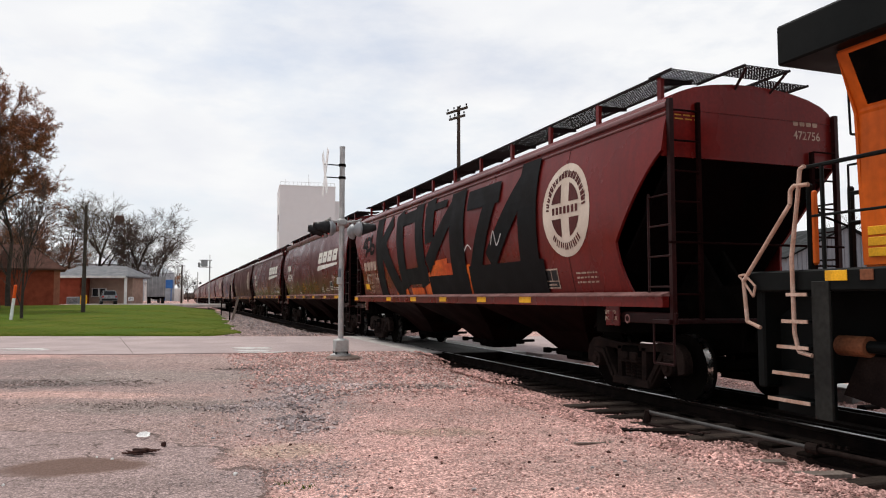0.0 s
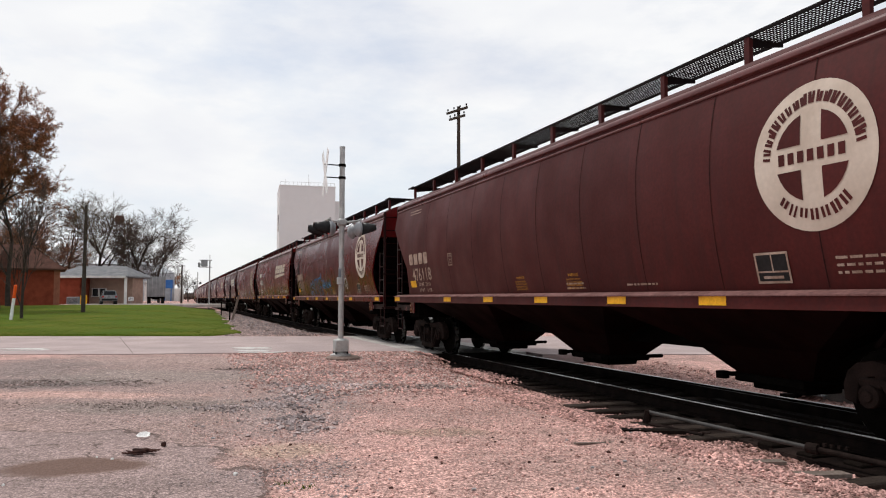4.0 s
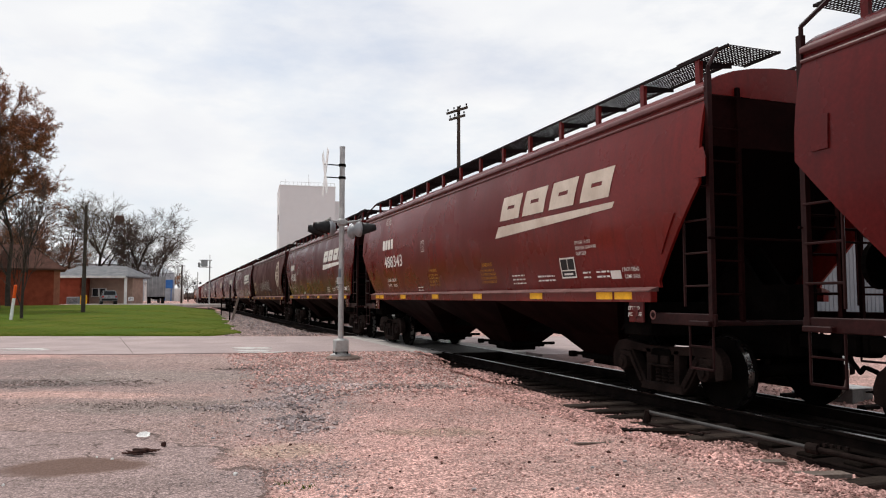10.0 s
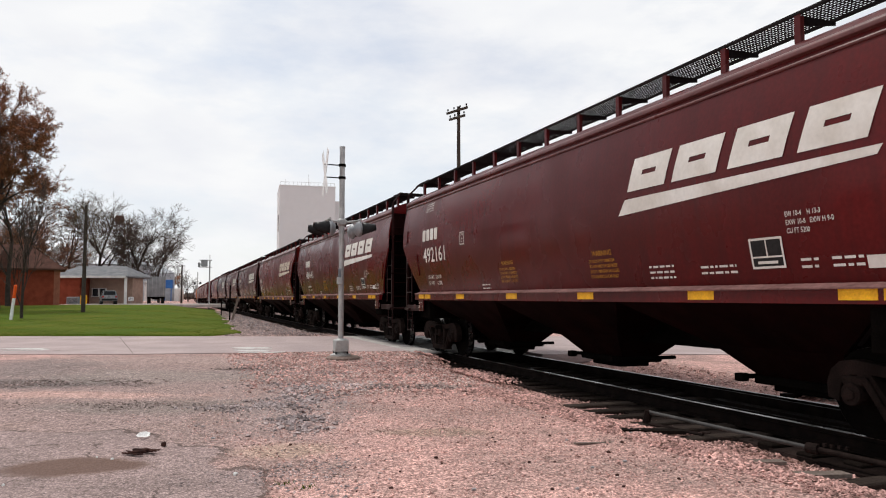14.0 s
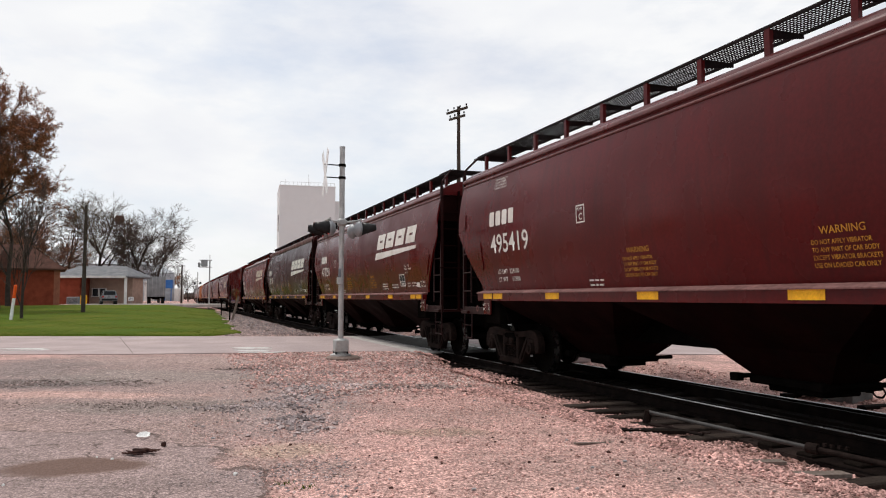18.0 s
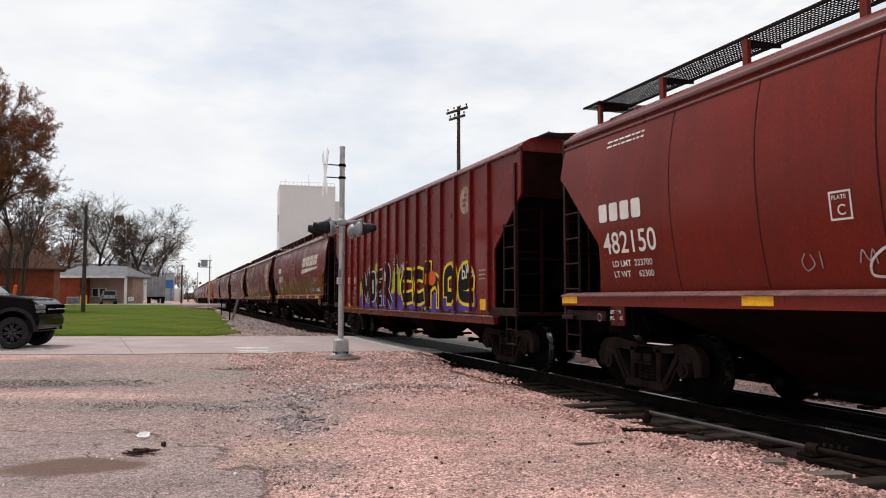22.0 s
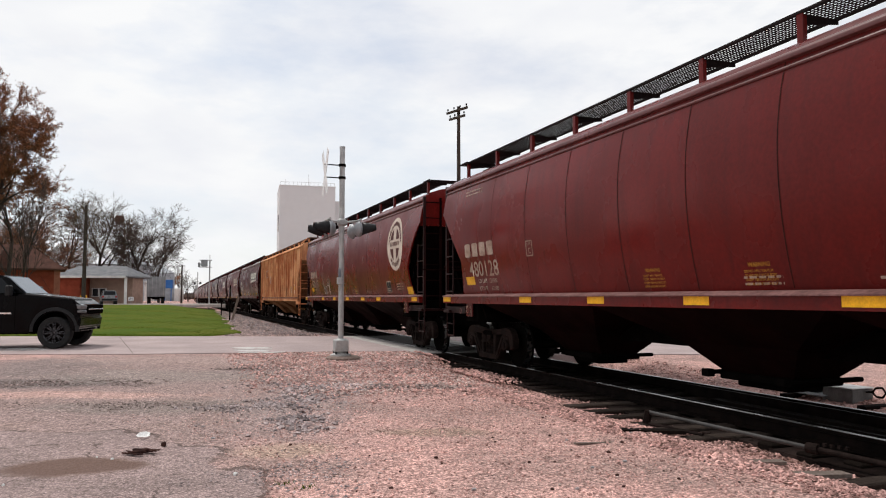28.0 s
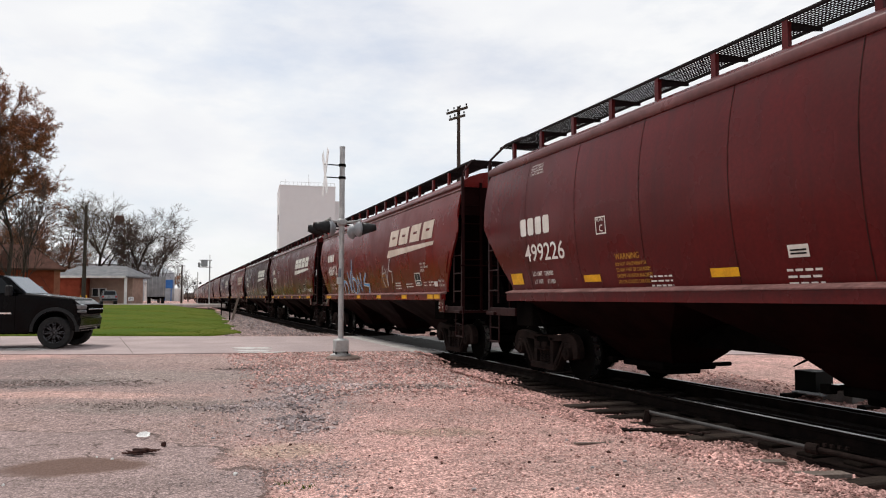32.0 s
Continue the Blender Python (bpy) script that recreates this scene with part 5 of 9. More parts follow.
def mark_common(car, prof, kind, m_num=M_WHITE, back=0.0, load=("224100", "61900"), lead=True, plate=0.0):
    rd = kind in ("curved", "late")
    sz = SILL[kind]
    zl = 1.56 if rd else 1.72
    if kind == "late" and back:
        zl = 1.70
    y_ld = 6.74 - back if kind == "late" and back else 6.0 if kind == "late" else 6.80 if rd else 6.3 - back
    shared_mark(("ld", load), "load_stencil", lambda: text_bm("LD LMT  " + load[0], 0.085, 1.12), prof, y_ld, zl + 0.15, m_num, car)
    shared_mark(("lt", load), "load_stencil", lambda: text_bm("LT WT     " + load[1], 0.085, 1.12), prof, y_ld, zl, m_num, car)
    y, z = (4.42 + plate, 2.14) if rd else (3.96 - back + plate, 2.56)
    shared_mark("plate", "plate_box", lambda: outline_box(0.25, 0.28), prof, y, z, m_num, car)
    shared_mark("platetext", "plate_text", lambda: text_bm("PLATE", 0.042), prof, y - 0.03, z + 0.20, m_num, car)
    shared_mark("platec", "plate_text", lambda: text_bm("C", 0.10), prof, y - 0.08, z + 0.05, m_num, car)
    for k, y in enumerate((1.0, -0.9) if rd else (1.90, -1.38)):
        z, k1 = (1.75, 0.62) if rd else (2.03, 1.0)
        shared_mark(("warn", k), "warning_heading", lambda: text_bm("WARNING", 0.075 * k1), prof, y, z, M_YTEXT, car)
        shared_mark(("warnp", k), "warning_print", lambda: lines_bm(VIBRATOR, 0.046 * k1, 0.86), prof, y + 0.12 * k1, z - 0.10 * k1, M_YTEXT, car)
    rows = ((7.4, 3.66, 0.9, 2), (-0.8, 1.62, 0.57, 2), (-2.5, 1.58, 0.7, 1), (-6.05, 1.78, 0.62, 3)) if rd else \
        ((3.0, 1.66, 0.4, 3), (-2.74, 1.80, 0.52, 3), (-3.76, 1.76, 0.6, 2), (-5.28, 1.78, 0.22, 2), (-5.66, 1.78, 0.35, 2))
    for k, (y, z, w, r) in enumerate(rows):
        shared_mark(("print", rd, k), "small_print", lambda: small_print(r, w, 0.042, 20 + k), prof, y, z, m_num, car)
    if not rd:
        shared_mark("owner", "ownership_stencil", lambda: lines_bm(OWNERSHIP, 0.036, 0.9), prof, 6.40 - back, 3.70, m_num, car)
        shared_mark("dims", "dimension_stencil", lambda: lines_bm(("EW 10-4    H 13-3", "EXW 10-8   EXW H 9-0", "CU FT 5200"), 0.052, 0.8), prof, -5.16, 2.24, m_num, car)
        shared_mark("white_plate", "data_plate", lambda: bars_bm([(0, 0, 0.26, 0.12)]), prof, -6.04, 1.68, m_num, car)
        shared_mark("tread", "stencil_text", lambda: text_bm("2 INCH TREAD", 0.055, 0.8), prof, -6.34, 1.78, m_num, car)
        shared_mark("shoe", "stencil_text", lambda: text_bm("COMP. SHOE", 0.055, 0.8), prof, -6.38, 1.68, m_num, car)
    y, z = (-5.0, 1.56) if rd else (-4.61, 1.72)
    shared_mark("stencil", "consolidated_stencil", lambda: bars_bm([(0, 0, 0.47, 0.33)]), prof, y, z, M_BLACK, car, "black stencil panel", 0.005)
    shared_mark("stencil2", "stencil_lines", lambda: bars_bm([(0, 0, 0.47, 0.025), (0, 0.305, 0.47, 0.025), (0, 0.025, 0.025, 0.28), (0.445, 0.025, 0.025, 0.28),
                                                               (0.23, 0.13, 0.018, 0.175), (0.025, 0.115, 0.42, 0.018), (0.09, 0.05, 0.28, 0.03)]), prof, y, z, m_num, car, "", 0.009)
    ys = [8.45, 4.45, 2.12, -0.13, -2.42, -4.40, -7.95][:7 if lead else 6] if rd else [6.66, 6.18, 4.0, 1.38, -1.23, -3.85, -6.00, -6.48]
    for k, y in enumerate(ys):
        w = 0.46 if rd or 1 < k < 6 else 0.42
        if ("refl", w, kind) not in MARKS:
            bm = B()
            sx = 1.535
            box(bm, (-sx - 0.002, 0, sz - 0.105), (0.006, w, 0.11))
            MARKS[("refl", w, kind)] = finish(bm, "reflector")
        part("reflector", MARKS[("refl", w, kind)], M_YELLOW, car, "yellow reflector on the sill").location.y = y
    if ("lift", kind) not in MARKS:
        bm = B()
        box(bm, (-1.50, 0, sz - 0.32), (0.03, 0.34, 0.30), bevel=0.01)
        tube(bm, (-1.53, 0, sz - 0.33), (-1.49, 0, sz - 0.33), 0.07, n=12)
        MARKS[("lift", kind)] = finish(bm, "lift_plate")
    jy = 7.15 if rd else 6.75
    for y in (-jy, jy):
        part("lift_plate", MARKS[("lift", kind)], PAINT["maroon"], car).location.y = y
    key = ("jack", kind)
    if key not in MARKS:
        t = lines_bm(("LIFT AND", "JACK HERE"), 0.050, 0.9)
        MARKS[key] = mark("jack_stencil", t, lambda z: 1.515, 0.18, sz - 0.30, m_num, car, "", 0.004).data
        bpy.data.objects.remove([c for c in car.children if c.data == MARKS[key]][0])
        bm = B()
        lathe(bm, [(-1.545, 0.038), (-1.553, 0.050), (-1.545, 0.064), (-1.537, 0.050), (-1.545, 0.038)], (0, 0, sz - 0.36), "x", 16, False)
        MARKS[("eye", kind)] = finish(bm, "pull_eye", True)
    for y in (-jy, jy):
        part("jack_stencil", MARKS[key], m_num, car).location.y = y
        part("pull_eye", MARKS[("eye", kind)], M_LEDGE, car).location.y = y + (-0.42 if y < 0 else 0.42)
    if kind == "straight" and car["half_length"] * 2 not in (PLAIN, TALL):
        # welded pads beside the sloping cuts
        for e in (-1, 1):
            pk = ("pad", e)
            if pk not in MARKS:
                made = []
                for pts in ([(0, 0), (0.20, 0.0), (0.20, 0.34), (0.06, 0.36), (0.0, 0.22)], [(0.02, 0.50), (0.40, 0.56), (0.44, 0.06), (0.38, 0.0)]):
                    bm = B()
                    prism(bm, [(x if e > 0 else -x, z, 0) for x, z in pts], (0, 0, 0), (0, 0, 0.016))
                    made.append(bm)
                for bm, dy, z in ((made[0], 0.03, 2.84), (made[1], 0.62, 1.97)):
                    onto_side(bm, prof, e * (8.0 - dy), z, 0.002)
                MARKS[pk] = [finish(bm, "side_pad") for bm in made]
            for me in MARKS[pk]:
                me2 = PAINTED.setdefault((me.name, car["paint_name"]), None) or me.copy()
                PAINTED[(me.name, car["paint_name"])] = me2
                part("side_pad", me2, PAINT[car["paint_name"]], car).location.y = e * (car["half_length"] - 8.75)


def mark_plain(car, prof, number):
    """A newer car: lettering low on the side, yellow patches over the sill."""
    mark("emblem", slanted(1), prof, -2.42, 2.86, M_WHITE, car, "white slanted block emblem with a rule below")
    mark("reporting_mark", serif_bars(0.30, 1.18), prof, 6.54, 2.50, M_WHITE, car)
    mark("number", text_bm(number, 0.29, 1.14), prof, 6.44, 2.05, M_WHITE, car, "white car number")
    mark("load_stencil", text_bm("LD LMT  224900", 0.075, 1.0), prof, 6.26, 1.79, M_WHITE, car)
    mark("load_stencil", text_bm("LT WT     61100", 0.075, 1.0), prof, 6.24, 1.65, M_WHITE, car)
    mark("plate_box", outline_box(0.27, 0.26), prof, 4.04, 2.34, M_WHITE, car)
    mark("plate_text", text_bm("PLATE", 0.042), prof, 4.00, 2.53, M_WHITE, car)
    mark("plate_text", text_bm("C", 0.10), prof, 3.95, 2.38, M_WHITE, car)
    mark("ownership_stencil", lines_bm(OWNERSHIP, 0.030, 0.9), prof, 6.26, 3.71, M_WHITE, car)
    mark("warning_heading", text_bm("WARNING", 0.085), prof, 3.63, 1.95, M_YTEXT, car)
    mark("warning_print", lines_bm(VIBRATOR, 0.050, 0.86), prof, 3.65, 1.86, M_YTEXT, car)
    mark("small_print", small_print(5, 0.46, 0.036, 91), prof, 2.88, 1.68, M_WHITE, car)
    mark("small_print", small_print(3, 0.45, 0.040, 92), prof, 0.53, 1.68, M_WHITE, car)
    mark("data_plate", bars_bm([(0, 0, 0.27, 0.13)]), prof, 0.47, 1.82, M_WHITE, car, "white paper label")
    mark("plate_text", bars_bm([(0.03, 0.03, 0.21, 0.018), (0.03, 0.065, 0.21, 0.018)]), prof, 0.47, 1.82, M_GBLACK, car, "", 0.010)
    for k, y in enumerate((7.15, 4.57, 1.69, -0.63, -3.0, -5.4)):
        mark("patch", bars_bm([(0, 0, 0.47, 0.20 if k == 0 else 0.105)]), prof, y, 1.65, M_YELLOW, car, "yellow reflective patch")


def mark_round(car, prof, number, m_num=M_OLDWHITE, fwd=0.0, up=0.0):
    shared_mark("disc", "emblem", lambda: disc(0, 0.75), prof, -5.90 - fwd, 2.81 + up, M_CREAM, car, "cream round emblem with a cross")
    shared_mark("disccut", "emblem_ground", lambda: emblem_cut(), prof, -5.90 - fwd, 2.81 + up, PAINT["brown"], car, "", 0.010)
    shared_mark("initials", "reporting_mark", lambda: serif_bars(0.28, 1.72), prof, 7.32, 2.26, m_num, car)
    mark("number", text_bm(number, 0.31, 1.12), prof, 7.18, 1.85, m_num, car, "faded white car number")
    shared_mark("patch", "patch", lambda: bars_bm([(0, 0, 0.46, 0.17)]), prof, 7.45, 1.68, M_YELLOW, car, "yellow square patch")
    if fwd:
        shared_mark("patch_lead", "patch", lambda: bars_bm([(0, 0, 0.48, 0.20)]), prof, -6.68 - fwd, 1.50, M_YELLOW, car, "yellow square patch")


def scrawl(width, height, n, seed, loops=1.0):
    """Hand-drawn tag of n looping letters, as brush lines."""
    rng = random.Random(seed)
    out = []
    step = width / n
    last = -1
    for j in range(n):
        kind = rng.choice([k for k in range(7) if k != last])
        last = kind
        a, k = rng.uniform(0, 6.28), rng.uniform(0.7, 1.15)
        lift = rng.uniform(-0.10, 0.14)
        lines = []
        ts = np.linspace(0, 1, 18)
        if kind == 0:
            lines.append([(0.5 + 0.46 * math.cos(a + 5.9 * t * loops), 0.42 + 0.40 * math.sin(a + 5.9 * t * loops)) for t in ts])
        elif kind == 1:
            lines.append([(0.85 - 0.5 * math.sin(3.1 * t) * (1 if t < 0.5 else -0.7), 1.0 - t) for t in ts])
        elif kind == 2:
            lines.append([(0.15, 1.25), (0.10, -0.05)])
            lines.append([(0.10 + 0.75 * math.sin(3.0 * t), 0.55 - 0.55 * t + 0.1 * math.sin(6 * t)) for t in ts])
        elif kind == 3:
            lines.append([(0.1 + 0.8 * t, 0.9 * abs(math.cos(3.14 * t))) for t in ts])
        elif kind == 4:
            lines.append([(0.05, 0.55), (0.85, 0.62)])
            lines.append([(0.9 - 0.8 * math.sin(2.6 * t + 0.25), 0.95 - 0.95 * t) for t in ts])
        elif kind == 5:
            lines.append([(0.2, 1.15), (0.5, 0.45), (0.95, 1.2)])
            lines.append([(0.5, 0.45), (0.35, -0.35)])
        else:
            lines.append([(0.15, 0.0), (0.2, 0.85), (0.75, 0.1), (0.8, 1.05)])
        for pts in lines:
            out.append([((j + x * 1.05) * step, (y * k + lift) * height) for x, y in pts])
    return out


def make_car(kind, length, paint, label, group, wheels, number):
    car = thing("hopper_car", label, "railway car", group)
    car["paint_name"], car["half_length"] = paint, length / 2
    for name, me, m in FRAMES[(kind, length)]:
        if name == "end_web" and paint == "rust":
            m = M_RUSTEND
        # Bays, ends, posts and slope sheets take colours darkened for shade.
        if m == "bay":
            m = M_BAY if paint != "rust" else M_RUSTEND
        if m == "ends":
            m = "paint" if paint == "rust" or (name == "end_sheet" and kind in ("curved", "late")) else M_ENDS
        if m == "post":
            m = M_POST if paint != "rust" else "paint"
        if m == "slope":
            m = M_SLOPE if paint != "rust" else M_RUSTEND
        if m == "grate":
            m = M_GRATE if paint != "rust" else M_RUSTGRATE
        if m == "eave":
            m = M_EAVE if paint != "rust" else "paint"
        if m == "paint":
            me2 = PAINTED.setdefault((me.name, paint), None) or me.copy()
            PAINTED[(me.name, paint)] = me2
            if name == "walkway_leg" and not me2.materials:
                me2.materials.append(PAINT[paint]), me2.materials.append(M_GRATE)
            part(name, me2, PAINT[paint], car).location.y = BODY_Y
        else:
            part(name, me, m, car).location.y = BODY_Y
    if length in (PLAIN, TALL):
        for k in range(9):
            y = 6.36 - 1.71 * k if length == PLAIN else 6.58 - 1.43 * k
            shared_mark("plain_seam", "seam", lambda: bars_bm([(0, 0, 0.012, 2.30)]), bulge, y, 1.57, M_SEAM, car, "", 0.0025)
    if kind in ("curved", "late"):
        for k in range(9):
            key = ("seam", k)
            if key not in MARKS:
                y = -5.9 + 1.475 * k
                bm = bars_bm([(0, 0, 0.016, 2.46)])
                MARKS[key] = mark("seam", bm, bulge, y, SILL["curved"] + 0.03, M_SEAM, car, "", 0.0025).data
            else:
                part("seam", MARKS[key], M_SEAM, car)
    bw = part("brake_wheel", BRAKEWHEEL_ME, M_UNDER, car)
    bw.location = (-0.55, length / 2 - 0.85 + BODY_Y, 1.75)
    for y in (2.25 - length / 2, length / 2 - 2.25):
        bogie(car, y + 0.09, wheels)
    return car


PAINTED = {}
BODY_Y = 0.18           # the body sits a little behind the middle between the couplings


# ---- the train ----
SPEED = 14.518


# kind, length, paint, number
SP, S9, S8, S7, RD, R7, R9 = ("straight", PLAIN), ("straight", 17.5), ("straight", 18.1), ("late", 18.1), ("curved", 18.6), ("ribbed", 17.7), ("ribbed", 18.7)
CARS = [(*RD, "red", "472756"), ("straight", TALL, "maroon", "498340"), (*S9, "maroon", "492375"), (*RD, "brown", "476118"),
        (*RD, "maroon", "472005"), (*S8, "red", "486000"), (*RD, "red", "476630"), (*S9, "maroon", "492100"),
        (*S8, "red", "488343"), (*S9, "maroon", "492382"), (*RD, "brown", "472584"), (*S9, "maroon", "492161"),
        (*S8, "maroon", "484143"), (*S7, "red", "480955"), (*S9, "maroon", "495419"), (*S9, "maroon", "477291"),
        ("straight", TALL, "dark", "495318"), ("late", 18.6, "orange", "482150"), (*R7, "rib", "436715"), (*S8, "red", "488152"),
        (*RD, "red", "475600"), (*RD, "red", "478240"), (*RD, "red", "480128"), (*RD, "red", "478157"),
        (*R9, "rust", "833160"), (*SP, "maroon", "499226"), (*S9, "red", "486912"), (*S9, "maroon", "492840")]
LOADS = {"492375": ("223400", "62600"), "488343": ("222700", "63300"), "495318": ("223800", "62200"), "482150": ("223700", "62300")}
PLATES = {"486000": -1.1, "488343": -1.05, "484143": -1.05, "482150": -0.93, "480955": -0.42, "492382": 0.46, "492375": 0.2, "498340": 0.5, "495419": -0.8, "488152": -1.0, "492100": 0.7}      # their plate boxes stand elsewhere
# where each rear coupling stands along the track at the start
REAR = [25.60, 42.77, 60.20, 78.80, 97.43, 115.48, 133.94, 151.51, 169.49, 186.91, 205.54, 223.12, 241.25, 259.39, 277.05, 294.47, 311.93,
        330.60, 348.60, 366.95, 385.75, 404.55, 423.34, 442.23, 461.20, 478.90]
random.seed(21)
while len(CARS) < 46:
    CARS.append((*random.choice((S9, S8, RD)), random.choice(("maroon", "maroon", "red", "dark", "brown")), str(random.randint(472000, 499400))))
LOOK = {"red": "red-oxide", "maroon": "dark maroon", "brown": "dusty brown", "dark": "very dark maroon", "orange": "sun-faded orange-red",
        "rib": "ribbed dark red", "rust": "rust-streaked yellow ribbed"}
while len(REAR) < len(CARS):
    REAR.append(REAR[-1] + CARS[len(REAR)][1])
WHEELS = []
TRAIN = []
for i, (kind, length, paint, number) in enumerate(CARS):
    label = LOOK[paint] + (" steel hopper car with a round cream emblem" if kind == "curved" else
                           " steel hopper car with a white slanted emblem" if kind != "ribbed" else " steel hopper car on the rails")
    ws = []
    car = make_car(kind, length, paint, label, "cars of the grain train", ws, number)
    prof = PROF[kind]
    if kind == "curved":
        mark_round(car, prof, number, fwd=0.31 if i > 10 else 0.0, up=0.11 if i > 10 else 0.0)
        mark_common(car, prof, kind, M_OLDWHITE, lead=i > 0, load=("223500", "62500") if number == "480128" else ("224100", "61900"))
    elif number == "499226":
        mark_plain(car, prof, number)
    elif kind != "ribbed":
        back = {"495318": -0.42, "482150": -0.58}.get(number, 0.5 if kind == "straight" and length > 18 else 0.0)
        mark_swoosh(car, prof, number, m_logo=M_CREAM if paint in ("red", "orange") else M_WHITE, back=back, late=kind == "late")
        mark_common(car, prof, kind, plate=PLATES.get(number, 0.0), back=back, load=LOADS.get(number, ("224100", "61900")))
    WHEELS.append(ws)
    TRAIN.append(car)

# marks on the end sheet of the first car
for nm, make, x0, z0, m_ in (("end_mark", lambda: serif_bars(0.13, 1.12), 0.70, 3.82, M_OLDWHITE), ("end_number", lambda: text_bm("472756", 0.12, 0.95), 0.70, 3.63, M_OLDWHITE),
                             ("end_stencil", lambda: small_print(2, 0.40, 0.030, 5), -1.30, 3.80, M_YTEXT)):
    bm = make()
    for v in bm.verts:
        v.co = (x0 + v.co.x, -(CARS[0][1] / 2 - 0.95) - 0.004, z0 + v.co.y)
    part(nm, bm, m_, TRAIN[0])

# ---- paint that others left on the cars ----
HUGE = (([(-5.50, 3.66), (-5.26, 1.50)], 0.72), ([(-5.10, 2.92), (-4.18, 3.56)], 0.42), ([(-5.00, 2.95), (-3.40, 1.48)], 0.58),
        ([(-3.40, 3.52), (-1.50, 3.56)], 0.34), ([(-1.72, 3.68), (-1.36, 1.85)], 0.62), ([(-3.38, 3.60), (-3.00, 1.80)], 0.62), ([(-3.15, 1.95), (-1.10, 1.98)], 0.42),
        ([(-1.15, 3.60), (0.30, 3.60)], 0.18), ([(-0.82, 3.66), (-0.76, 2.90)], 0.62), ([(-0.85, 2.25), (0.75, 3.38)], 0.46), ([(1.08, 3.55), (1.14, 1.50)], 0.86), ([(-0.84, 1.70), (1.50, 1.70)], 0.44),
        ([(1.80, 3.46), (3.25, 3.46)], 0.42), ([(2.95, 3.40), (2.10, 2.00)], 0.52), ([(1.86, 1.78), (4.95, 1.78)], 0.58),
        ([(2.95, 2.20), (4.45, 3.50)], 0.50), ([(4.58, 3.66), (4.58, 1.60)], 0.72))
ORANGE = [[(-3.02, 1.50), (-3.20, 2.05)], [(-3.9, 1.48), (-3.72, 1.70)], [(-1.35, 1.58), (-0.90, 1.66)], [(-0.92, 1.55), (-0.98, 1.95)], [(-0.75, 2.06), (0.76, 2.06)], [(-0.35, 2.16), (0.35, 2.18)], [(1.68, 1.46), (1.62, 2.05)], [(-2.5, 1.54), (-1.6, 1.54)]]
car, prof = TRAIN[0], bulge
mark("graffiti_fill", stroke_bm(ORANGE, 0.26), prof, 0.0, 0.0, M_GORANGE, car, "orange spray fill", 0.011)
for k, (ln_, w) in enumerate(HUGE):
    mark("graffiti", stroke_bm([ln_], w), prof, 0.0, 0.0, M_GBLACK, car, "huge black spray-painted letter stroke" if k == 0 else "", 0.014 + 0.0012 * k)
mark("graffiti", stroke_bm(scrawl(1.6, 0.62, 3, 8), 0.12), prof, 7.55, 2.80, M_GBLACK, car, "small black spray tag", 0.012)
mark("graffiti_line", stroke_bm([swash([(1.62, 2.42), (1.80, 2.52), (1.98, 2.42)]), swash([(3.0, 2.45), (3.15, 2.70), (3.28, 2.42), (3.5, 2.62)])], 0.03), prof, 0.0, 0.0, M_GWHITE, car, "thin white spray line", 0.045)
car = TRAIN[4]
BUBBLES = [[(-4.02, 1.50), (-4.08, 1.75), (-3.98, 2.00), (-3.76, 2.07), (-3.55, 1.88), (-3.42, 1.50)], [(-3.86, 1.52), (-3.80, 1.72), (-3.70, 1.52)],
           [(-3.52, 1.90), (-3.40, 2.10), (-3.15, 2.13), (-2.95, 1.85), (-2.80, 1.50)], [(-2.95, 1.95), (-2.75, 2.18), (-2.50, 2.14), (-2.38, 1.85), (-2.28, 1.60)],
           [(-2.62, 2.16), (-2.42, 2.22), (-2.15, 2.14), (-2.00, 1.80), (-1.85, 1.50)], [(-2.12, 2.10), (-1.90, 2.24), (-1.70, 2.18), (-1.62, 1.95), (-1.78, 1.80)],
           [(-1.72, 1.98), (-1.62, 2.24), (-1.45, 2.26), (-1.30, 2.22), (-1.24, 2.45)], [(-1.24, 2.45), (-1.18, 2.22), (-0.95, 2.05), (-1.08, 1.90), (-0.92, 1.82), (-0.70, 1.78)],
           [(-1.80, 1.80), (-1.50, 1.88), (-1.28, 1.72), (-1.22, 1.50)], [(-1.66, 1.82), (-1.60, 1.66), (-1.48, 1.52)], [(-0.80, 2.15), (-0.55, 2.02), (-0.42, 1.75), (-0.30, 1.50)]]
mark("crease", bars_bm([(-6.4 + 1.6 * k, 0.010 * (k % 2), 1.5, 0.008) for k in range(8)]), prof, 0.0, 2.96, M_SEAM, car, "", 0.0025)
mark("graffiti", stroke_bm([swash(p) for p in BUBBLES], 0.032), prof, 0.0, 0.0, M_GBLUE, car, "blue spray-painted bubble letter outlines", 0.012)
mark("graffiti", stroke_bm([swash([(-3.2, 1.98), (-3.3, 1.90), (-3.12, 1.84), (-3.22, 1.76)]), [(-3.24, 2.02), (-3.16, 1.72)]], 0.02), prof, 0.0, 0.0, M_GBLUE, car, "small blue spray mark", 0.012)
mark("graffiti", stroke_bm(scrawl(1.65, 0.24, 8, 12), 0.028), prof, 0.97, 1.80, M_GBLUE, car, "blue spray tag", 0.012)
mark("graffiti", stroke_bm(scrawl(1.5, 0.60, 6, 10), 0.035), prof, -2.2, 1.72, M_GWHITE, car, "white spray tag", 0.012)
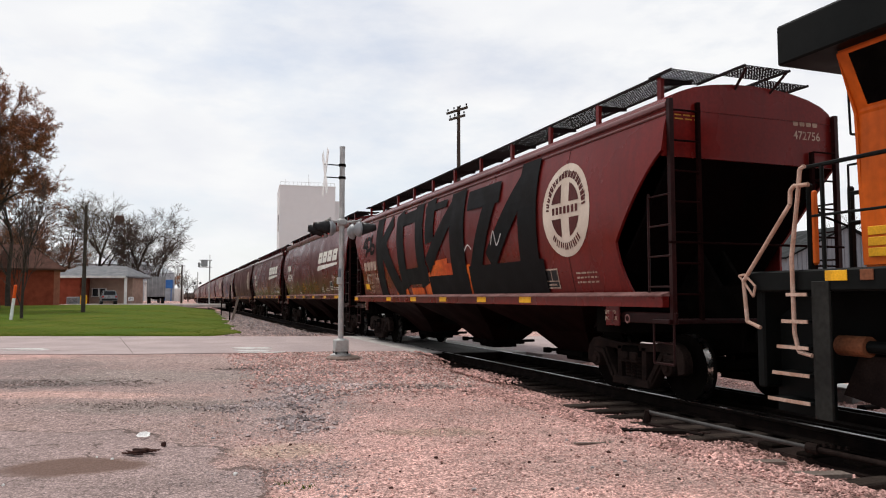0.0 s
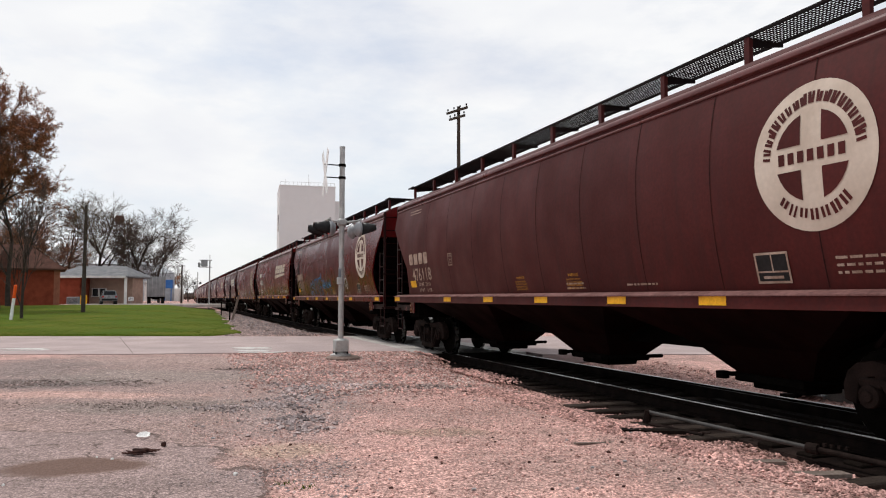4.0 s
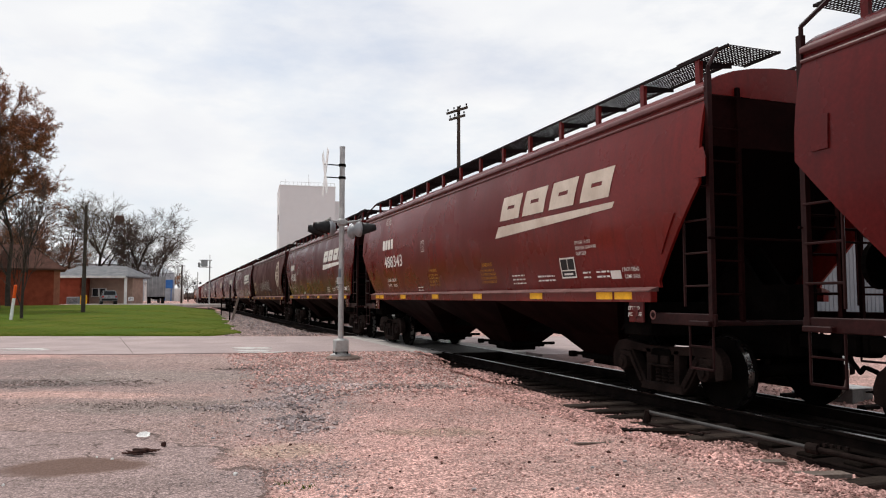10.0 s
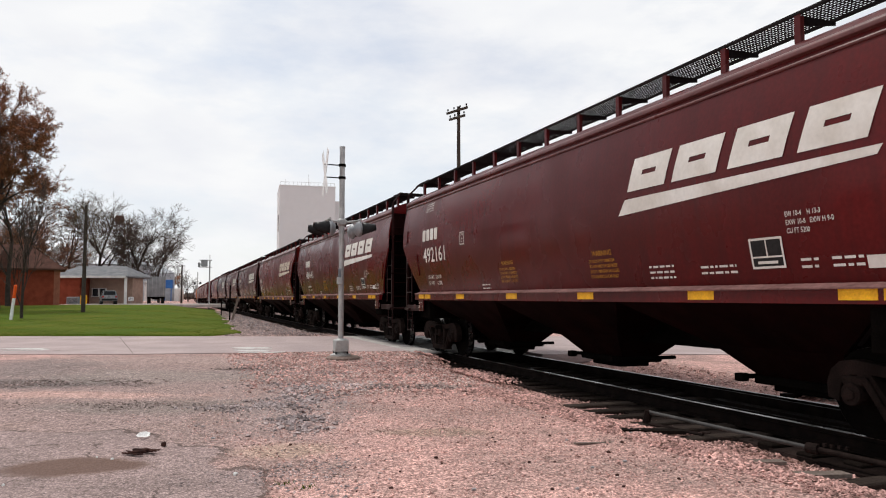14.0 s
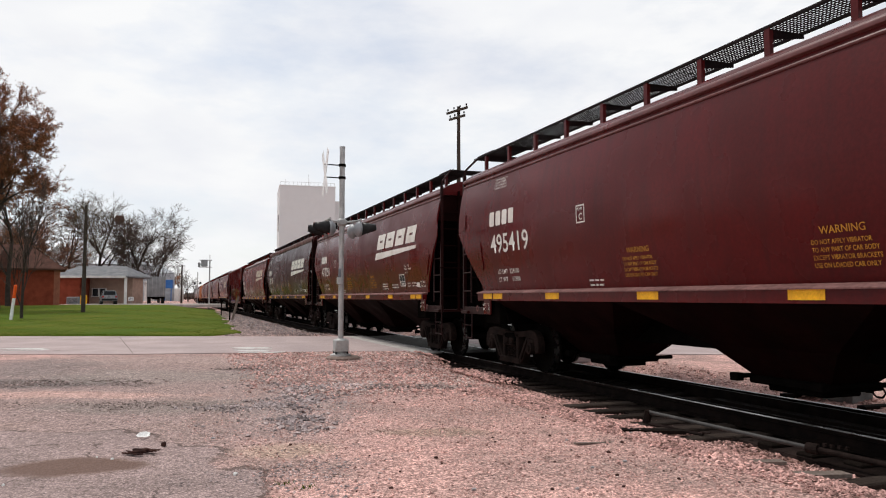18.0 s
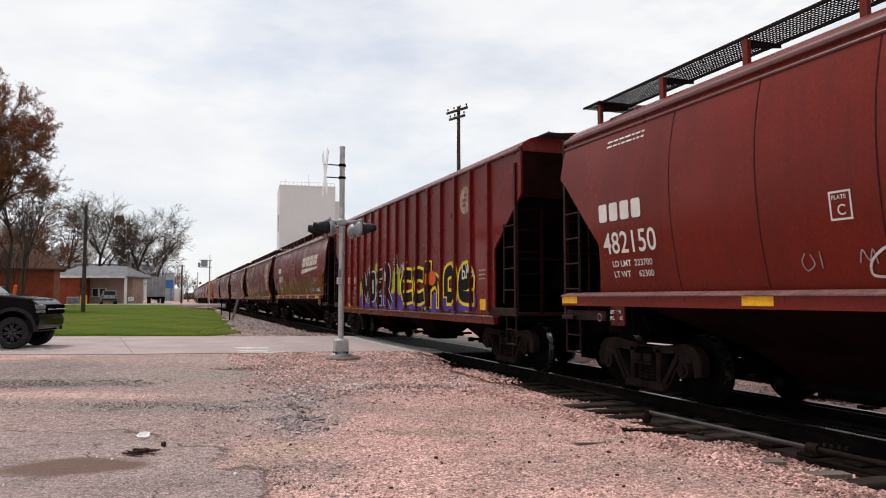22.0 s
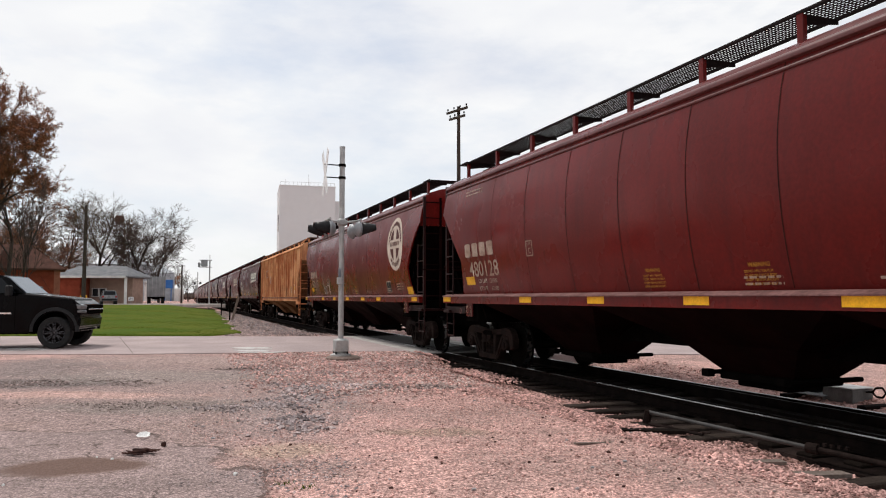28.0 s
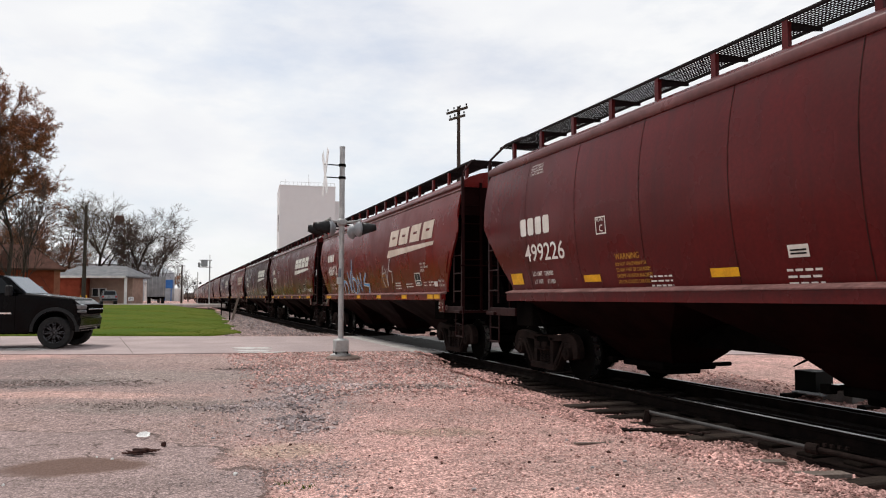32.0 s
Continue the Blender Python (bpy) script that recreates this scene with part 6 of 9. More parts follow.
mark("graffiti", stroke_bm([[(0, 0.2), (0.02, 0.9)], [(0.1, 0.25), (0.1, 1.1)], [(0.22, 0.1), (0.2, 1.0)]], 0.07), prof, 7.1, 2.4, M_GBLACK, car, "black paint drips", 0.012)
car = TRAIN[10]
SCRIPT = [[(-3.06, 2.34), (-2.98, 2.05), (-2.72, 1.88), (-2.52, 1.90), (-2.40, 2.12), (-2.56, 2.28), (-2.42, 2.40), (-2.28, 2.34)], [(-2.15, 2.30), (-2.22, 2.05), (-2.02, 2.00), (-1.92, 2.32), (-1.88, 2.02)],
          [(-1.75, 2.45), (-1.70, 2.15), (-1.50, 2.25)], [(-1.35, 2.62), (-1.48, 2.10), (-1.62, 1.88)], [(-1.30, 2.16), (-1.10, 2.22), (-1.20, 2.06), (-1.05, 2.02)], [(-0.86, 2.62), (-0.92, 2.00)],
          ]
SCRIPT_END = [
          [(-0.62, 2.35), (-0.90, 2.22), (-0.60, 1.98), (-0.40, 1.96), (-0.28, 2.12)], [(-0.36, 2.18), (-0.34, 2.36)], [(-0.22, 2.14), (-0.18, 2.40), (-0.06, 2.42), (0.00, 2.14)],
          [(0.02, 2.55), (0.16, 2.22), (0.32, 2.50), (0.14, 1.92)], [(0.34, 2.18), (0.30, 1.98), (0.46, 2.00), (0.44, 2.18), (0.34, 2.18)], [(0.56, 2.56), (0.58, 2.05), (0.74, 2.02)],
          [(0.70, 2.30), (0.96, 2.24)], [(0.82, 2.50), (0.86, 1.96), (0.70, 1.88)], [(0.98, 2.48), (1.00, 2.10), (1.12, 2.05), (1.22, 2.38)], [(1.28, 2.15), (1.50, 2.22), (1.48, 2.40), (1.34, 2.34), (1.28, 2.02), (2.12, 1.90), (1.86, 2.14), (2.06, 2.28)],
          [(1.84, 2.54), (1.88, 2.26)]]
mark("graffiti", stroke_bm([swash(p) for p in SCRIPT + SCRIPT_END], 0.045), prof, 0.0, 0.0, M_GWHITE, car, "long white spray-painted script tag", 0.012)
mark("graffiti", stroke_bm(scrawl(0.5, 0.5, 1, 5, 1.3), 0.07), prof, 5.5, 1.72, M_GGREY, car, "faded grey spray letter", 0.012)
mark("graffiti", stroke_bm(scrawl(0.42, 0.16, 4, 14), 0.007), prof, -2.2, 1.78, M_GBLUE, car, "small blue spray tag", 0.012)
mark("graffiti", stroke_bm(scrawl(1.2, 0.35, 4, 15), 0.03), prof, -6.3, 1.75, M_GGREY, car, "small grey spray tag", 0.012)
car = TRAIN[17]
SPIKES = [[(1.48, 1.68), (1.03, 1.77), (0.62, 1.69), (0.29, 1.44)], [(0.70, 1.77), (0.51, 1.93), (0.24, 1.94), (0.03, 1.79), (-0.11, 1.52)], [(0.24, 1.94), (0.12, 2.07), (-0.06, 1.65)],
          [(0.12, 2.12), (-0.06, 1.95), (-0.24, 1.96), (-0.46, 2.07), (-0.59, 1.91), (-0.68, 1.64)], [(-0.42, 2.20), (-0.51, 2.04), (-0.84, 2.00), (-0.95, 2.01)],
          [(-0.95, 2.08), (-0.88, 1.64), (-1.00, 1.55), (-1.15, 1.52), (-1.07, 1.80), (-0.98, 2.08)], [(-0.92, 2.01), (-1.07, 1.94), (-1.20, 2.00), (-1.18, 1.50)]]
LOOPS = [[(-1.20, 1.95), (-1.35, 2.04), (-1.59, 2.04), (-1.87, 1.95), (-2.21, 1.65)], [(-1.60, 1.50), (-1.82, 1.66), (-1.80, 1.82), (-1.69, 1.86), (-1.60, 1.77), (-1.70, 1.50)],
         [(-0.27, 1.50), (-0.27, 1.67), (-0.48, 1.71), (-0.65, 1.63), (-0.68, 1.50)], [(-2.43, 1.50), (-2.55, 1.68), (-2.73, 1.85), (-2.92, 1.87), (-3.09, 1.77), (-3.14, 1.66), (-3.06, 1.60), (-2.57, 1.59)],
         [(-3.06, 1.72), (-3.09, 1.85), (-3.14, 1.75), (-3.20, 1.85), (-3.24, 1.73)], [(-3.68, 1.86), (-3.67, 1.70)], [(-3.80, 1.84), (-3.76, 1.74), (-3.86, 1.68), (-3.91, 1.77), (-3.86, 1.85)]]
mark("graffiti", stroke_bm([swash(p) for p in SPIKES + LOOPS[:4]], 0.026), prof, 0.0, 0.0, M_GWHITE, car, "white outline spray letters", 0.012)
mark("graffiti", stroke_bm([swash(p) for p in LOOPS[4:]], 0.014), prof, 0.0, 0.0, M_GGREY, car, "faint chalk figures", 0.012)
mark("graffiti", stroke_bm(scrawl(0.75, 0.16, 6, 35), 0.020), prof, 0.36, 1.49, M_GWHITE, car, "white spray scribble", 0.013)
mark("graffiti", stroke_bm(scrawl(1.35, 0.09, 8, 36), 0.022), lambda z: 1.53, 0.42, 1.29, M_GWHITE, car, "white spray letters on the sill", 0.016)
mark("graffiti", stroke_bm(scrawl(1.2, 0.09, 6, 33), 0.03), prof, 5.6, 1.27, M_GWHITE, car, "white tag on the sill", 0.030)
car = TRAIN[20]
mark("graffiti", stroke_bm(scrawl(2.9, 0.55, 6, 41, 1.5), 0.026), prof, -0.25, 1.52, M_GGREY, car, "grey outline spray letters", 0.012)
mark("graffiti", stroke_bm(scrawl(0.9, 0.55, 3, 42), 0.035), prof, 5.6, 1.6, M_GWHITE, car, "white spray tag", 0.012)
car = TRAIN[21]
mark("graffiti", stroke_bm(scrawl(3.4, 0.9, 6, 44, 1.3), 0.05), prof, 2.6, 1.5, M_GGREY, car, "grey spray tag", 0.012)
car = TRAIN[23]
mark("graffiti", stroke_bm(scrawl(1.3, 0.50, 4, 45), 0.04), prof, 4.6, 1.6, M_GWHITE, car, "white spray tag", 0.012)
car = TRAIN[16]
mark("graffiti", stroke_bm(scrawl(1.3, 0.45, 4, 46), 0.03), prof, 3.0, 1.55, M_GGREY, car, "faint spray tag", 0.012)
mark("graffiti", stroke_bm(scrawl(0.5, 0.7, 2, 47), 0.03), prof, 4.9, 1.6, M_GGREY, car, "faint spray tag", 0.012)
for i in (6, 22):
    mark("graffiti", stroke_bm(scrawl(0.5, 0.35, 3, 50 + i), 0.03), prof, -3.6, 1.62, M_GBLUE if i == 6 else M_GGREY, TRAIN[i], "small spray tag", 0.012)
car = TRAIN[26]
mark("graffiti_fill", stroke_bm(scrawl(4.2, 0.85, 6, 61, 1.2), 0.12), prof, 4.6, 1.5, M_GWHITE, car, "white and blue bubble spray letters", 0.011)
mark("graffiti", stroke_bm(scrawl(4.2, 0.85, 6, 61, 1.2), 0.05), prof, 4.6, 1.5, M_GBLUE, car, "blue spray outline", 0.014)
mark("graffiti", stroke_bm(scrawl(1.0, 0.6, 3, 62), 0.04), prof, -1.5, 1.75, M_GWHITE, car, "white spray tag", 0.012)

# the ribbed car's large coloured piece: ground colours, black letters with white outlines
car, prof = TRAIN[18], flat
random.seed(77)


def blobs(rows):
    bm = B()
    for k, (x, y, rx, ry) in enumerate(rows):
        bm.faces.new([bm.verts.new((x + rx * math.cos(a) * random.uniform(0.7, 1.15), y + ry * math.sin(a) * random.uniform(0.7, 1.15), 0.00025 * k)) for a in np.linspace(0, 2 * math.pi, 12)[:-1]])
    return bm


def piece_letters(x0, seed):
    rng = random.Random(seed)
    out = []
    for j in range(4):
        x, w = x0 + j * 1.02, 0.62
        out.append([(x, 0.15), (x + 0.05, 1.15), (x + w * 0.5, 0.45 + rng.uniform(0, 0.4)), (x + w, 1.15), (x + w + 0.08, 0.15)] if j % 2 == 0 else
                   [(x + w, 1.05), (x + 0.05, 0.95), (x, 0.25), (x + w, 0.2), (x + w * 0.95, 0.6), (x + 0.1, 0.6)])
    return out


def on_ribs(name, make, y0, z0, material, label, lift):
    """The paint lies on the sheets and, in strips, on the faces of the ribs."""
    mark(name, make(), prof, y0, z0, material, car, label, lift)
    for j in range(16):
        yr = 0.11 + BODY_Y - 6.94 + 13.88 * j / 15
        bm = make()
        for off, sgn in ((-0.048, -1), (0.048, 1)):
            geom = list(bm.verts) + list(bm.edges) + list(bm.faces)
            if geom:
                bmesh.ops.bisect_plane(bm, geom=geom, plane_co=(y0 - yr + off, 0, 0), plane_no=(sgn, 0, 0), clear_outer=True)
        if len(bm.faces):
            mark(name, bm, prof, y0, z0, material, car, label, lift + 0.0675)
        else:
            bm.free()


random.seed(78)
GREEN = [(random.choice((1.5, 3.0, 5.3, 5.7)) + random.gauss(0, 0.18), random.uniform(0.1, 0.95), random.uniform(0.25, 0.45), random.uniform(0.2, 0.4)) for _ in range(22)]
PURP = [(1.4 + 0.45 * k, random.uniform(0.16, 0.24), 0.36, 0.26) for k in range(22)]
YELL = [(1.5 + 0.3 * k, random.uniform(0.3, 0.8), 0.15, 0.14) for k in range(3)]


def seeded(fn, k):
    def make():
        random.seed(k)
        return fn()
    return make


on_ribs("graffiti_ground", seeded(lambda: blobs(GREEN), 1), 5.2, 1.18, M_GGREEN, "lime green spray ground", 0.006)
on_ribs("graffiti_ground", seeded(lambda: blobs(YELL), 2), 5.2, 1.18, M_GYELLOW, "yellow spray ground", 0.012)
on_ribs("graffiti_ground", seeded(lambda: blobs(PURP), 3), 5.2, 1.12, M_GPURPLE, "purple spray ground", 0.013)
FIRST = [[(1.55, 0.05), (1.62, 0.95), (1.95, 0.30), (2.25, 0.95), (2.32, 0.10)], [(2.62, 0.30), (2.60, 0.80), (2.95, 0.85), (2.98, 0.30), (2.70, 0.22)],
         [(3.80, 0.92), (3.35, 0.85), (3.40, 0.50), (3.72, 0.55), (3.38, 0.45), (3.30, 0.15), (3.75, 0.12)], [(4.20, 0.05), (4.30, 1.05), (4.62, 0.95), (4.55, 0.60), (4.32, 0.55), (4.85, 0.05)]]
SECOND = [[(6.55, 0.80), (6.15, 0.80), (5.95, 0.50), (6.15, 0.22), (6.60, 0.24)], [(7.30, 0.78), (6.98, 0.80), (6.80, 0.50), (7.00, 0.20), (7.35, 0.24)],
          [(7.70, 0.05), (7.72, 1.02)], [(7.75, 0.50), (8.05, 0.62), (8.25, 0.45), (8.28, 0.05)], [(8.65, 0.30), (8.68, 0.75), (9.05, 0.78), (9.08, 0.28), (8.75, 0.22)],
          [(9.40, 0.50), (9.85, 0.52), (9.70, 0.80), (9.42, 0.70), (9.40, 0.28), (9.90, 0.22)]]
SECOND = [[(5.95 + (x - 5.95) * 1.28, z) for x, z in ln_] for ln_ in SECOND]
for word, wide, thin, m_, lab in ((FIRST, 0.33, 0.24, M_GWHITE, "white letter outline"), (SECOND, 0.40, 0.25, M_GYELLOW, "yellow letter outline")):
    on_ribs("graffiti_outline", lambda: stroke_bm([swash(p, 4) for p in word], wide), 5.2, 1.20, m_, lab, 0.019)
    on_ribs("graffiti", lambda: stroke_bm([swash(p, 4) for p in word], thin), 5.2, 1.20, M_GBLACK, "black spray letters", 0.023)
on_ribs("graffiti_haze", seeded(lambda: blobs([(0.0, 0.0, 0.38, 0.16), (0.1, 0.12, 0.25, 0.1), (-0.2, 0.06, 0.2, 0.1)]), 5), -3.15, 1.85, M_GORANGE, "orange-red spray cloud", 0.026)
on_ribs("graffiti_tag", lambda: stroke_bm(scrawl(0.38, 0.42, 3, 71), 0.03), -0.0, 2.10, M_GWHITE, "white spray tag", 0.027)
on_ribs("graffiti_tag", lambda: stroke_bm(scrawl(0.55, 0.26, 3, 72), 0.035), -0.62, 2.10, M_GWHITE, "white spray tag", 0.027)
on_ribs("graffiti_tag", lambda: stroke_bm(scrawl(0.6, 0.30, 3, 73), 0.045), -5.22, 1.85, M_GWHITE, "white spray tag", 0.027)
mark("emblem", disc(0, 0.30), prof, -5.36, 3.52, M_OLDWHITE, car, "worn round cream emblem")
mark("emblem_ground", blobs([(0, 0, 0.15, 0.04), (0.04, 0.11, 0.12, 0.04), (-0.04, -0.11, 0.13, 0.04)]), prof, -5.36, 3.52, PAINT["rib"], car, "", 0.010)
for s, y, w in (("436", 5.97, 0.8), ("715", 5.04, 0.8)):
    mark("number", text_bm(s, 0.27, 0.80), prof, y, 1.50, M_OLDWHITE, car)
for y in (5.97, 5.02):
    mark("reporting_mark", serif_bars(0.25, 1.15, 2), prof, y, 1.88, M_OLDWHITE, car)
mark("load_stencil", text_bm("LD LMT       196900", 0.075), prof, 5.85, 1.36, M_OLDWHITE, car)
mark("load_stencil", text_bm("LT WT          64100", 0.075), prof, 5.85, 1.24, M_OLDWHITE, car)
for k, y in enumerate((5.85, 2.9, -2.6, -5.33)):
    mark("reflector", bars_bm([(0, 0, 0.45, 0.11)]), prof, y, 1.10, M_YELLOW, car, "", 0.012)
mark("patch", bars_bm([(0, 0, 0.46, 0.22)]), prof, -6.19, 1.16, M_YELLOW, car, "orange patch", 0.014)
mark("small_print", small_print(3, 0.5, 0.05, 9), prof, -6.13, 1.95, M_OLDWHITE, car)

# the rusty ribbed car: pale patches behind dark marks and figures
car = TRAIN[24]
for y, w in ((5.88, 0.36), (5.08, 0.38)):
    mark("patch", bars_bm([(0, 0, w + 0.12, 0.48)]), prof, y, 2.72, M_PATCH, car, "pale grey paint patch", 0.008)
    mark("reporting_mark", bars_bm([(0.05, 0.07, 0.15, 0.34), (0.26, 0.07, 0.15, 0.34)]), prof, y, 2.72, M_GBLACK, car, "", 0.012)
for s, y in (("83", 5.86), ("31", 5.04), ("60", 4.26)):
    mark("number", text_bm(s, 0.34, 0.8), prof, y, 2.20, M_GBLACK, car)
mark("patch", bars_bm([(0, 0, 0.50, 0.46)]), prof, 3.44, 2.29, M_PATCH, car, "pale grey paint patch", 0.008)
mark("plate_box", outline_box(0.36, 0.34, 0.018), prof, 3.37, 2.35, M_GBLACK, car, "", 0.012)
mark("plate_text", text_bm("PLATE", 0.06), prof, 3.31, 2.57, M_GBLACK, car, "", 0.012)
mark("plate_text", text_bm("B", 0.12), prof, 3.23, 2.41, M_GBLACK, car, "", 0.012)
mark("load_stencil", text_bm("LD LMT", 0.09), prof, 5.85, 1.80, M_GBLACK, car)
mark("load_stencil", text_bm("203800", 0.09), prof, 5.02, 1.80, M_GBLACK, car)
mark("load_stencil", text_bm("LT WT", 0.09), prof, 5.85, 1.64, M_GBLACK, car)
mark("load_stencil", text_bm("64200", 0.09), prof, 4.95, 1.64, M_GBLACK, car)
mark("graffiti", stroke_bm(scrawl(1.1, 0.55, 4, 81, 1.2), 0.035), prof, -1.0, 1.55, M_GBLACK, car, "black spray tag", 0.012)
mark("graffiti", stroke_bm(scrawl(0.85, 0.6, 5, 82, 1.2), 0.06), prof, -3.28, 1.5, M_GBLACK, car, "black spray tag", 0.012)
mark("patch", bars_bm([(0, 0, 0.48, 0.13)]), prof, -6.56, 1.97, M_WHITE, car, "white paper patch", 0.010)
mark("patch", bars_bm([(0, 0, 0.48, 0.16)]), prof, -6.56, 1.80, M_YELLOW, car, "yellow patch", 0.010)
mark("patch", bars_bm([(0, 0, 0.48, 0.17)]), prof, -6.56, 1.62, M_WHITE, car, "white paper patch", 0.010)
mark("patch", bars_bm([(0, 0, 0.46, 0.19)]), prof, 6.57, 1.58, M_WHITE, car, "white patch", 0.010)
mark("patch", bars_bm([(0, 0, 0.36, 0.20)]), prof, 7.12, 1.84, M_YELLOW, car, "yellow patch", 0.010)
mark("stencil_panel", bars_bm([(0, 0, 0.25, 0.16)]), prof, 7.02, 1.65, M_BLACK, car, "black stencil panel", 0.010)
mark("patch", bars_bm([(0, 0, 0.54, 0.12)]), prof, 4.07, 1.66, M_YELLOW, car, "yellow patch", 0.010)
mark("stencil_panel", bars_bm([(0, 0, 0.44, 0.31)]), prof, -5.13, 1.65, M_BLACK, car, "black stencil panel", 0.010)
mark("stencil_lines", outline_box(0.44, 0.31, 0.03), prof, -5.13, 1.65, M_WHITE, car, "", 0.013)


# ---- crossing signal ----
def crossing_signal(name, at, label, lean=0.0):
    sig = thing(name, label, "crossing signal", "crossing signals", at=at)
    sig.rotation_euler = (0, lean, 0)
    bm = B()
    lathe(bm, [(-0.10, 0.30), (0.02, 0.30), (0.04, 0.27)], (0, 0, 0), "z", 20)
    part("foundation", bm, M_OLDPAD, sig, "grey concrete footing")
    bm = B()
    lathe(bm, [(0.03, 0.24), (0.07, 0.24), (0.10, 0.15), (0.16, 0.12), (0.42, 0.115), (0.44, 0.08)], (0, 0, 0), "z", 16)
    box(bm, (0, -0.02, 0.27), (0.32, 0.30, 0.30), bevel=0.03)
    part("junction_base", bm, M_STEEL, sig, "cast aluminium base", smooth=True)
    for a in range(4):
        bm = B()
        x, y = 0.19 * math.cos(a * 1.571 + 0.78), 0.19 * math.sin(a * 1.571 + 0.78)
        tube(bm, (x, y, 0.04), (x, y, 0.15), 0.022, n=6)
        part("anchor_bolt", bm, M_UNDER, sig)
    bm = B()
    tube(bm, (0, 0, 0.42), (0, 0, 4.93), 0.064, n=16)
    part("mast", bm, M_STEEL, sig, smooth=True)
    bm = B()
    tube(bm, (0, 0, 4.93), (0, 0, 4.97), 0.070, n=16)
    part("cap", bm, M_STEEL, sig)
    # crossbuck: two long boards, face on to the street
    for k, a in enumerate((0.85, -0.85)):
        bm = B()
        box(bm, (-0.40 - 0.012 * k, 0, 4.33), (0.010, 0.20, 1.18), Matrix.Rotation(a * 0.62, 3, "X"))
        part("crossbuck_board", bm, M_WHITEP, sig, "white crossbuck board")
    for z in (4.52, 4.22):
        bm = B()
        tube(bm, (0.0, 0, z), (-0.42, 0, z), 0.014, n=6)
        tube(bm, (0, 0, z - 0.03), (0, 0, z + 0.03), 0.085, n=12)
        part("bracket", bm, M_UNDER, sig)
    # lamp arm
    bm = B()
    box(bm, (0, 0, 3.16), (0.20, 0.24, 0.17), bevel=0.04)
    for sx in (-1, 1):
        tube(bm, (0, 0, 3.16), (sx * 0.36, 0, 3.20), 0.028, n=8)
        tube(bm, (sx * 0.36, -0.42, 3.20), (sx * 0.36, 0.42, 3.20), 0.028, n=8)
    part("lamp_arm", bm, M_STEEL, sig, smooth=True)
    for sx in (-1, 1):
        for sy in (-1, 1):
            lamp = new("flasher_lamp")
            lamp.parent = sig
            lamp.location = (sx * 0.36, sy * 0.34, 2.98)
            lamp.scale = (0.86, 0.86, 0.86)
            if sx > 0:
                lamp.rotation_euler = (0, 0, math.pi)
            # local -x is the way the lamp faces
            bm = B()
            lathe(bm, [(-0.02, 0.20), (0.03, 0.215), (0.09, 0.19), (0.15, 0.12), (0.175, 0.02)], (0, 0, 0), "x", 20)
            tube(bm, (0.04, 0, 0.16), (0.0, 0, 0.27), 0.03, n=8)
            part("housing", bm, M_ALU, lamp, "silver lamp housing", smooth=True)
            bm = B()
            n = 18
            rings = []
            for h, r, cut in ((-0.02, 0.195, -0.9), (-0.26, 0.170, -0.55), (-0.42, 0.150, -0.15)):
                rings.append([bm.verts.new((h, r * math.cos(t), r * math.sin(t))) for t in np.linspace(cut, math.pi - cut, n)])
            for a, b in zip(rings, rings[1:]):
                for i in range(n - 1):
                    bm.faces.new((a[i], a[i + 1], b[i + 1], b[i]))
            ob = part("hood", bm, M_BLACK, lamp, "black lamp hood")
            ob.data.shade_smooth()
            ob.modifiers.new("shell", "SOLIDIFY").thickness = 0.006
            bm = B()
            lathe(bm, [(-0.05, 0.01), (-0.045, 0.08), (-0.025, 0.165)], (0, 0, 0), "x", 18)
            part("lens", bm, M_REDLENS, lamp, "red lens", smooth=True)
    for z, m_, s_ in ((1.97, M_SHED, (0.05, 0.10, 0.20)), (1.78, M_STEEL, (0.12, 0.14, 0.16))):
        bm = B()
        box(bm, (-0.05, -0.06, z), s_, bevel=0.01)
        part("tag_box", bm, m_, sig)
    return sig


mast_at = place(17.4, -2.39)
crossing_signal("crossing_signal", (mast_at.x, mast_at.y, 0.02), "grey steel crossing signal mast with lamps and crossbuck")
bm = B()
lathe(bm, [(-0.12, 0.40), (-0.02, 0.40), (0.02, 0.35)], (0, 0, 0), "z", 18)
pad = part("footing_pad", bm, M_OLDPAD)
pad.location = (mast_at.x + 0.06, mast_at.y, 0.035)
tagged(pad, "weathered concrete pad under the signal mast", "footing")


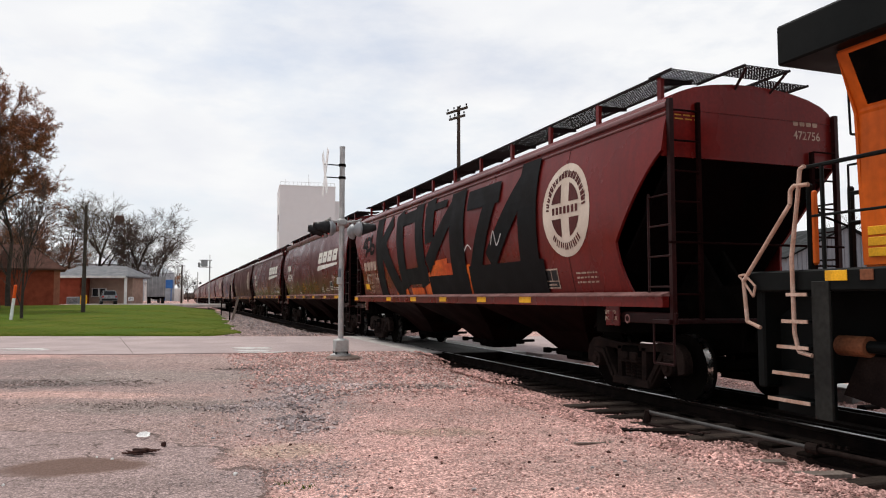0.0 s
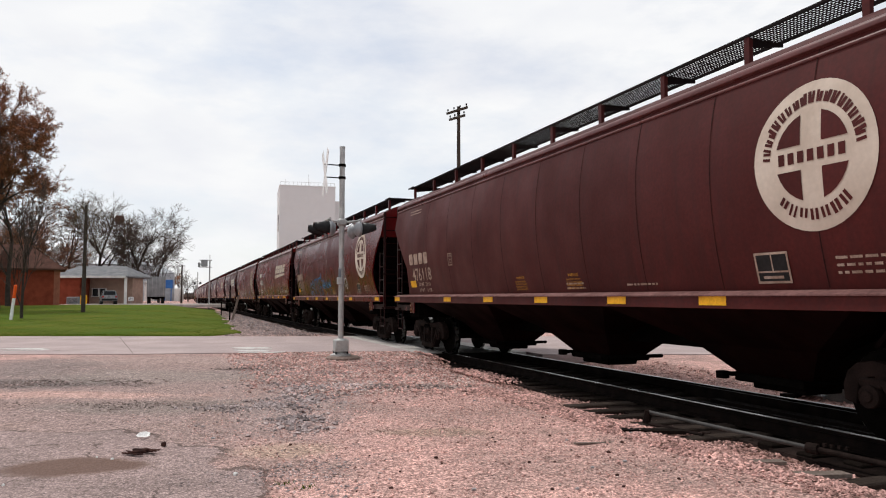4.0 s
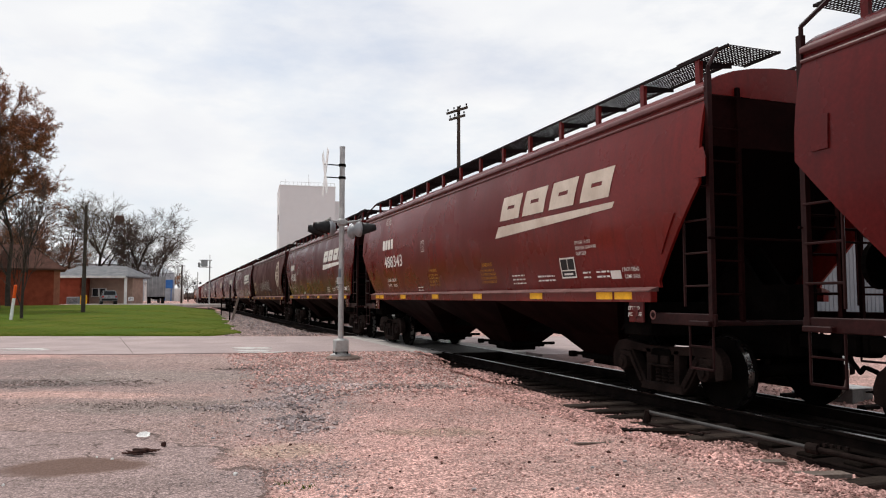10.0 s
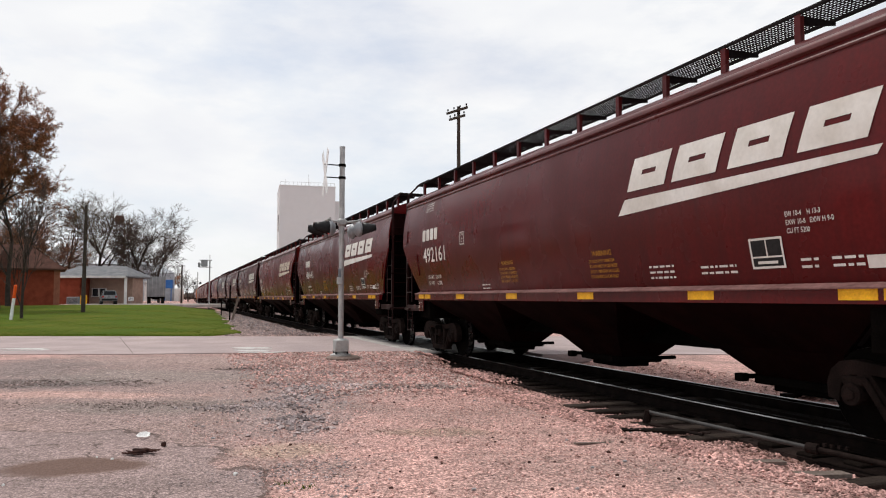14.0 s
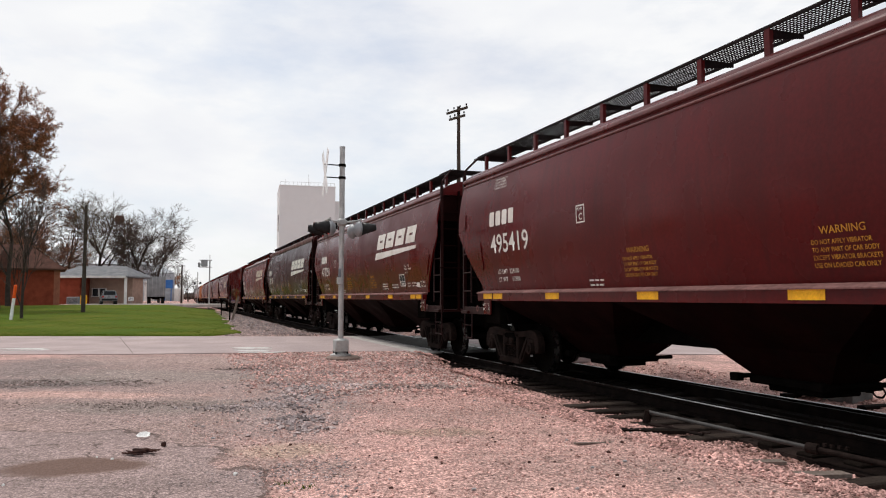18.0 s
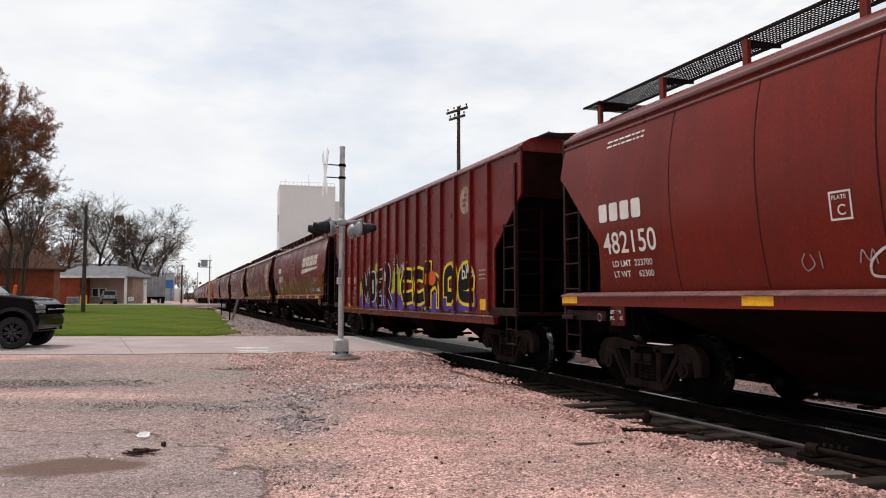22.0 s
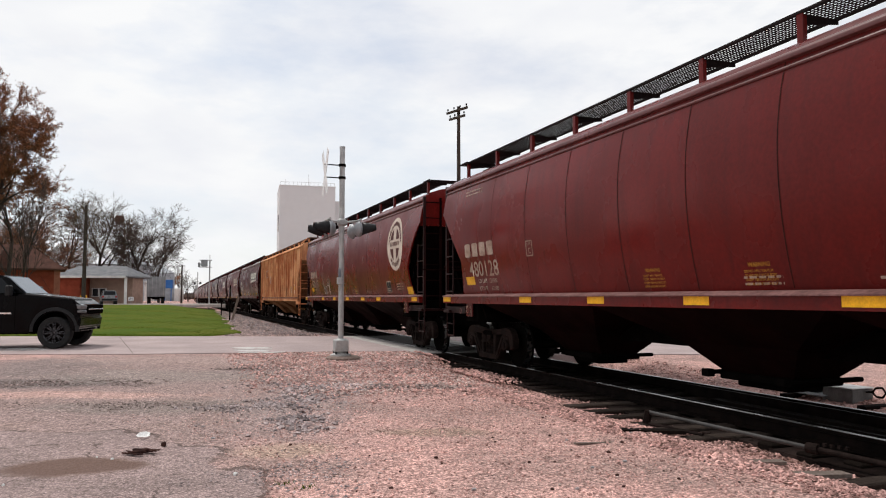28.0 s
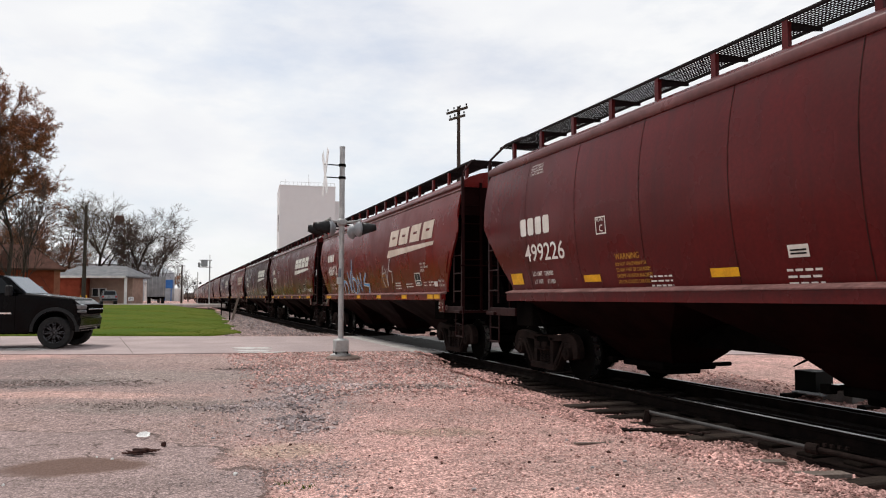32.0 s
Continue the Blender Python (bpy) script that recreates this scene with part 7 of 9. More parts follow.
def far_signal(px, depth, top, label, big):
    p = place(depth, (px - 784) / 1310 * depth)
    s = thing("far_crossing_signal", label, "crossing signal", "crossing signals", at=(p.x, p.y, float(ground_z(p.x, p.y)) - 0.05))
    bm = B()
    tube(bm, (0, 0, 0), (0, 0, top), 0.085, n=10)
    part("mast", bm, M_STEEL, s)
    if big:
        # cantilevered signal head with its cabinet and lamps
        for c, q in (((-0.65, 0, top - 0.35), (0.75, 0.5, 0.85)), ((-1.25, 0, top - 0.55), (0.30, 0.4, 0.55))):
            bm = B()
            box(bm, c, q, bevel=0.05)
            part("signal_head", bm, M_ALU, s, "grey signal head")
        bm = B()
        box(bm, (-0.5, 0, top + 0.02), (1.5, 0.10, 0.10))
        box(bm, (-0.5, 0, top - 0.85), (1.5, 0.10, 0.08))
        part("bracket", bm, M_STEEL, s)
        bm = B()
        tube(bm, (0.0, 0, top - 0.1), (0.0, 0, top + 0.7), 0.04, n=6)
        part("aerial", bm, M_STEEL, s)
    else:
        for sx in (-1, 1):
            bm = B()
            lathe(bm, [(-0.3, 0.16), (0.0, 0.24), (0.12, 0.16), (0.16, 0.02)], (sx * 0.55, 0, top - 2.2), "y", 12)
            part("flasher_lamp", bm, M_BLACK, s, smooth=True)
        bm = B()
        box(bm, (0, 0, top - 2.2), (1.1, 0.06, 0.06))
        part("lamp_arm", bm, M_STEEL, s)
    return s


far_signal(371, 92, 6.1, "far grey signal mast with a boxed head beside the track", True)
far_signal(350, 150, 6.6, "distant thin crossing signal mast by the track", False)

# ---- posts and small things along the lawn edge ----
def post(name, px, base_y, top_y, depth, r, material, label, lean=0.0, n=8):
    p = place(depth, (px - 784) / 1310 * depth)
    z0 = float(ground_z(p.x, p.y)) - 0.1
    z1 = 1.41 + (527 - top_y) / 1313 * depth
    bm = B()
    tube(bm, (0, 0, 0), (lean * (z1 - z0), 0, z1 - z0), r, n=n)
    ob = part(name, bm, material)
    ob.location = (p.x, p.y, z0)
    return tagged(ob, label, name.replace("_", " "))


post("metal_post", 408, 568, 505, 46, 0.045, M_UNDER, "dark steel fence post at the lawn edge")
post("metal_post", 393, 552, 528, 60, 0.045, M_UNDER, "short dark steel post beside the ballast")
p = place(46, (417 - 784) / 1310 * 46)
bm = B()
box(bm, (0, 0, 0.75), (0.14, 0.08, 1.70), Matrix.Rotation(0.25, 3, "Y"), bevel=0.01)
ob = part("leaning_plank", bm, M_BOARD)
ob.location = (p.x, p.y, float(ground_z(p.x, p.y)) - 0.08)
tagged(ob, "grey weathered plank leaning beside the ballast", "plank")
p = place(44, (22 - 784) / 1310 * 44)
mk = thing("pipeline_marker", "white marker post with an orange top on the lawn", "marker post", at=(p.x, p.y, float(ground_z(p.x, p.y)) - 0.05))
mk.rotation_euler = (0, 0.09, 0)
bm = B()
tube(bm, (0, 0, 0), (0, 0, 1.38), 0.09, n=12)
part("tube", bm, M_WHITEP, mk)
bm = B()
lathe(bm, [(1.38, 0.092), (2.12, 0.092), (2.18, 0.05), (2.19, 0.005)], (0, 0, 0), "z", 12)
part("cap", bm, M_ORANGEP, mk, "orange cap")


def utility_pole(px, top_y, depth, r, label, arms=0, arm_w=2.4, turn=0.0):
    p = place(depth, (px - 784) / 1310 * depth)
    z0 = float(ground_z(p.x, p.y)) - 0.2
    top = 1.41 + (527 - top_y) / 1313 * depth - z0
    u = thing("utility_pole", label, "utility pole", at=(p.x, p.y, z0), rz=turn)
    bm = B()
    tube(bm, (0, 0, 0), (0, 0, top), r * 1.25, r * 0.8, n=12)
    part("pole", bm, M_POLE, u, smooth=True)
    for k in range(arms):
        z = top - 0.25 - 0.42 * k
        w = arm_w * (1.0 if k == 0 else 0.75)
        bm = B()
        box(bm, (0, -r, z), (w, 0.11, 0.13), bevel=0.01)
        part("crossarm", bm, M_POLE, u)
        for j in range(4):
            bm = B()
            x = (j / 3 - 0.5) * w * 0.9
            tube(bm, (x, -r, z + 0.06), (x, -r, z + 0.17), 0.02, n=6)
            lathe(bm, [(0.15, 0.045), (0.20, 0.05), (0.25, 0.03), (0.26, 0.005)], (x, -r, z), "z", 8)
            part("insulator", bm, M_UNDER, u)
    return u


utility_pole(812, 184, 43, 0.12, "old wooden utility pole with two crossarms", 2, 1.9, turn=-72)
utility_pole(149, 362, 56, 0.13, "bare dark wooden pole on the lawn")
utility_pole(322, 469, 150, 0.16, "distant wooden utility pole with a street lamp", 1, 1.2)
utility_pole(218, 395, 160, 0.14, "distant wooden pole among the trees", 1, 2.0)

# ---- lawn ----
def lawn_sheet():
    aa = np.arange(27.35, 86, 0.5)
    ss = np.linspace(0, 1, 90)
    verts, faces = [], []
    for a in aa:
        # from the lawn's uneven track-side edge out to the far west
        x1 = float(lawn_edge(a)) - max(0.0, 29.5 - a) * 0.55
        for s in ss:
            x = x1 - 75 * s ** 1.8
            y = (a - FWD.x * x) / FWD.y
            bump = 0.006 * math.sin(1.3 * x + 0.7 * y) + 0.004 * math.sin(1.1 * y - x)
            z = float(ground_z(x, y)) + 0.05 + bump
            if s == 0 or a == aa[0]:
                z = float(ground_z(x, y)) - 0.03
            verts.append((x, y, z))
    w = len(ss)
    for i in range(len(aa) - 1):
        for j in range(w - 1):
            faces.append((i * w + j + 1, i * w + j, (i + 1) * w + j, (i + 1) * w + j + 1))
    ob = raw("lawn", verts, faces, M_LAWN)
    ob.data.shade_smooth()
    return tagged(ob, "mown green lawn behind the street", "lawn", kind="structure")


lawn_sheet()


def grass_blades(n, a0, a1, x0, x1, seed, hmin, hmax, name="grass"):
    rng = np.random.default_rng(seed)
    a = a0 + (a1 - a0) * rng.uniform(0, 1, n) ** 1.7
    edge = lawn_edge(a) - np.maximum(0, 29.5 - a) * 0.55
    x = edge - (edge - x0) * rng.uniform(0, 1, n)
    y = (a - FWD.x * x) / FWD.y
    h = rng.uniform(hmin, hmax, n)
    t = rng.uniform(0, math.pi, n)
    w = rng.uniform(0.008, 0.02, n)
    z = ground_z(x, y) + 0.03
    lx, ly = rng.normal(0, 0.03, n), rng.normal(0, 0.03, n)
    v = np.stack([np.stack([x - w * np.cos(t), y - w * np.sin(t), z], 1), np.stack([x + w * np.cos(t), y + w * np.sin(t), z], 1),
                  np.stack([x + lx, y + ly, z + h], 1)], 1).reshape(-1, 3)
    f = np.arange(3 * n).reshape(-1, 3)
    ob = raw(name, v, f.tolist(), M_GRASS)
    return tagged(ob, "short green grass blades on the lawn", "grass", kind="stuff")


grass_blades(150000, 27.5, 66, -30, 3, 9, 0.012, 0.045)

# weeds in the foreground gravel
random.seed(15)
for k, (px, py) in enumerate(((497, 873), (545, 852), (510, 845), (105, 628))):
    dpt = 1310 * 1.53 / (py - 527)
    p = place(dpt, (px - 784) / 1310 * dpt)
    bm = B()
    for j in range(26):
        a, l_ = random.uniform(0, 6.28), random.uniform(0.03, 0.075)
        q = Vector((random.gauss(0, 0.04), random.gauss(0, 0.03), 0))
        bm.faces.new([bm.verts.new(q + Vector((0.004, 0, 0))), bm.verts.new(q - Vector((0.004, 0, 0))), bm.verts.new(q + Vector((math.cos(a) * l_ * 0.6, math.sin(a) * l_ * 0.6, l_ * 0.7)))])
    ob = part("weed_tuft", bm, M_GRASS)
    ob.location = (p.x, p.y, float(ground_z(p.x, p.y)) - 0.005)
    tagged(ob, "small tuft of green weeds in the gravel", "weed")

# ---- litter, boards and the rod beside the track ----
def at_ground(px, py, dz=0.0):
    d = 1310 * (1.41 + 0.13) / (py - 527)
    for _ in range(5):
        p = place(d, (px - 784) / 1310 * d)
        d = 1313 * (1.41 - float(ground_z(p.x, p.y))) / (py - 527)
    p = place(d, (px - 784) / 1310 * d)
    p.z = float(ground_z(p.x, p.y)) + dz
    return p


random.seed(31)
bm = B()
n = 11
top = [bm.verts.new((0.070 * math.cos(a) * random.uniform(0.7, 1.2), 0.045 * math.sin(a) * random.uniform(0.7, 1.2), 0.012 + 0.028 * (math.sin(a) + 1) + random.uniform(0, 0.014))) for a in np.linspace(0, 6.28, n)[:-1]]
mid = bm.verts.new((0, 0, 0.030))
for i in range(len(top)):
    bm.faces.new((top[i], top[(i + 1) % len(top)], mid))
ob = part("paper_scrap", bm, M_LITTER)
ob.modifiers.new("shell", "SOLIDIFY").thickness = 0.004
ob.location = at_ground(263, 773)
tagged(ob, "crumpled white paper scrap on the dirt", "litter")
bm = B()
for k in range(16):
    box(bm, (random.gauss(0, 0.06), random.gauss(0, 0.05), 0.018 + random.uniform(0, 0.02)), (random.uniform(0.08, 0.17), random.uniform(0.02, 0.04), random.uniform(0.010, 0.022)),
        Euler((random.uniform(-0.4, 0.4), random.uniform(-0.25, 0.25), random.gauss(-0.3, 0.35))).to_matrix(), bevel=0.005)
ob = part("dark_debris", bm, M_DEBRIS)
ob.location = at_ground(263, 799)
tagged(ob, "dark charred rag or bark lying in the dirt", "debris")
bm = B()
box(bm, (0, 0, 0.02), (0.05, 0.05, 0.05), bevel=0.012)
ob = part("dark_clod", bm, M_DEBRIS)
ob.location = at_ground(297, 786)
tagged(ob, "small dark clod on the dirt", "debris")
for px, py, l_, w, rz, m_, lab in ((1048, 782, 0.46, 0.045, 14, M_BOARD, "grey splintered board on the gravel"), (1428, 838, 0.66, 0.15, 10, M_BOARD, "weathered plank end beside the ties"),
                                   (1338, 816, 0.46, 0.12, 8, M_BOARD, "weathered plank beside the ties"), (1150, 763, 0.72, 0.16, 2, M_TIE, "dark tie end beside the track"),
                                   (668, 880, 0.16, 0.025, 5, M_TIE, "short dark stick on the gravel"), (1480, 805, 0.7, 0.16, 6, M_TIE, "dark plank between the ties")):
    bm = B()
    box(bm, (0, 0, 0.004 + w * 0.1), (l_, w, 0.008 + w * 0.2), bevel=0.002)
    ob = part("board", bm, m_)
    ob.matrix_basis = Matrix.Translation(at_ground(px, py)) @ pose(0, 0, 0, 0, 1.5, -math.degrees(YAW) + rz)
    tagged(ob, lab, "board")
random.seed(8)
for k in range(40):
    px, py = random.uniform(300, 1250), random.uniform(690, 870)
    s = random.uniform(0.012, 0.026)
    bm = B()
    bmesh.ops.create_icosphere(bm, subdivisions=1, radius=s)
    for v in bm.verts:
        v.co *= random.uniform(0.7, 1.2)
        v.co.z *= 0.7
    ob = part("dark_stone", bm, M_DEBRIS if k % 3 else M_GREYSTONE)
    ob.location = at_ground(px, py, s * 0.3)
    tagged(ob, "single dark stone on the pink gravel", "stone", "dark stones")

for px, py, s in ((423, 836, 0.022), (208, 809, 0.016), (181, 806, 0.013), (20, 854, 0.014)):
    bm = B()
    bmesh.ops.create_icosphere(bm, subdivisions=1, radius=s)
    for v in bm.verts:
        v.co *= random.uniform(0.75, 1.2)
    ob = part("pale_stone", bm, M_LITTER)
    ob.location = at_ground(px, py, s * 0.3)
    tagged(ob, "single white pebble on the broken pavement", "stone", "pale stones")

M_RODSTEEL = surface("dull_dark_rod_steel", (0.065, 0.062, 0.06), (0.040, 0.037, 0.036), 4, 0.5, fine=0.15)
rod = thing("switch_rod", "long grey steel switch rod beside the near rail", "switch rod")
a, b, c, d = Vector((5.70, 8.02, -0.035)), Vector((5.97, 5.71, -0.075)), Vector((6.05, 4.9, -0.085)), Vector((6.55, -4.0, -0.08))
bm = B()
tube(bm, a, b, 0.024, n=10)
part("rod", bm, M_RODSTEEL, rod, smooth=True)
bm = B()
pipe(bm, [b, c, d], 0.030, n=10)
part("rod", bm, M_BOGIE, rod, smooth=True)
bm = B()
tube(bm, b + Vector((-0.01, 0.06, 0)), b + Vector((0.01, -0.06, 0)), 0.055, n=12)
for k in range(4):
    box(bm, b + Vector((0.02 + 0.018 * k, -0.12 - 0.07 * k, 0.055)), (0.03, 0.03, 0.03))
part("collar", bm, M_BOGIE, rod, "dark bolted collar")
bm = B()
pipe(bm, [(5.70, 8.12, -0.30), (5.70, 8.02, -0.01)], 0.05, n=8)
tube(bm, (5.65, 7.95, -0.17), (5.78, 7.1, -0.17), 0.02, n=8)
part("bracket", bm, M_BOGIE, rod)

sm = thing("switch_machine", "grey steel switch machine on long ties across the track", "switch machine", at=(9.98, 9.0, -0.22))
sm.scale = (0.70, 0.70, 0.72)
for nm, c, s, m_ in (("gear_case", (0, -0.22, 0.16), (0.62, 0.80, 0.30), M_CASE), ("motor_box", (0.05, 0.75, 0.34), (0.55, 0.62, 0.50), M_LOCODARK),
                     ("lid", (0, -0.22, 0.33), (0.66, 0.84, 0.03), M_STEEL), ("plate", (-0.2, 0.5, 0.11), (0.5, 0.9, 0.04), M_ALU),
                     ("base_timber", (0, -1.2, 0.02), (1.5, 0.22, 0.12), M_TIE), ("base_timber", (0, 0.9, 0.02), (1.5, 0.22, 0.12), M_TIE)):
    bm = B()
    box(bm, c, s, bevel=0.015)
    part(nm, bm, m_, sm)
for k in range(3):
    bm = B()
    pipe(bm, [(0.1 + 0.12 * math.sin(t) * (k + 1), 1.4 - 1.1 * t / 3.14, 0.62 + 0.25 * math.sin(t)) for t in np.linspace(0, 3.14, 9)], 0.012)
    part("cable", bm, M_UNDER, sm)
bm = B()
pipe(bm, [(0.1, -0.6, 0.25), (0.1, -0.78, 0.27), (0.1, -0.86, 0.36), (0.1, -1.02, 0.38), (0.1, -1.10, 0.28), (0.1, -1.02, 0.18), (0.1, -0.86, 0.18), (0.1, -0.78, 0.26)], 0.022)
part("hand_throw", bm, M_UNDER, sm)


# ---- buildings ----
def spot(px, depth, z=0.0):
    p = place(depth, (px - 784) / 1310 * depth)
    p.z = z
    return p


def height_at(py, depth):
    return 1.41 + (527 - py) / 1313 * depth


def slab(parent, name, p0, p1, z0, z1, thick, m_, label=""):
    """An upright wall between two points on the plan."""
    d = (p1 - p0)
    d.z = 0
    n = Vector((-d.y, d.x, 0)).normalized() * thick
    bm = B()
    prism(bm, [(p0.x, p0.y, 0), (p1.x, p1.y, 0), (p1.x + n.x, p1.y + n.y, 0), (p0.x + n.x, p0.y + n.y, 0)], (0, 0, z0), (0, 0, z1))
    return part(name, bm, m_, parent, label)


def gable_roof(parent, name, p0, p1, depth, z0, z1, over, m_, hip=0.0):
    """A pitched roof over the plan of a front p0-p1 and that depth; hip: how far the ridge stops short of both ends."""
    d = (p1 - p0)
    d.z = 0
    ln = d.length
    d.normalize()
    n = Vector((-d.y, d.x, 0))
    bm = B()
    base = [p0 - d * over - n * over, p1 + d * over - n * over, p1 + d * over + n * (depth + over), p0 - d * over + n * (depth + over)]
    r0, r1 = p0 + d * (hip - over) + n * depth / 2, p1 + d * (over - hip) + n * depth / 2
    v = [bm.verts.new((q.x, q.y, z0)) for q in base] + [bm.verts.new((r0.x, r0.y, z1)), bm.verts.new((r1.x, r1.y, z1))]
    w = [bm.verts.new((q.x, q.y, z0 - 0.18)) for q in base]
    for f in ((v[0], v[1], v[5], v[4]), (v[2], v[3], v[4], v[5]), (v[1], v[2], v[5]), (v[3], v[0], v[4]), tuple(w[::-1]),
              (w[0], w[1], v[1], v[0]), (w[1], w[2], v[2], v[1]), (w[2], w[3], v[3], v[2]), (w[3], w[0], v[0], v[3])):
        bm.faces.new(f)
    return part(name, bm, m_, parent)


def window_of(parent, p, d, n, z, w, h, pane_m=M_TINT):
    win = new("window")
    win.parent = parent
    a = math.atan2(d.y, d.x)
    win.matrix_basis = Matrix.Translation((p.x, p.y, z)) @ pose(0, 0, 0, 0, 0, math.degrees(a))
    bm = B()
    for c, s in (((0, -0.04, h / 2), (w + 0.16, 0.10, 0.08)), ((0, -0.04, -h / 2), (w + 0.2, 0.14, 0.08)), ((-w / 2, -0.04, 0), (0.08, 0.10, h)), ((w / 2, -0.04, 0), (0.08, 0.10, h))):
        box(bm, c, s)
    part("window_frame", bm, M_TRIM, win)
    bm = B()
    box(bm, (0, -0.01, 0), (w, 0.03, h))
    part("pane", bm, pane_m, win)


# brick house on the left, with hipped brown roof
GZ = 0.50
house = thing("brick_house", "red brick building with a brown shingle roof", "house")
D1 = 80
hp0, hp1 = spot(-130, D1 - 5.5), spot(106, D1)
hd = (hp1 - hp0).normalized()
hn = Vector((-hd.y, hd.x, 0))
zt = height_at(478, D1)
slab(house, "front_wall", hp0, hp1, GZ - 0.4, zt, 0.3, M_BRICK)
slab(house, "side_wall", hp1 + hn * 0.0, hp1 + hn * 4.6, GZ - 0.4, zt, 0.3, M_BRICK)
slab(house, "back_wall", hp1 + hn * 4.6, hp0 + hn * 4.6, GZ - 0.4, zt, 0.3, M_BRICK)
slab(house, "side_wall", hp0 + hn * 4.6, hp0, GZ - 0.4, zt, 0.3, M_BRICK)
# Paler strip at the corner: light on the side wall put into brick colour.
slab(house, "corner_pier", hp1 - hd * 0.55 - hn * 0.06, hp1 + hd * 0.04 - hn * 0.06, GZ - 0.4, zt, 0.35, M_LITBRICK, "brick corner coloured paler for the lit side")
gable_roof(house, "roof", hp0, hp1, 4.9, zt + 0.12, height_at(438, D1 + 5), 0.55, M_SHINGLE, hip=3.6)
bm = B()
q = hp1 - hd * 3.8 + hn * 2.2
box(bm, (q.x, q.y, zt + 1.0), (0.45, 0.45, 0.5), bevel=0.03)
tube(bm, (q.x, q.y, zt + 0.6), (q.x, q.y, zt + 1.5), 0.10)
part("roof_vent", bm, M_TRIM, house)
# gable of the beige neighbour at the very edge
nb = thing("beige_house", "pale beige gabled house wall beside the brick building", "house")
D0 = 76
q0, q1 = spot(-90, D0), spot(-16, D0)
slab(nb, "wall", q0, q1, GZ - 0.4, height_at(470, D0), 0.3, M_TRIM)
slab(nb, "side_wall", q1, q1 + hn * 2.2, GZ - 0.4, height_at(470, D0), 0.25, M_TRIM)
gable_roof(nb, "roof", q0, q1, 3.2, height_at(470, D0) + 0.1, height_at(440, D0), 0.3, M_SHINGLE, hip=0.0)

# long low building with the grey roof, car port and tan wall
low = thing("low_building", "low brick building with a grey roof and car port", "house")
D2 = 98
g0, g1, g2 = spot(100, D2), spot(144, D2), spot(224, D2)
ld = (g2 - g0).normalized()
lnn = Vector((-ld.y, ld.x, 0))
ez = height_at(492, D2)
slab(low, "brick_wall", g0, g1, GZ - 0.4, ez, 0.3, M_BRICK, "red brick wall")
c0, c1 = g1 + lnn * 2.4, g2 + lnn * 2.0
slab(low, "tan_wall", c0, c1, GZ - 0.4, ez, 0.3, M_TAN, "tan brick wall under the car port")
slab(low, "side_wall", g1, c0, GZ - 0.4, ez, 0.25, M_BRICK)
slab(low, "side_wall", c1, c1 + lnn * 3.5, GZ - 0.4, ez, 0.3, M_TAN)
slab(low, "back_wall", c1 + lnn * 3.5, g0 + lnn * 6, GZ - 0.4, ez, 0.3, M_TAN)
gable_roof(low, "roof", g0, g2, 6.5, ez + 0.25, height_at(471, D2 + 3), 0.6, M_GREYROOF, hip=2.0)
for nm, a_, b_, m_ in (("fascia", g0, g1, M_TRIM), ("fascia", g1, spot(226, D2), M_TRIM)):
    slab(low, nm, a_ - lnn * 0.66, b_ - lnn * 0.66, ez - 0.02, ez + 0.26, 0.05, m_, "gutter board")
bm = B()
q = spot(223, D2 - 0.3)
box(bm, (q.x, q.y, (GZ + ez) / 2), (0.34, 0.34, ez - GZ + 0.4), bevel=0.02)
part("porch_post", bm, M_TRIM, low, "white car port post")
for px in (171, 182):
    window_of(low, spot(px, D2 + 2.0), ld, lnn, GZ + 1.6, 1.0, 1.1)
ac = thing("air_conditioner", "grey air conditioner box beside the brick wall", "air conditioner", at=spot(132, D2 - 1.5, GZ), rz=-math.degrees(YAW))
bm = B()
box(bm, (0, 0, 0.5), (1.5, 0.8, 1.0), bevel=0.03)
part("case", bm, M_ALU, ac)
for k in range(6):
    bm = B()
    box(bm, (0, -0.41, 0.18 + 0.13 * k), (1.35, 0.03, 0.05))
    part("slat", bm, M_UNDER, ac)
for px in (145, 154):
    bm = B()
    lathe(bm, [(0, 0.10), (1.15, 0.10), (1.22, 0.06), (1.24, 0.005)], (0, 0, 0), "z", 12)
    ob = part("bollard", bm, M_YELLOW)
    ob.location = spot(px, D2 - 3, GZ - 0.03)
    tagged(ob, "yellow steel bollard before the brick wall", "bollard", "bollards")
sg = thing("small_sign", "small white notice board on a post", "sign", at=spot(233, D2 - 2, GZ), rz=-math.degrees(YAW))
bm = B()
box(bm, (0, 0, 0.75), (0.7, 0.04, 0.5), bevel=0.01)
part("panel", bm, M_WHITEP, sg)
bm = B()
for k in range(3):
    box(bm, (0, -0.025, 0.62 + 0.12 * k), (0.45, 0.01, 0.04))
part("print", bm, M_UNDER, sg)
bm = B()
tube(bm, (0, 0.03, -0.05), (0, 0.03, 0.9), 0.03)
part("post", bm, M_STEEL, sg)
# pale drive in front of the buildings
bm = B()
prism(bm, [spot(150, 88), spot(400, 88), spot(400, 100), spot(110, 100)], (0, 0, 0.25), (0, 0, 0.60))
tagged(part("drive", bm, M_CONC), "pale concrete drive behind the lawn", "drive", kind="structure")

# silver grain trailer and the bins behind
tr = thing("semi_trailer", "dull silver semi trailer parked beside the building", "trailer", at=spot(277, 108, 0.55), rz=1.2)
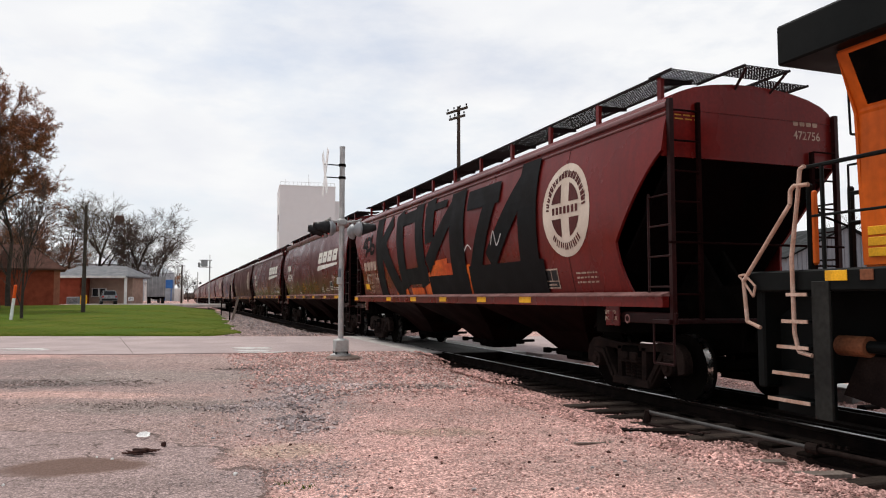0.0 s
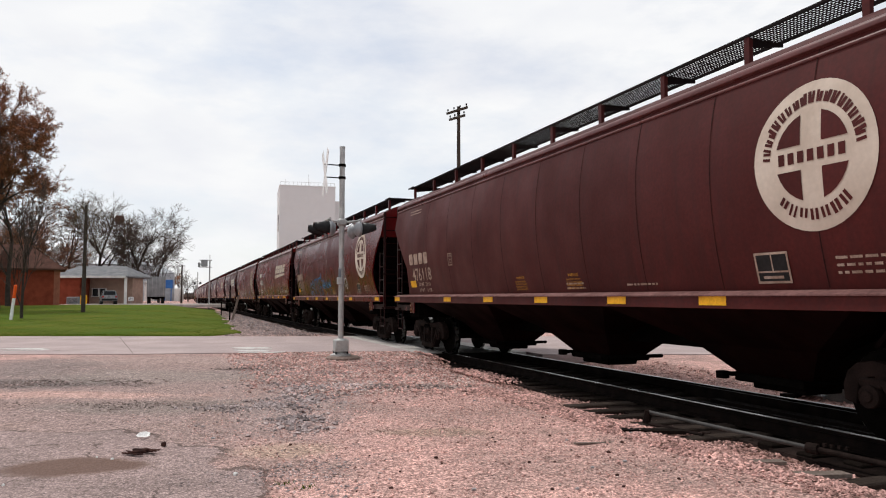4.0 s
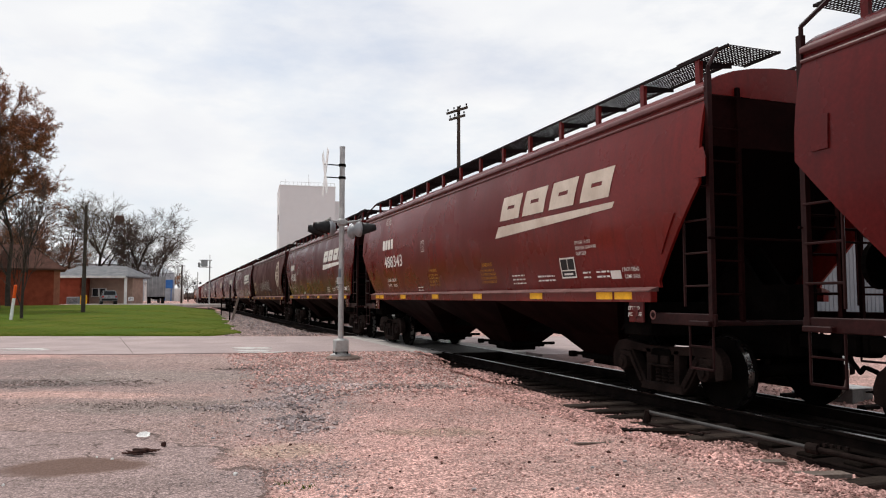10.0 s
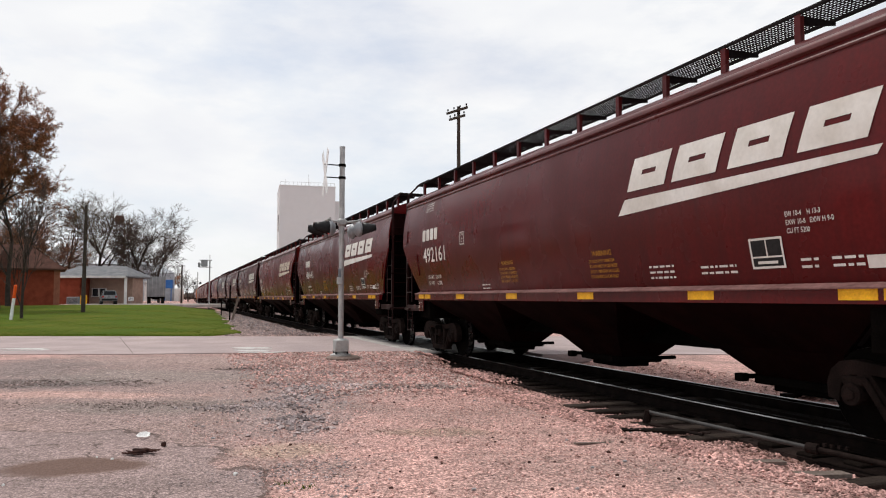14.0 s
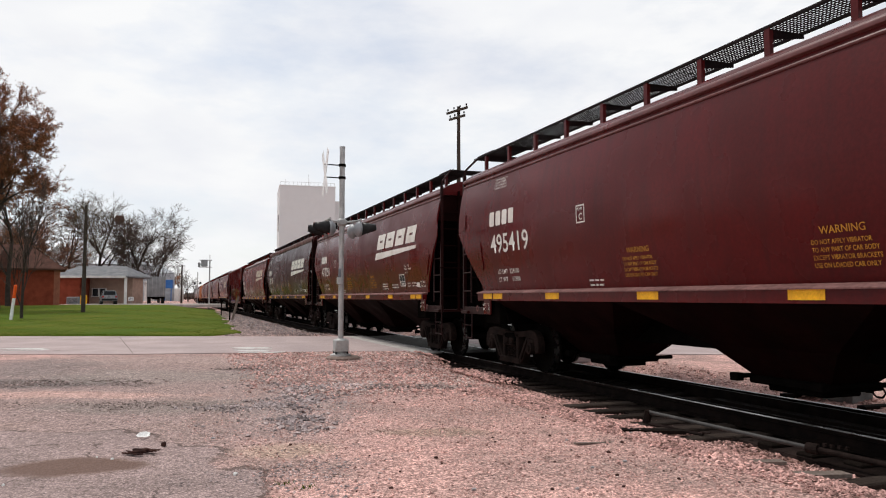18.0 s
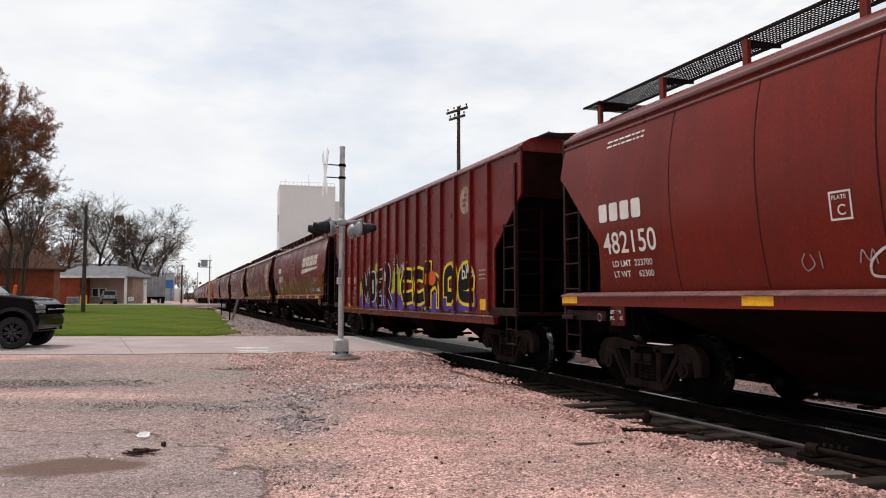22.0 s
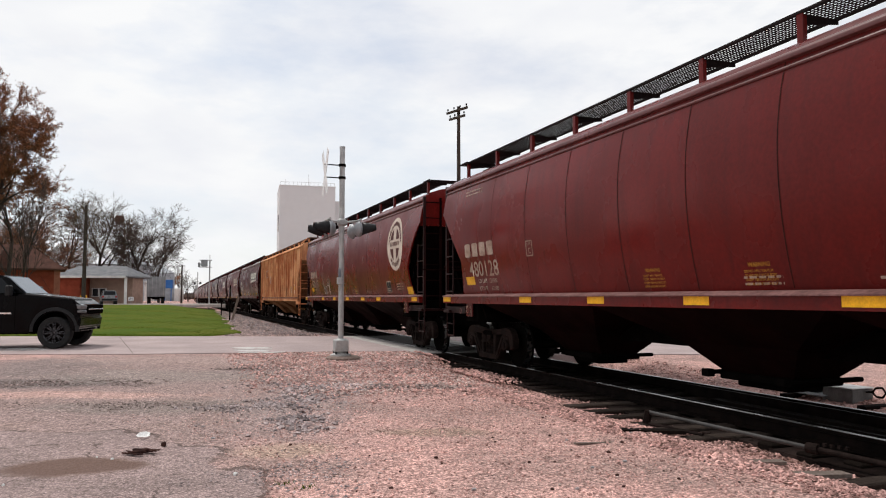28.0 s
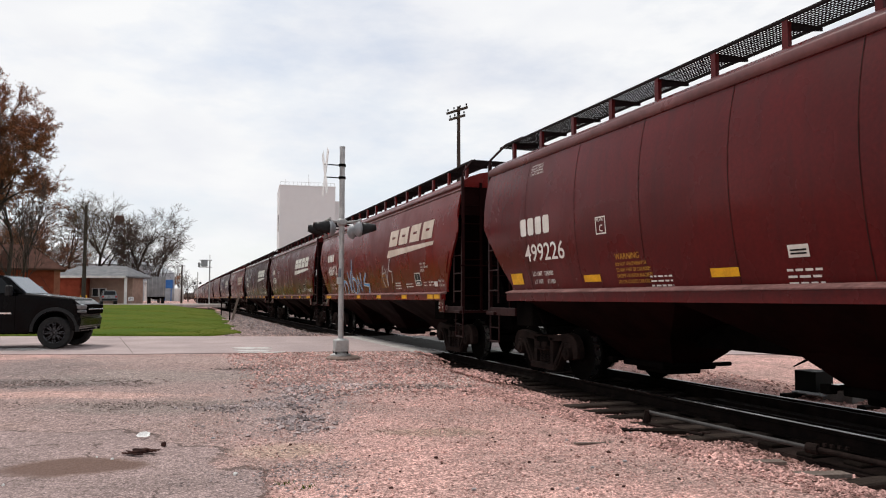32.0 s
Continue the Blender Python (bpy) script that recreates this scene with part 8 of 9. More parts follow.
for nm, c, s, m_ in (("box", (0, 5, 2.4), (2.55, 10, 3.0), M_ALU), ("rear_frame", (0, -0.03, 0.85), (2.5, 0.1, 0.25), M_UNDER), ("underframe", (0, 5, 0.75), (1.1, 9.5, 0.3), M_UNDER)):
    bm = B()
    box(bm, c, s, bevel=0.03)
    part(nm, bm, m_, tr)
for y in (1.0, 2.3):
    for x in (-0.95, 0.95):
        bm = B()
        lathe(bm, [(-0.22, 0.3), (-0.24, 0.5), (0.24, 0.5), (0.22, 0.3)], (x, y, 0.5), "x", 16)
        part("wheel", bm, M_RUBBER, tr)
for k in range(5):
    bm = B()
    box(bm, (-1.05 + 0.52 * k, -0.03, 2.4), (0.05, 0.06, 2.9))
    part("rib", bm, M_STEEL, tr)


def grain_bin(px, depth, r, top_y, label):
    p = spot(px, depth, 0.4)
    t = thing("grain_bin", label, "grain bin", "grain bins", at=p)
    h = height_at(top_y, depth) - 0.4
    bm = B()
    prof = []
    for k in range(int(h / 0.35)):
        prof = prof + [(0.35 * k, r), (0.35 * k + 0.17, r + 0.05)]
    lathe(bm, prof, (0, 0, 0), "z", 28)
    part("wall", bm, M_GALV, t)
    bm = B()
    lathe(bm, [(h - 0.1, r + 0.2), (h + r * 0.5, 0.4), (h + r * 0.5 + 0.3, 0.4)], (0, 0, 0), "z", 28)
    part("roof", bm, M_GALV, t)
    return t


grain_bin(240, 190, 4.0, 470, "corrugated steel grain bin behind the trees")
grain_bin(278, 200, 4.5, 483, "corrugated steel grain bin behind the trailer")
grain_bin(180, 190, 5.0, 468, "corrugated steel grain bin behind the roofs")
leg = thing("elevator_tower", "thin grey grain elevator leg tower with a rusty head", "tower", at=spot(209, 195, 0.3))
H = height_at(394, 195)
for sx in (-0.7, 0.7):
    bm = B()
    box(bm, (sx, 0, H / 2), (0.45, 0.45, H))
    part("leg_tube", bm, M_GALV, leg)
for k in range(9):
    bm = B()
    box(bm, (0, 0, 2 + k * (H - 3) / 8), (1.9, 0.12, 0.12))
    part("brace", bm, M_GALV, leg)
bm = B()
box(bm, (0, 0, H + 0.6), (2.2, 1.4, 1.9), bevel=0.2)
part("head", bm, M_SHINGLE, leg, "rusty head house")
bm = B()
box(bm, (0, 0, H * 0.62), (3.2, 2.0, 1.3), bevel=0.1)
part("platform", bm, M_GALV, leg)
for px0, px1, y0, y1, dp, m_, lab, cat in ((290, 306, 497, 512, 190, M_BLUEFAR, "blue panel sign far down the street", "sign"),
                                           (300, 322, 512, 527, 230, M_TRIM, "pale low shed far down the street", "shed"),
                                           (262, 268, 500, 530, 180, M_TRIM, "white far storage hut", "shed")):
    bm = B()
    w = (px1 - px0) / 1310 * dp
    zb, ztp = height_at(y1, dp), height_at(y0, dp)
    box(bm, (0, 0, (zb + ztp) / 2), (w, 1.0 if cat == "sign" else 4.0, ztp - zb), bevel=0.05)
    if cat == "sign":
        for x in (-w * 0.35, w * 0.35):
            tube(bm, (x, 0, 0), (x, 0, zb + 0.2), 0.12)
    else:
        box(bm, (0, 0, zb / 2), (w, 4.0, zb))
    ob = part("far_" + cat, bm, m_)
    ob.matrix_basis = Matrix.Translation(spot((px0 + px1) / 2, dp)) @ pose(0, 0, 0.2, 0, 0, -math.degrees(YAW))
    tagged(ob, lab, cat)

# ---- grain elevator behind the train ----
el = thing("grain_elevator", "tall pale concrete grain elevator block", "grain elevator", at=spot(543, 260, 0), rz=-math.degrees(YAW) + 14.6)
W, HT = 98 / 1310 * 260, height_at(327, 260)
bm = B()
box(bm, (0, 11, HT / 2), (W, 22, HT), bevel=0.12)
part("main_block", bm, M_ELEV, el)
bm = B()
box(bm, (W / 2 + 2.0, 13, height_at(351, 262) / 2), (4.2, 14, height_at(351, 262)), bevel=0.1)
part("side_block", bm, M_ELEV, el, "lower side block")
for z in (HT - 0.3, height_at(398, 260)):
    bm = B()
    box(bm, (0, 11, z), (W + 0.16, 22.16, 0.30))
    part("band", bm, M_ELEV, el)
bm = B()
box(bm, (-W / 2 - 0.03, 8, height_at(392, 260)), (0.25, 1.4, 6.0), bevel=0.05)
part("vent_louvre", bm, M_UNDER, el, "dark louvre")
for k in range(14):
    bm = B()
    x = -W / 2 + 0.3 + k * (W - 0.6) / 13
    tube(bm, (x, 0.3, HT), (x, 0.3, HT + 1.1), 0.05, n=6)
    part("rail_post", bm, M_STEEL, el)
bm = B()
tube(bm, (-W / 2 + 0.3, 0.3, HT + 1.1), (W / 2 - 0.3, 0.3, HT + 1.1), 0.05, n=6)
part("roof_rail", bm, M_STEEL, el)
for x, h in ((0.4, 4.5), (-7.6, 2.2)):
    bm = B()
    tube(bm, (x, 2, HT), (x, 2, HT + h), 0.06, n=6)
    part("aerial", bm, M_STEEL, el)

# ---- grey shed beyond the train ----
sh = thing("steel_shed", "grey ribbed steel shed across the tracks", "shed", at=spot(1500, 58, -0.1), rz=-math.degrees(YAW) + 14)
sw, sd, se, sp = 11.0, 16.0, 4.6, 7.0
bm = B()
prism(bm, [(-sw / 2, 0, 0), (sw / 2, 0, 0), (sw / 2, 0, se), (0, 0, sp), (-sw / 2, 0, se)], (0, 0, 0), (0, sd, 0))
part("wall", bm, M_SHED, sh)
for k in range(28):
    bm = B()
    x = -sw / 2 + 0.2 + k * (sw - 0.4) / 27
    zt_ = se + (sp - se) * (1 - abs(x) / (sw / 2)) - 0.05
    box(bm, (x, -0.025, zt_ / 2), (0.06, 0.05, zt_))
    part("siding_rib", bm, M_SHED, sh)
for s in (-1, 1):
    bm = B()
    frustum(bm, [(s * (sw / 2 + 0.3), -0.3, se - 0.15), (0, -0.3, sp + 0.02), (0, sd + 0.3, sp + 0.02), (s * (sw / 2 + 0.3), sd + 0.3, se - 0.15)],
            [(s * (sw / 2 + 0.3), -0.3, se + 0.0), (0, -0.3, sp + 0.17), (0, sd + 0.3, sp + 0.17), (s * (sw / 2 + 0.3), sd + 0.3, se + 0.0)])
    part("roof", bm, M_LOCODARK, sh, "dark shed roof")


# ---- trees ----
def tree_lines(rng, height, r, levels, spread, first, droop=0.0, trunk_share=0.42):
    segs = []

    def unit():
        v = Vector((rng.gauss(0, 1), rng.gauss(0, 1), rng.gauss(0, 1)))
        return v.normalized()

    def grow(p, d, ln, rad, lev):
        n = 4 if lev < 2 else 3
        for i in range(n):
            lift = Vector((0, 0, 0.10 if lev < 3 else 0.04 - droop))
            d = (d + unit() * (0.07 + 0.06 * lev) + lift).normalized()
            q = p + d * (ln / n) * rng.uniform(0.85, 1.15)
            ra, rb = rad * (1 - 0.45 * i / n), rad * (1 - 0.45 * (i + 1) / n)
            segs.append((p, q, ra, rb, lev))
            if lev < levels and (lev > 0 or i >= first) and rng.random() < (0.95 if lev < 3 else 0.8):
                side = d.cross(unit()).normalized()
                cd = (d * (1.0 - spread * 0.5) + side * spread).normalized()
                grow(q, cd, ln * rng.uniform(0.48, 0.70), rb * rng.uniform(0.45, 0.62), lev + 1)
            p = q
        if lev < levels:
            for _ in range(2):
                side = d.cross(unit()).normalized()
                cd = (d + side * spread * rng.uniform(0.4, 0.9)).normalized()
                grow(p, cd, ln * rng.uniform(0.55, 0.78), rad * 0.5, lev + 1)

    grow(Vector((0, 0, 0)), Vector((rng.gauss(0, 0.04), rng.gauss(0, 0.04), 1)), height * trunk_share, r, 0)
    top = max(q.z for _, q, *_ in segs)
    k = height / top
    return [(p * k, q * k, a, b, lev) for p, q, a, b, lev in segs]


def tubes_mesh(name, segs, material, sides, rmin):
    p = np.array([s[0] for s in segs])
    q = np.array([s[1] for s in segs])
    ra = np.maximum(np.array([s[2] for s in segs]), rmin)
    rb = np.maximum(np.array([s[3] for s in segs]), rmin * 0.8)
    d = q - p
    d /= np.linalg.norm(d, axis=1)[:, None] + 1e-9
    ref = np.where(np.abs(d[:, 2:3]) > 0.9, np.array([[1.0, 0, 0]]), np.array([[0, 0, 1.0]]))
    u = np.cross(d, ref)
    u /= np.linalg.norm(u, axis=1)[:, None]
    v = np.cross(d, u)
    n = len(segs)
    ang = 2 * math.pi * np.arange(sides) / sides
    ring = u[:, None, :] * np.cos(ang)[None, :, None] + v[:, None, :] * np.sin(ang)[None, :, None]
    verts = np.concatenate([p[:, None, :] + ring * ra[:, None, None], q[:, None, :] + ring * rb[:, None, None]], 1).reshape(-1, 3)
    k = np.arange(sides)
    f = np.stack([k, (k + 1) % sides, (k + 1) % sides + sides, k + sides], 1)
    faces = (f[None] + (2 * sides) * np.arange(n)[:, None, None]).reshape(-1, 4)
    me = bpy.data.meshes.new(name)
    me.from_pydata(verts.tolist(), [], faces.tolist())
    me.materials.append(material)
    me.shade_smooth()
    return me


def bud_mesh(segs, rng, per, size, material, levels):
    pts = []
    for p, q, a, b, lev in segs:
        if lev >= levels - 1:
            for _ in range(per):
                t = rng.random()
                pts.append(p.lerp(q, t) + Vector((rng.gauss(0, 0.10), rng.gauss(0, 0.10), rng.gauss(0, 0.08))))
    verts, faces = [], []
    for c in pts:
        s = size * rng.uniform(0.5, 1.3)
        a, b = rng.uniform(0, 6.28), rng.uniform(-1, 1)
        ux = Vector((math.cos(a), math.sin(a), b)) * s
        uy = Vector((-math.sin(a), math.cos(a), rng.uniform(-1, 1))) * s * 0.6
        i = len(verts)
        verts += [c - ux, c + uy, c + ux, c - uy]
        faces.append((i, i + 1, i + 2, i + 3))
    me = bpy.data.meshes.new("buds")
    me.from_pydata([tuple(v) for v in verts], [], faces)
    me.materials.append(material)
    return me


def tree(name, px, depth, top_y, r, levels, spread, label, seed, first=1, buds=0, bud_size=0.07, bud_m=None, twig_m=None, share=0.42, sink=0.1, droop=0.0, wide=1.0, outline=()):
    p = spot(px, depth)
    z = float(ground_z(p.x, p.y)) - sink
    rng = random.Random(seed)
    segs = tree_lines(rng, height_at(top_y, depth) - z, r, levels, spread, first, droop, share)
    segs = [(Vector((a.x * wide, a.y * wide, a.z)), Vector((b.x * wide, b.y * wide, b.z)), c, d, lev) for a, b, c, d, lev in segs]
    if outline:
        # spread or draw in the crown, height by height, to a full rounded outline
        top = max(b.z for _, b, *_ in segs)
        bins = [[] for _ in range(12)]
        for _, b, *_ in segs:
            bins[min(11, int(12 * b.z / top))].append(math.hypot(b.x, b.y))
        have = [sorted(v)[int(0.93 * len(v))] if v else 1.0 for v in bins]
        mids = [(k + 0.5) / 12 for k in range(12)]

        def shaped(v):
            h = v.z / top
            k = float(np.interp(h, [o[0] for o in outline], [o[1] for o in outline])) / max(0.3, float(np.interp(h, mids, have)))
            k = 1.0 + (min(3.0, max(0.45, k)) - 1.0) * min(1.0, math.hypot(v.x, v.y) / 0.8)
            return Vector((v.x * k, v.y * k, v.z))
        segs = [(shaped(a), shaped(b), c, d, lev) for a, b, c, d, lev in segs]
    t = thing(name, label, "tree", at=(p.x, p.y, z))
    part("trunk", tubes_mesh("trunk", [s for s in segs if s[4] <= 1], M_BARK, 8, 0.03), M_BARK, t)
    part("branchwork", tubes_mesh("limbs", [s for s in segs if s[4] == 2], M_BARK, 5, 0.022), M_BARK, t)
    part("crown", tubes_mesh("crown", [s for s in segs if s[4] > 2], twig_m or M_TWIG, 3, 0.012 if depth < 75 else 0.016), twig_m or M_TWIG, t, "bare twigs")
    if buds:
        part("foliage", bud_mesh(segs, rng, buds, bud_size, bud_m or M_BUD, levels), bud_m or M_BUD, t, "opening spring buds")
    return t


tree("maple_tree", -6, 62, 116, 0.40, 5, 0.66, "large spring tree with rusty budding leaves", 5, first=1, buds=10, bud_size=0.065, bud_m=M_BUD, share=0.36,
     outline=((0.1, 0.8), (0.27, 2.0), (0.41, 4.6), (0.52, 7.0), (0.60, 7.2), (0.70, 6.2), (0.81, 4.8), (0.92, 3.4), (1.0, 2.0)))
tree("maple_tree", 16, 72, 215, 0.26, 5, 0.60, "spring tree with rusty budding leaves beside the houses", 13, first=1, buds=3, bud_size=0.09, bud_m=M_BUD, wide=1.25)
tree("young_tree", 41, 46, 305, 0.10, 4, 0.26, "slim young tree with bare upright branches on the lawn", 7, first=0, buds=0, share=0.5)
tree("maple_tree", 62, 120, 340, 0.30, 5, 0.6, "bare reddish tree behind the brick house", 11, buds=1, bud_size=0.08, wide=1.3)
tree("shade_tree", 128, 125, 342, 0.34, 5, 0.60, "tall tree with olive spring buds behind the roofs", 19, first=0, buds=1, bud_size=0.07, bud_m=M_BUDGREEN, share=0.33, wide=1.35)
tree("shade_tree", 166, 128, 334, 0.38, 5, 0.62, "tall bare tree with dark limbs behind the roofs", 23, first=0, buds=1, bud_size=0.05, bud_m=M_BUDGREEN, share=0.32, wide=1.35)
tree("elm_tree", 246, 122, 358, 0.42, 6, 0.62, "spreading bare elm with dark limbs beside the bins", 29, first=0, share=0.27, droop=0.0, wide=1.08)
tree("elm_tree", 282, 126, 392, 0.26, 5, 0.70, "spreading bare tree leaning toward the street", 37, first=0, share=0.30, droop=0.0, wide=1.0)
tree("shade_tree", 20, 110, 385, 0.26, 5, 0.6, "bare brown tree behind the houses", 41, buds=1, bud_size=0.08, wide=1.3)
tree("shade_tree", 98, 118, 395, 0.24, 5, 0.66, "bare purple-brown tree behind the houses", 43, buds=1, bud_size=0.07, wide=1.5)
tree("far_tree", 318, 260, 462, 0.25, 4, 0.6, "small far bare tree along the street", 47)
tree("far_tree", 334, 300, 478, 0.25, 4, 0.6, "small far bare tree near the tracks", 53)
tree("far_tree", 306, 240, 485, 0.2, 4, 0.6, "small far pinkish tree along the street", 59, buds=1, bud_size=0.14)
tree("far_tree", 345, 340, 490, 0.25, 4, 0.6, "small far bare tree near the tracks", 61)
tree("far_tree", 1475, 120, 385, 0.25, 4, 0.6, "bare tree behind the grey shed", 67)
tree("far_tree", 1560, 130, 370, 0.25, 4, 0.6, "bare tree behind the grey shed", 71)

# low far woods on the horizon
rng = np.random.default_rng(12)
n = 2600
ang = rng.uniform(-0.75, 0.75, n)
rad = rng.uniform(520, 900, n)
hgt = 3 + 4.5 * (0.5 + 0.5 * np.sin(ang * 23)) * rng.uniform(0.3, 1, n)
cx, cy = rad * np.sin(ang + 0.0), rad * np.cos(ang + 0.0)
verts, faces = [], []
for x, y, h in zip(cx, cy, hgt):
    i = len(verts)
    w = h * 0.5
    for k in range(6):
        a = k * 1.047 + x
        verts.append((x + w * math.cos(a) * (0.7 + 0.3 * math.sin(7 * a)), y + w * math.sin(a), h * (0.30 + 0.15 * math.sin(3 * a))))
    verts += [(x, y, h), (x, y, -0.3)]
    for k in range(6):
        faces += [(i + k, i + (k + 1) % 6, i + 6), (i + (k + 1) % 6, i + k, i + 7)]
ob = raw("far_woods", verts, faces, M_TWIG)
tagged(ob, "low grey-brown woods on the horizon", "woods", kind="stuff")


# ---- vehicles ----
def arch(cx, cz, r, n=9):
    return [(cx + r * math.cos(a), cz + r * math.sin(a)) for a in np.linspace(0, math.pi, n)]


def shell(bm, pts, half, bevel=0.03):
    """A side outline swept across the car, with eased edges."""
    prism(bm, [(x, 0, z) for x, z in pts], (0, -half, 0), (0, half, 0))
    bmesh.ops.recalc_face_normals(bm, faces=bm.faces)
    edges = [e for e in bm.edges if len(e.link_faces) == 2 and abs(abs(e.verts[0].co.y) - half) < 1e-4 and abs(e.verts[0].co.y - e.verts[1].co.y) < 1e-4]
    bmesh.ops.bevel(bm, geom=edges, offset=bevel, segments=2, affect="EDGES")
    return bm


def car_wheel(parent, at, r, w, spokes, rim_m, name="wheel"):
    e = new(name)
    e.parent = parent
    e.location = at
    bm = B()
    lathe(bm, [(-w / 2, r * 0.66), (-w / 2, r * 0.93), (-w * 0.36, r), (w * 0.36, r), (w / 2, r * 0.93), (w / 2, r * 0.66)], (0, 0, 0), "y", 32, False)
    part("tyre", bm, M_RUBBER, e, smooth=True)
    bm = B()
    s = -1 if at[1] < 0 else 1
    lathe(bm, [(s * w * 0.40, r * 0.60), (s * w * 0.48, r * 0.67), (s * w * 0.44, r * 0.67)], (0, 0, 0), "y", 32, False)
    lathe(bm, [(s * w * 0.46, 0.01), (s * w * 0.46, r * 0.13), (s * w * 0.40, r * 0.16)], (0, 0, 0), "y", 16)
    for k in range(spokes):
        a = 2 * math.pi * k / spokes
        for da in (-0.13, 0.13):
            m = Matrix.Rotation(-(a + da), 3, "Y")
            box(bm, m @ Vector((r * 0.38, s * w * 0.42, 0)), (r * 0.52, 0.035, r * 0.075), m, bevel=0.006)
    part("rim", bm, rim_m, e, smooth=True)
    bm = B()
    lathe(bm, [(s * w * 0.16, 0.01), (s * w * 0.16, r * 0.62)], (0, 0, 0), "y", 24)
    part("brake_disc", bm, M_BOGIE, e)
    return e


def pickup():
    t = thing("pickup_truck", "black pickup truck with dark spoked rims stopped on the street", "pickup truck")
    wz, wr, ax, rx = 0.44, 0.44, -0.90, -4.45
    low_ = [(-0.10, 0.62), (-0.03, 0.95), (-0.06, 1.22), (-0.30, 1.36), (-1.78, 1.50), (-3.9, 1.50), (-3.95, 1.52), (-5.75, 1.52), (-5.78, 0.72), (-5.2, 0.62)]
    low_ = low_ + arch(rx, wz + 0.06, 0.53)[::-1] + [(-3.8, 0.44), (-1.6, 0.44)] + arch(ax, wz + 0.06, 0.53)[::-1] + [(-0.26, 0.58)]
    bm = shell(B(), low_, 0.97, 0.05)
    part("body", bm, M_CARBLACK, t, smooth=True)
    bm = B()
    prism(bm, [(-0.34, 0, 1.36), (-0.36, 0, 1.385), (-1.76, 0, 1.535), (-1.76, 0, 1.49)], (0, -0.80, 0), (0, 0.80, 0))
    part("hood", bm, M_HOOD, t, "glossy black hood")
    bm = B()
    frustum(bm, [(-1.70, -0.90, 1.49), (-3.90, -0.90, 1.49), (-3.90, 0.90, 1.49), (-1.70, 0.90, 1.49)],
            [(-2.32, -0.74, 2.03), (-3.72, -0.74, 2.03), (-3.72, 0.74, 2.03), (-2.32, 0.74, 2.03)])
    bmesh.ops.bevel(bm, geom=list(bm.edges), offset=0.05, segments=2, affect="EDGES")
    part("cab", bm, M_CARBLACK, t, smooth=True)
    bm = B()
    frustum(bm, [(-1.715, -0.80, 1.52), (-1.715, 0.80, 1.52), (-2.245, 0.68, 1.985), (-2.245, -0.68, 1.985)],
            [(-1.695, -0.80, 1.535), (-1.695, 0.80, 1.535), (-2.225, 0.68, 2.00), (-2.225, -0.68, 2.00)])
    part("windscreen", bm, M_WIND, t, "pale reflecting windscreen")
    for s in (-1, 1):
        for x0, x1, xt0, xt1 in ((-1.95, -2.85, -2.38, -2.85), (-2.95, -3.75, -2.95, -3.66)):
            bm = B()
            o = s * 0.012
            lo = [(x0, s * 0.893 + o, 1.53), (x1, s * 0.893 + o, 1.53), (xt1, s * 0.763 + o, 1.96), (xt0, s * 0.763 + o, 1.96)]
            frustum(bm, lo, [(x, y - s * 0.03, z) for x, y, z in lo])
            part("side_window", bm, M_TINT, t, "dark tinted window")
        bm = B()
        box(bm, (-2.05, s * 1.10, 1.60), (0.13, 0.26, 0.30), bevel=0.03)
        tube(bm, (-2.05, s * 0.90, 1.55), (-2.05, s * 1.08, 1.58), 0.03)
        part("mirror", bm, M_BLACK, t)
        bm = B()
        box(bm, (-2.9, s * 0.975, 0.98), (1.75, 0.012, 0.045))
        part("side_trim", bm, M_CHROME, t, "bright side moulding")
        bm = B()
        box(bm, (-2.72, s * 0.985, 1.22), (0.20, 0.03, 0.05), bevel=0.01)
        part("door_handle", bm, M_CARBLACK, t)
        for x in (-1.93, -2.93, -3.88):
            bm = B()
            box(bm, (x, s * 0.9715, 1.0), (0.012, 0.006, 0.95))
            part("door_seam", bm, M_UNDER, t)
        for cx in (ax, rx):
            bm = B()
            ring = [(cx + r_ * math.cos(a), s * y_, wz + 0.06 + r_ * math.sin(a)) for a in np.linspace(-0.05, math.pi + 0.05, 14) for r_, y_ in ((0.555, 0.96), (0.555, 1.015), (0.63, 1.0), (0.65, 0.965))]
            vs = [bm.verts.new(q) for q in ring]
            for i in range(13):
                for k in range(3):
                    bm.faces.new((vs[4 * i + k], vs[4 * i + k + 1], vs[4 * i + 5 + k], vs[4 * i + 4 + k]))
            part("fender_flare", bm, M_BLACK, t, smooth=True)
        bm = B()
        box(bm, (-0.12, s * 0.84, 1.15), (0.22, 0.24, 0.14), Matrix.Rotation(0.15, 3, "Y"), bevel=0.03)
        part("headlight", bm, M_LAMP, t, "clear headlight")
        bm = B()
        box(bm, (-0.10, s * 0.85, 1.02), (0.20, 0.22, 0.07), bevel=0.02)
        part("turn_lamp", bm, M_LAMP, t)
    bm = B()
    prism(bm, [(0.0, 0, 0.58), (0.03, 0, 0.86), (-0.10, 0, 0.93), (-0.34, 0, 0.90), (-0.36, 0, 0.62), (-0.16, 0, 0.44)], (0, -1.0, 0), (0, 1.0, 0))
    bmesh.ops.bevel(bm, geom=list(bm.edges), offset=0.035, segments=2, affect="EDGES")
    part("front_bumper", bm, M_CARBLACK, t, "black front bumper", smooth=True)
    bm = B()
    box(bm, (-0.05, 0, 1.08), (0.08, 1.25, 0.26), bevel=0.02)
    part("grille", bm, M_UNDER, t)
    bm = B()
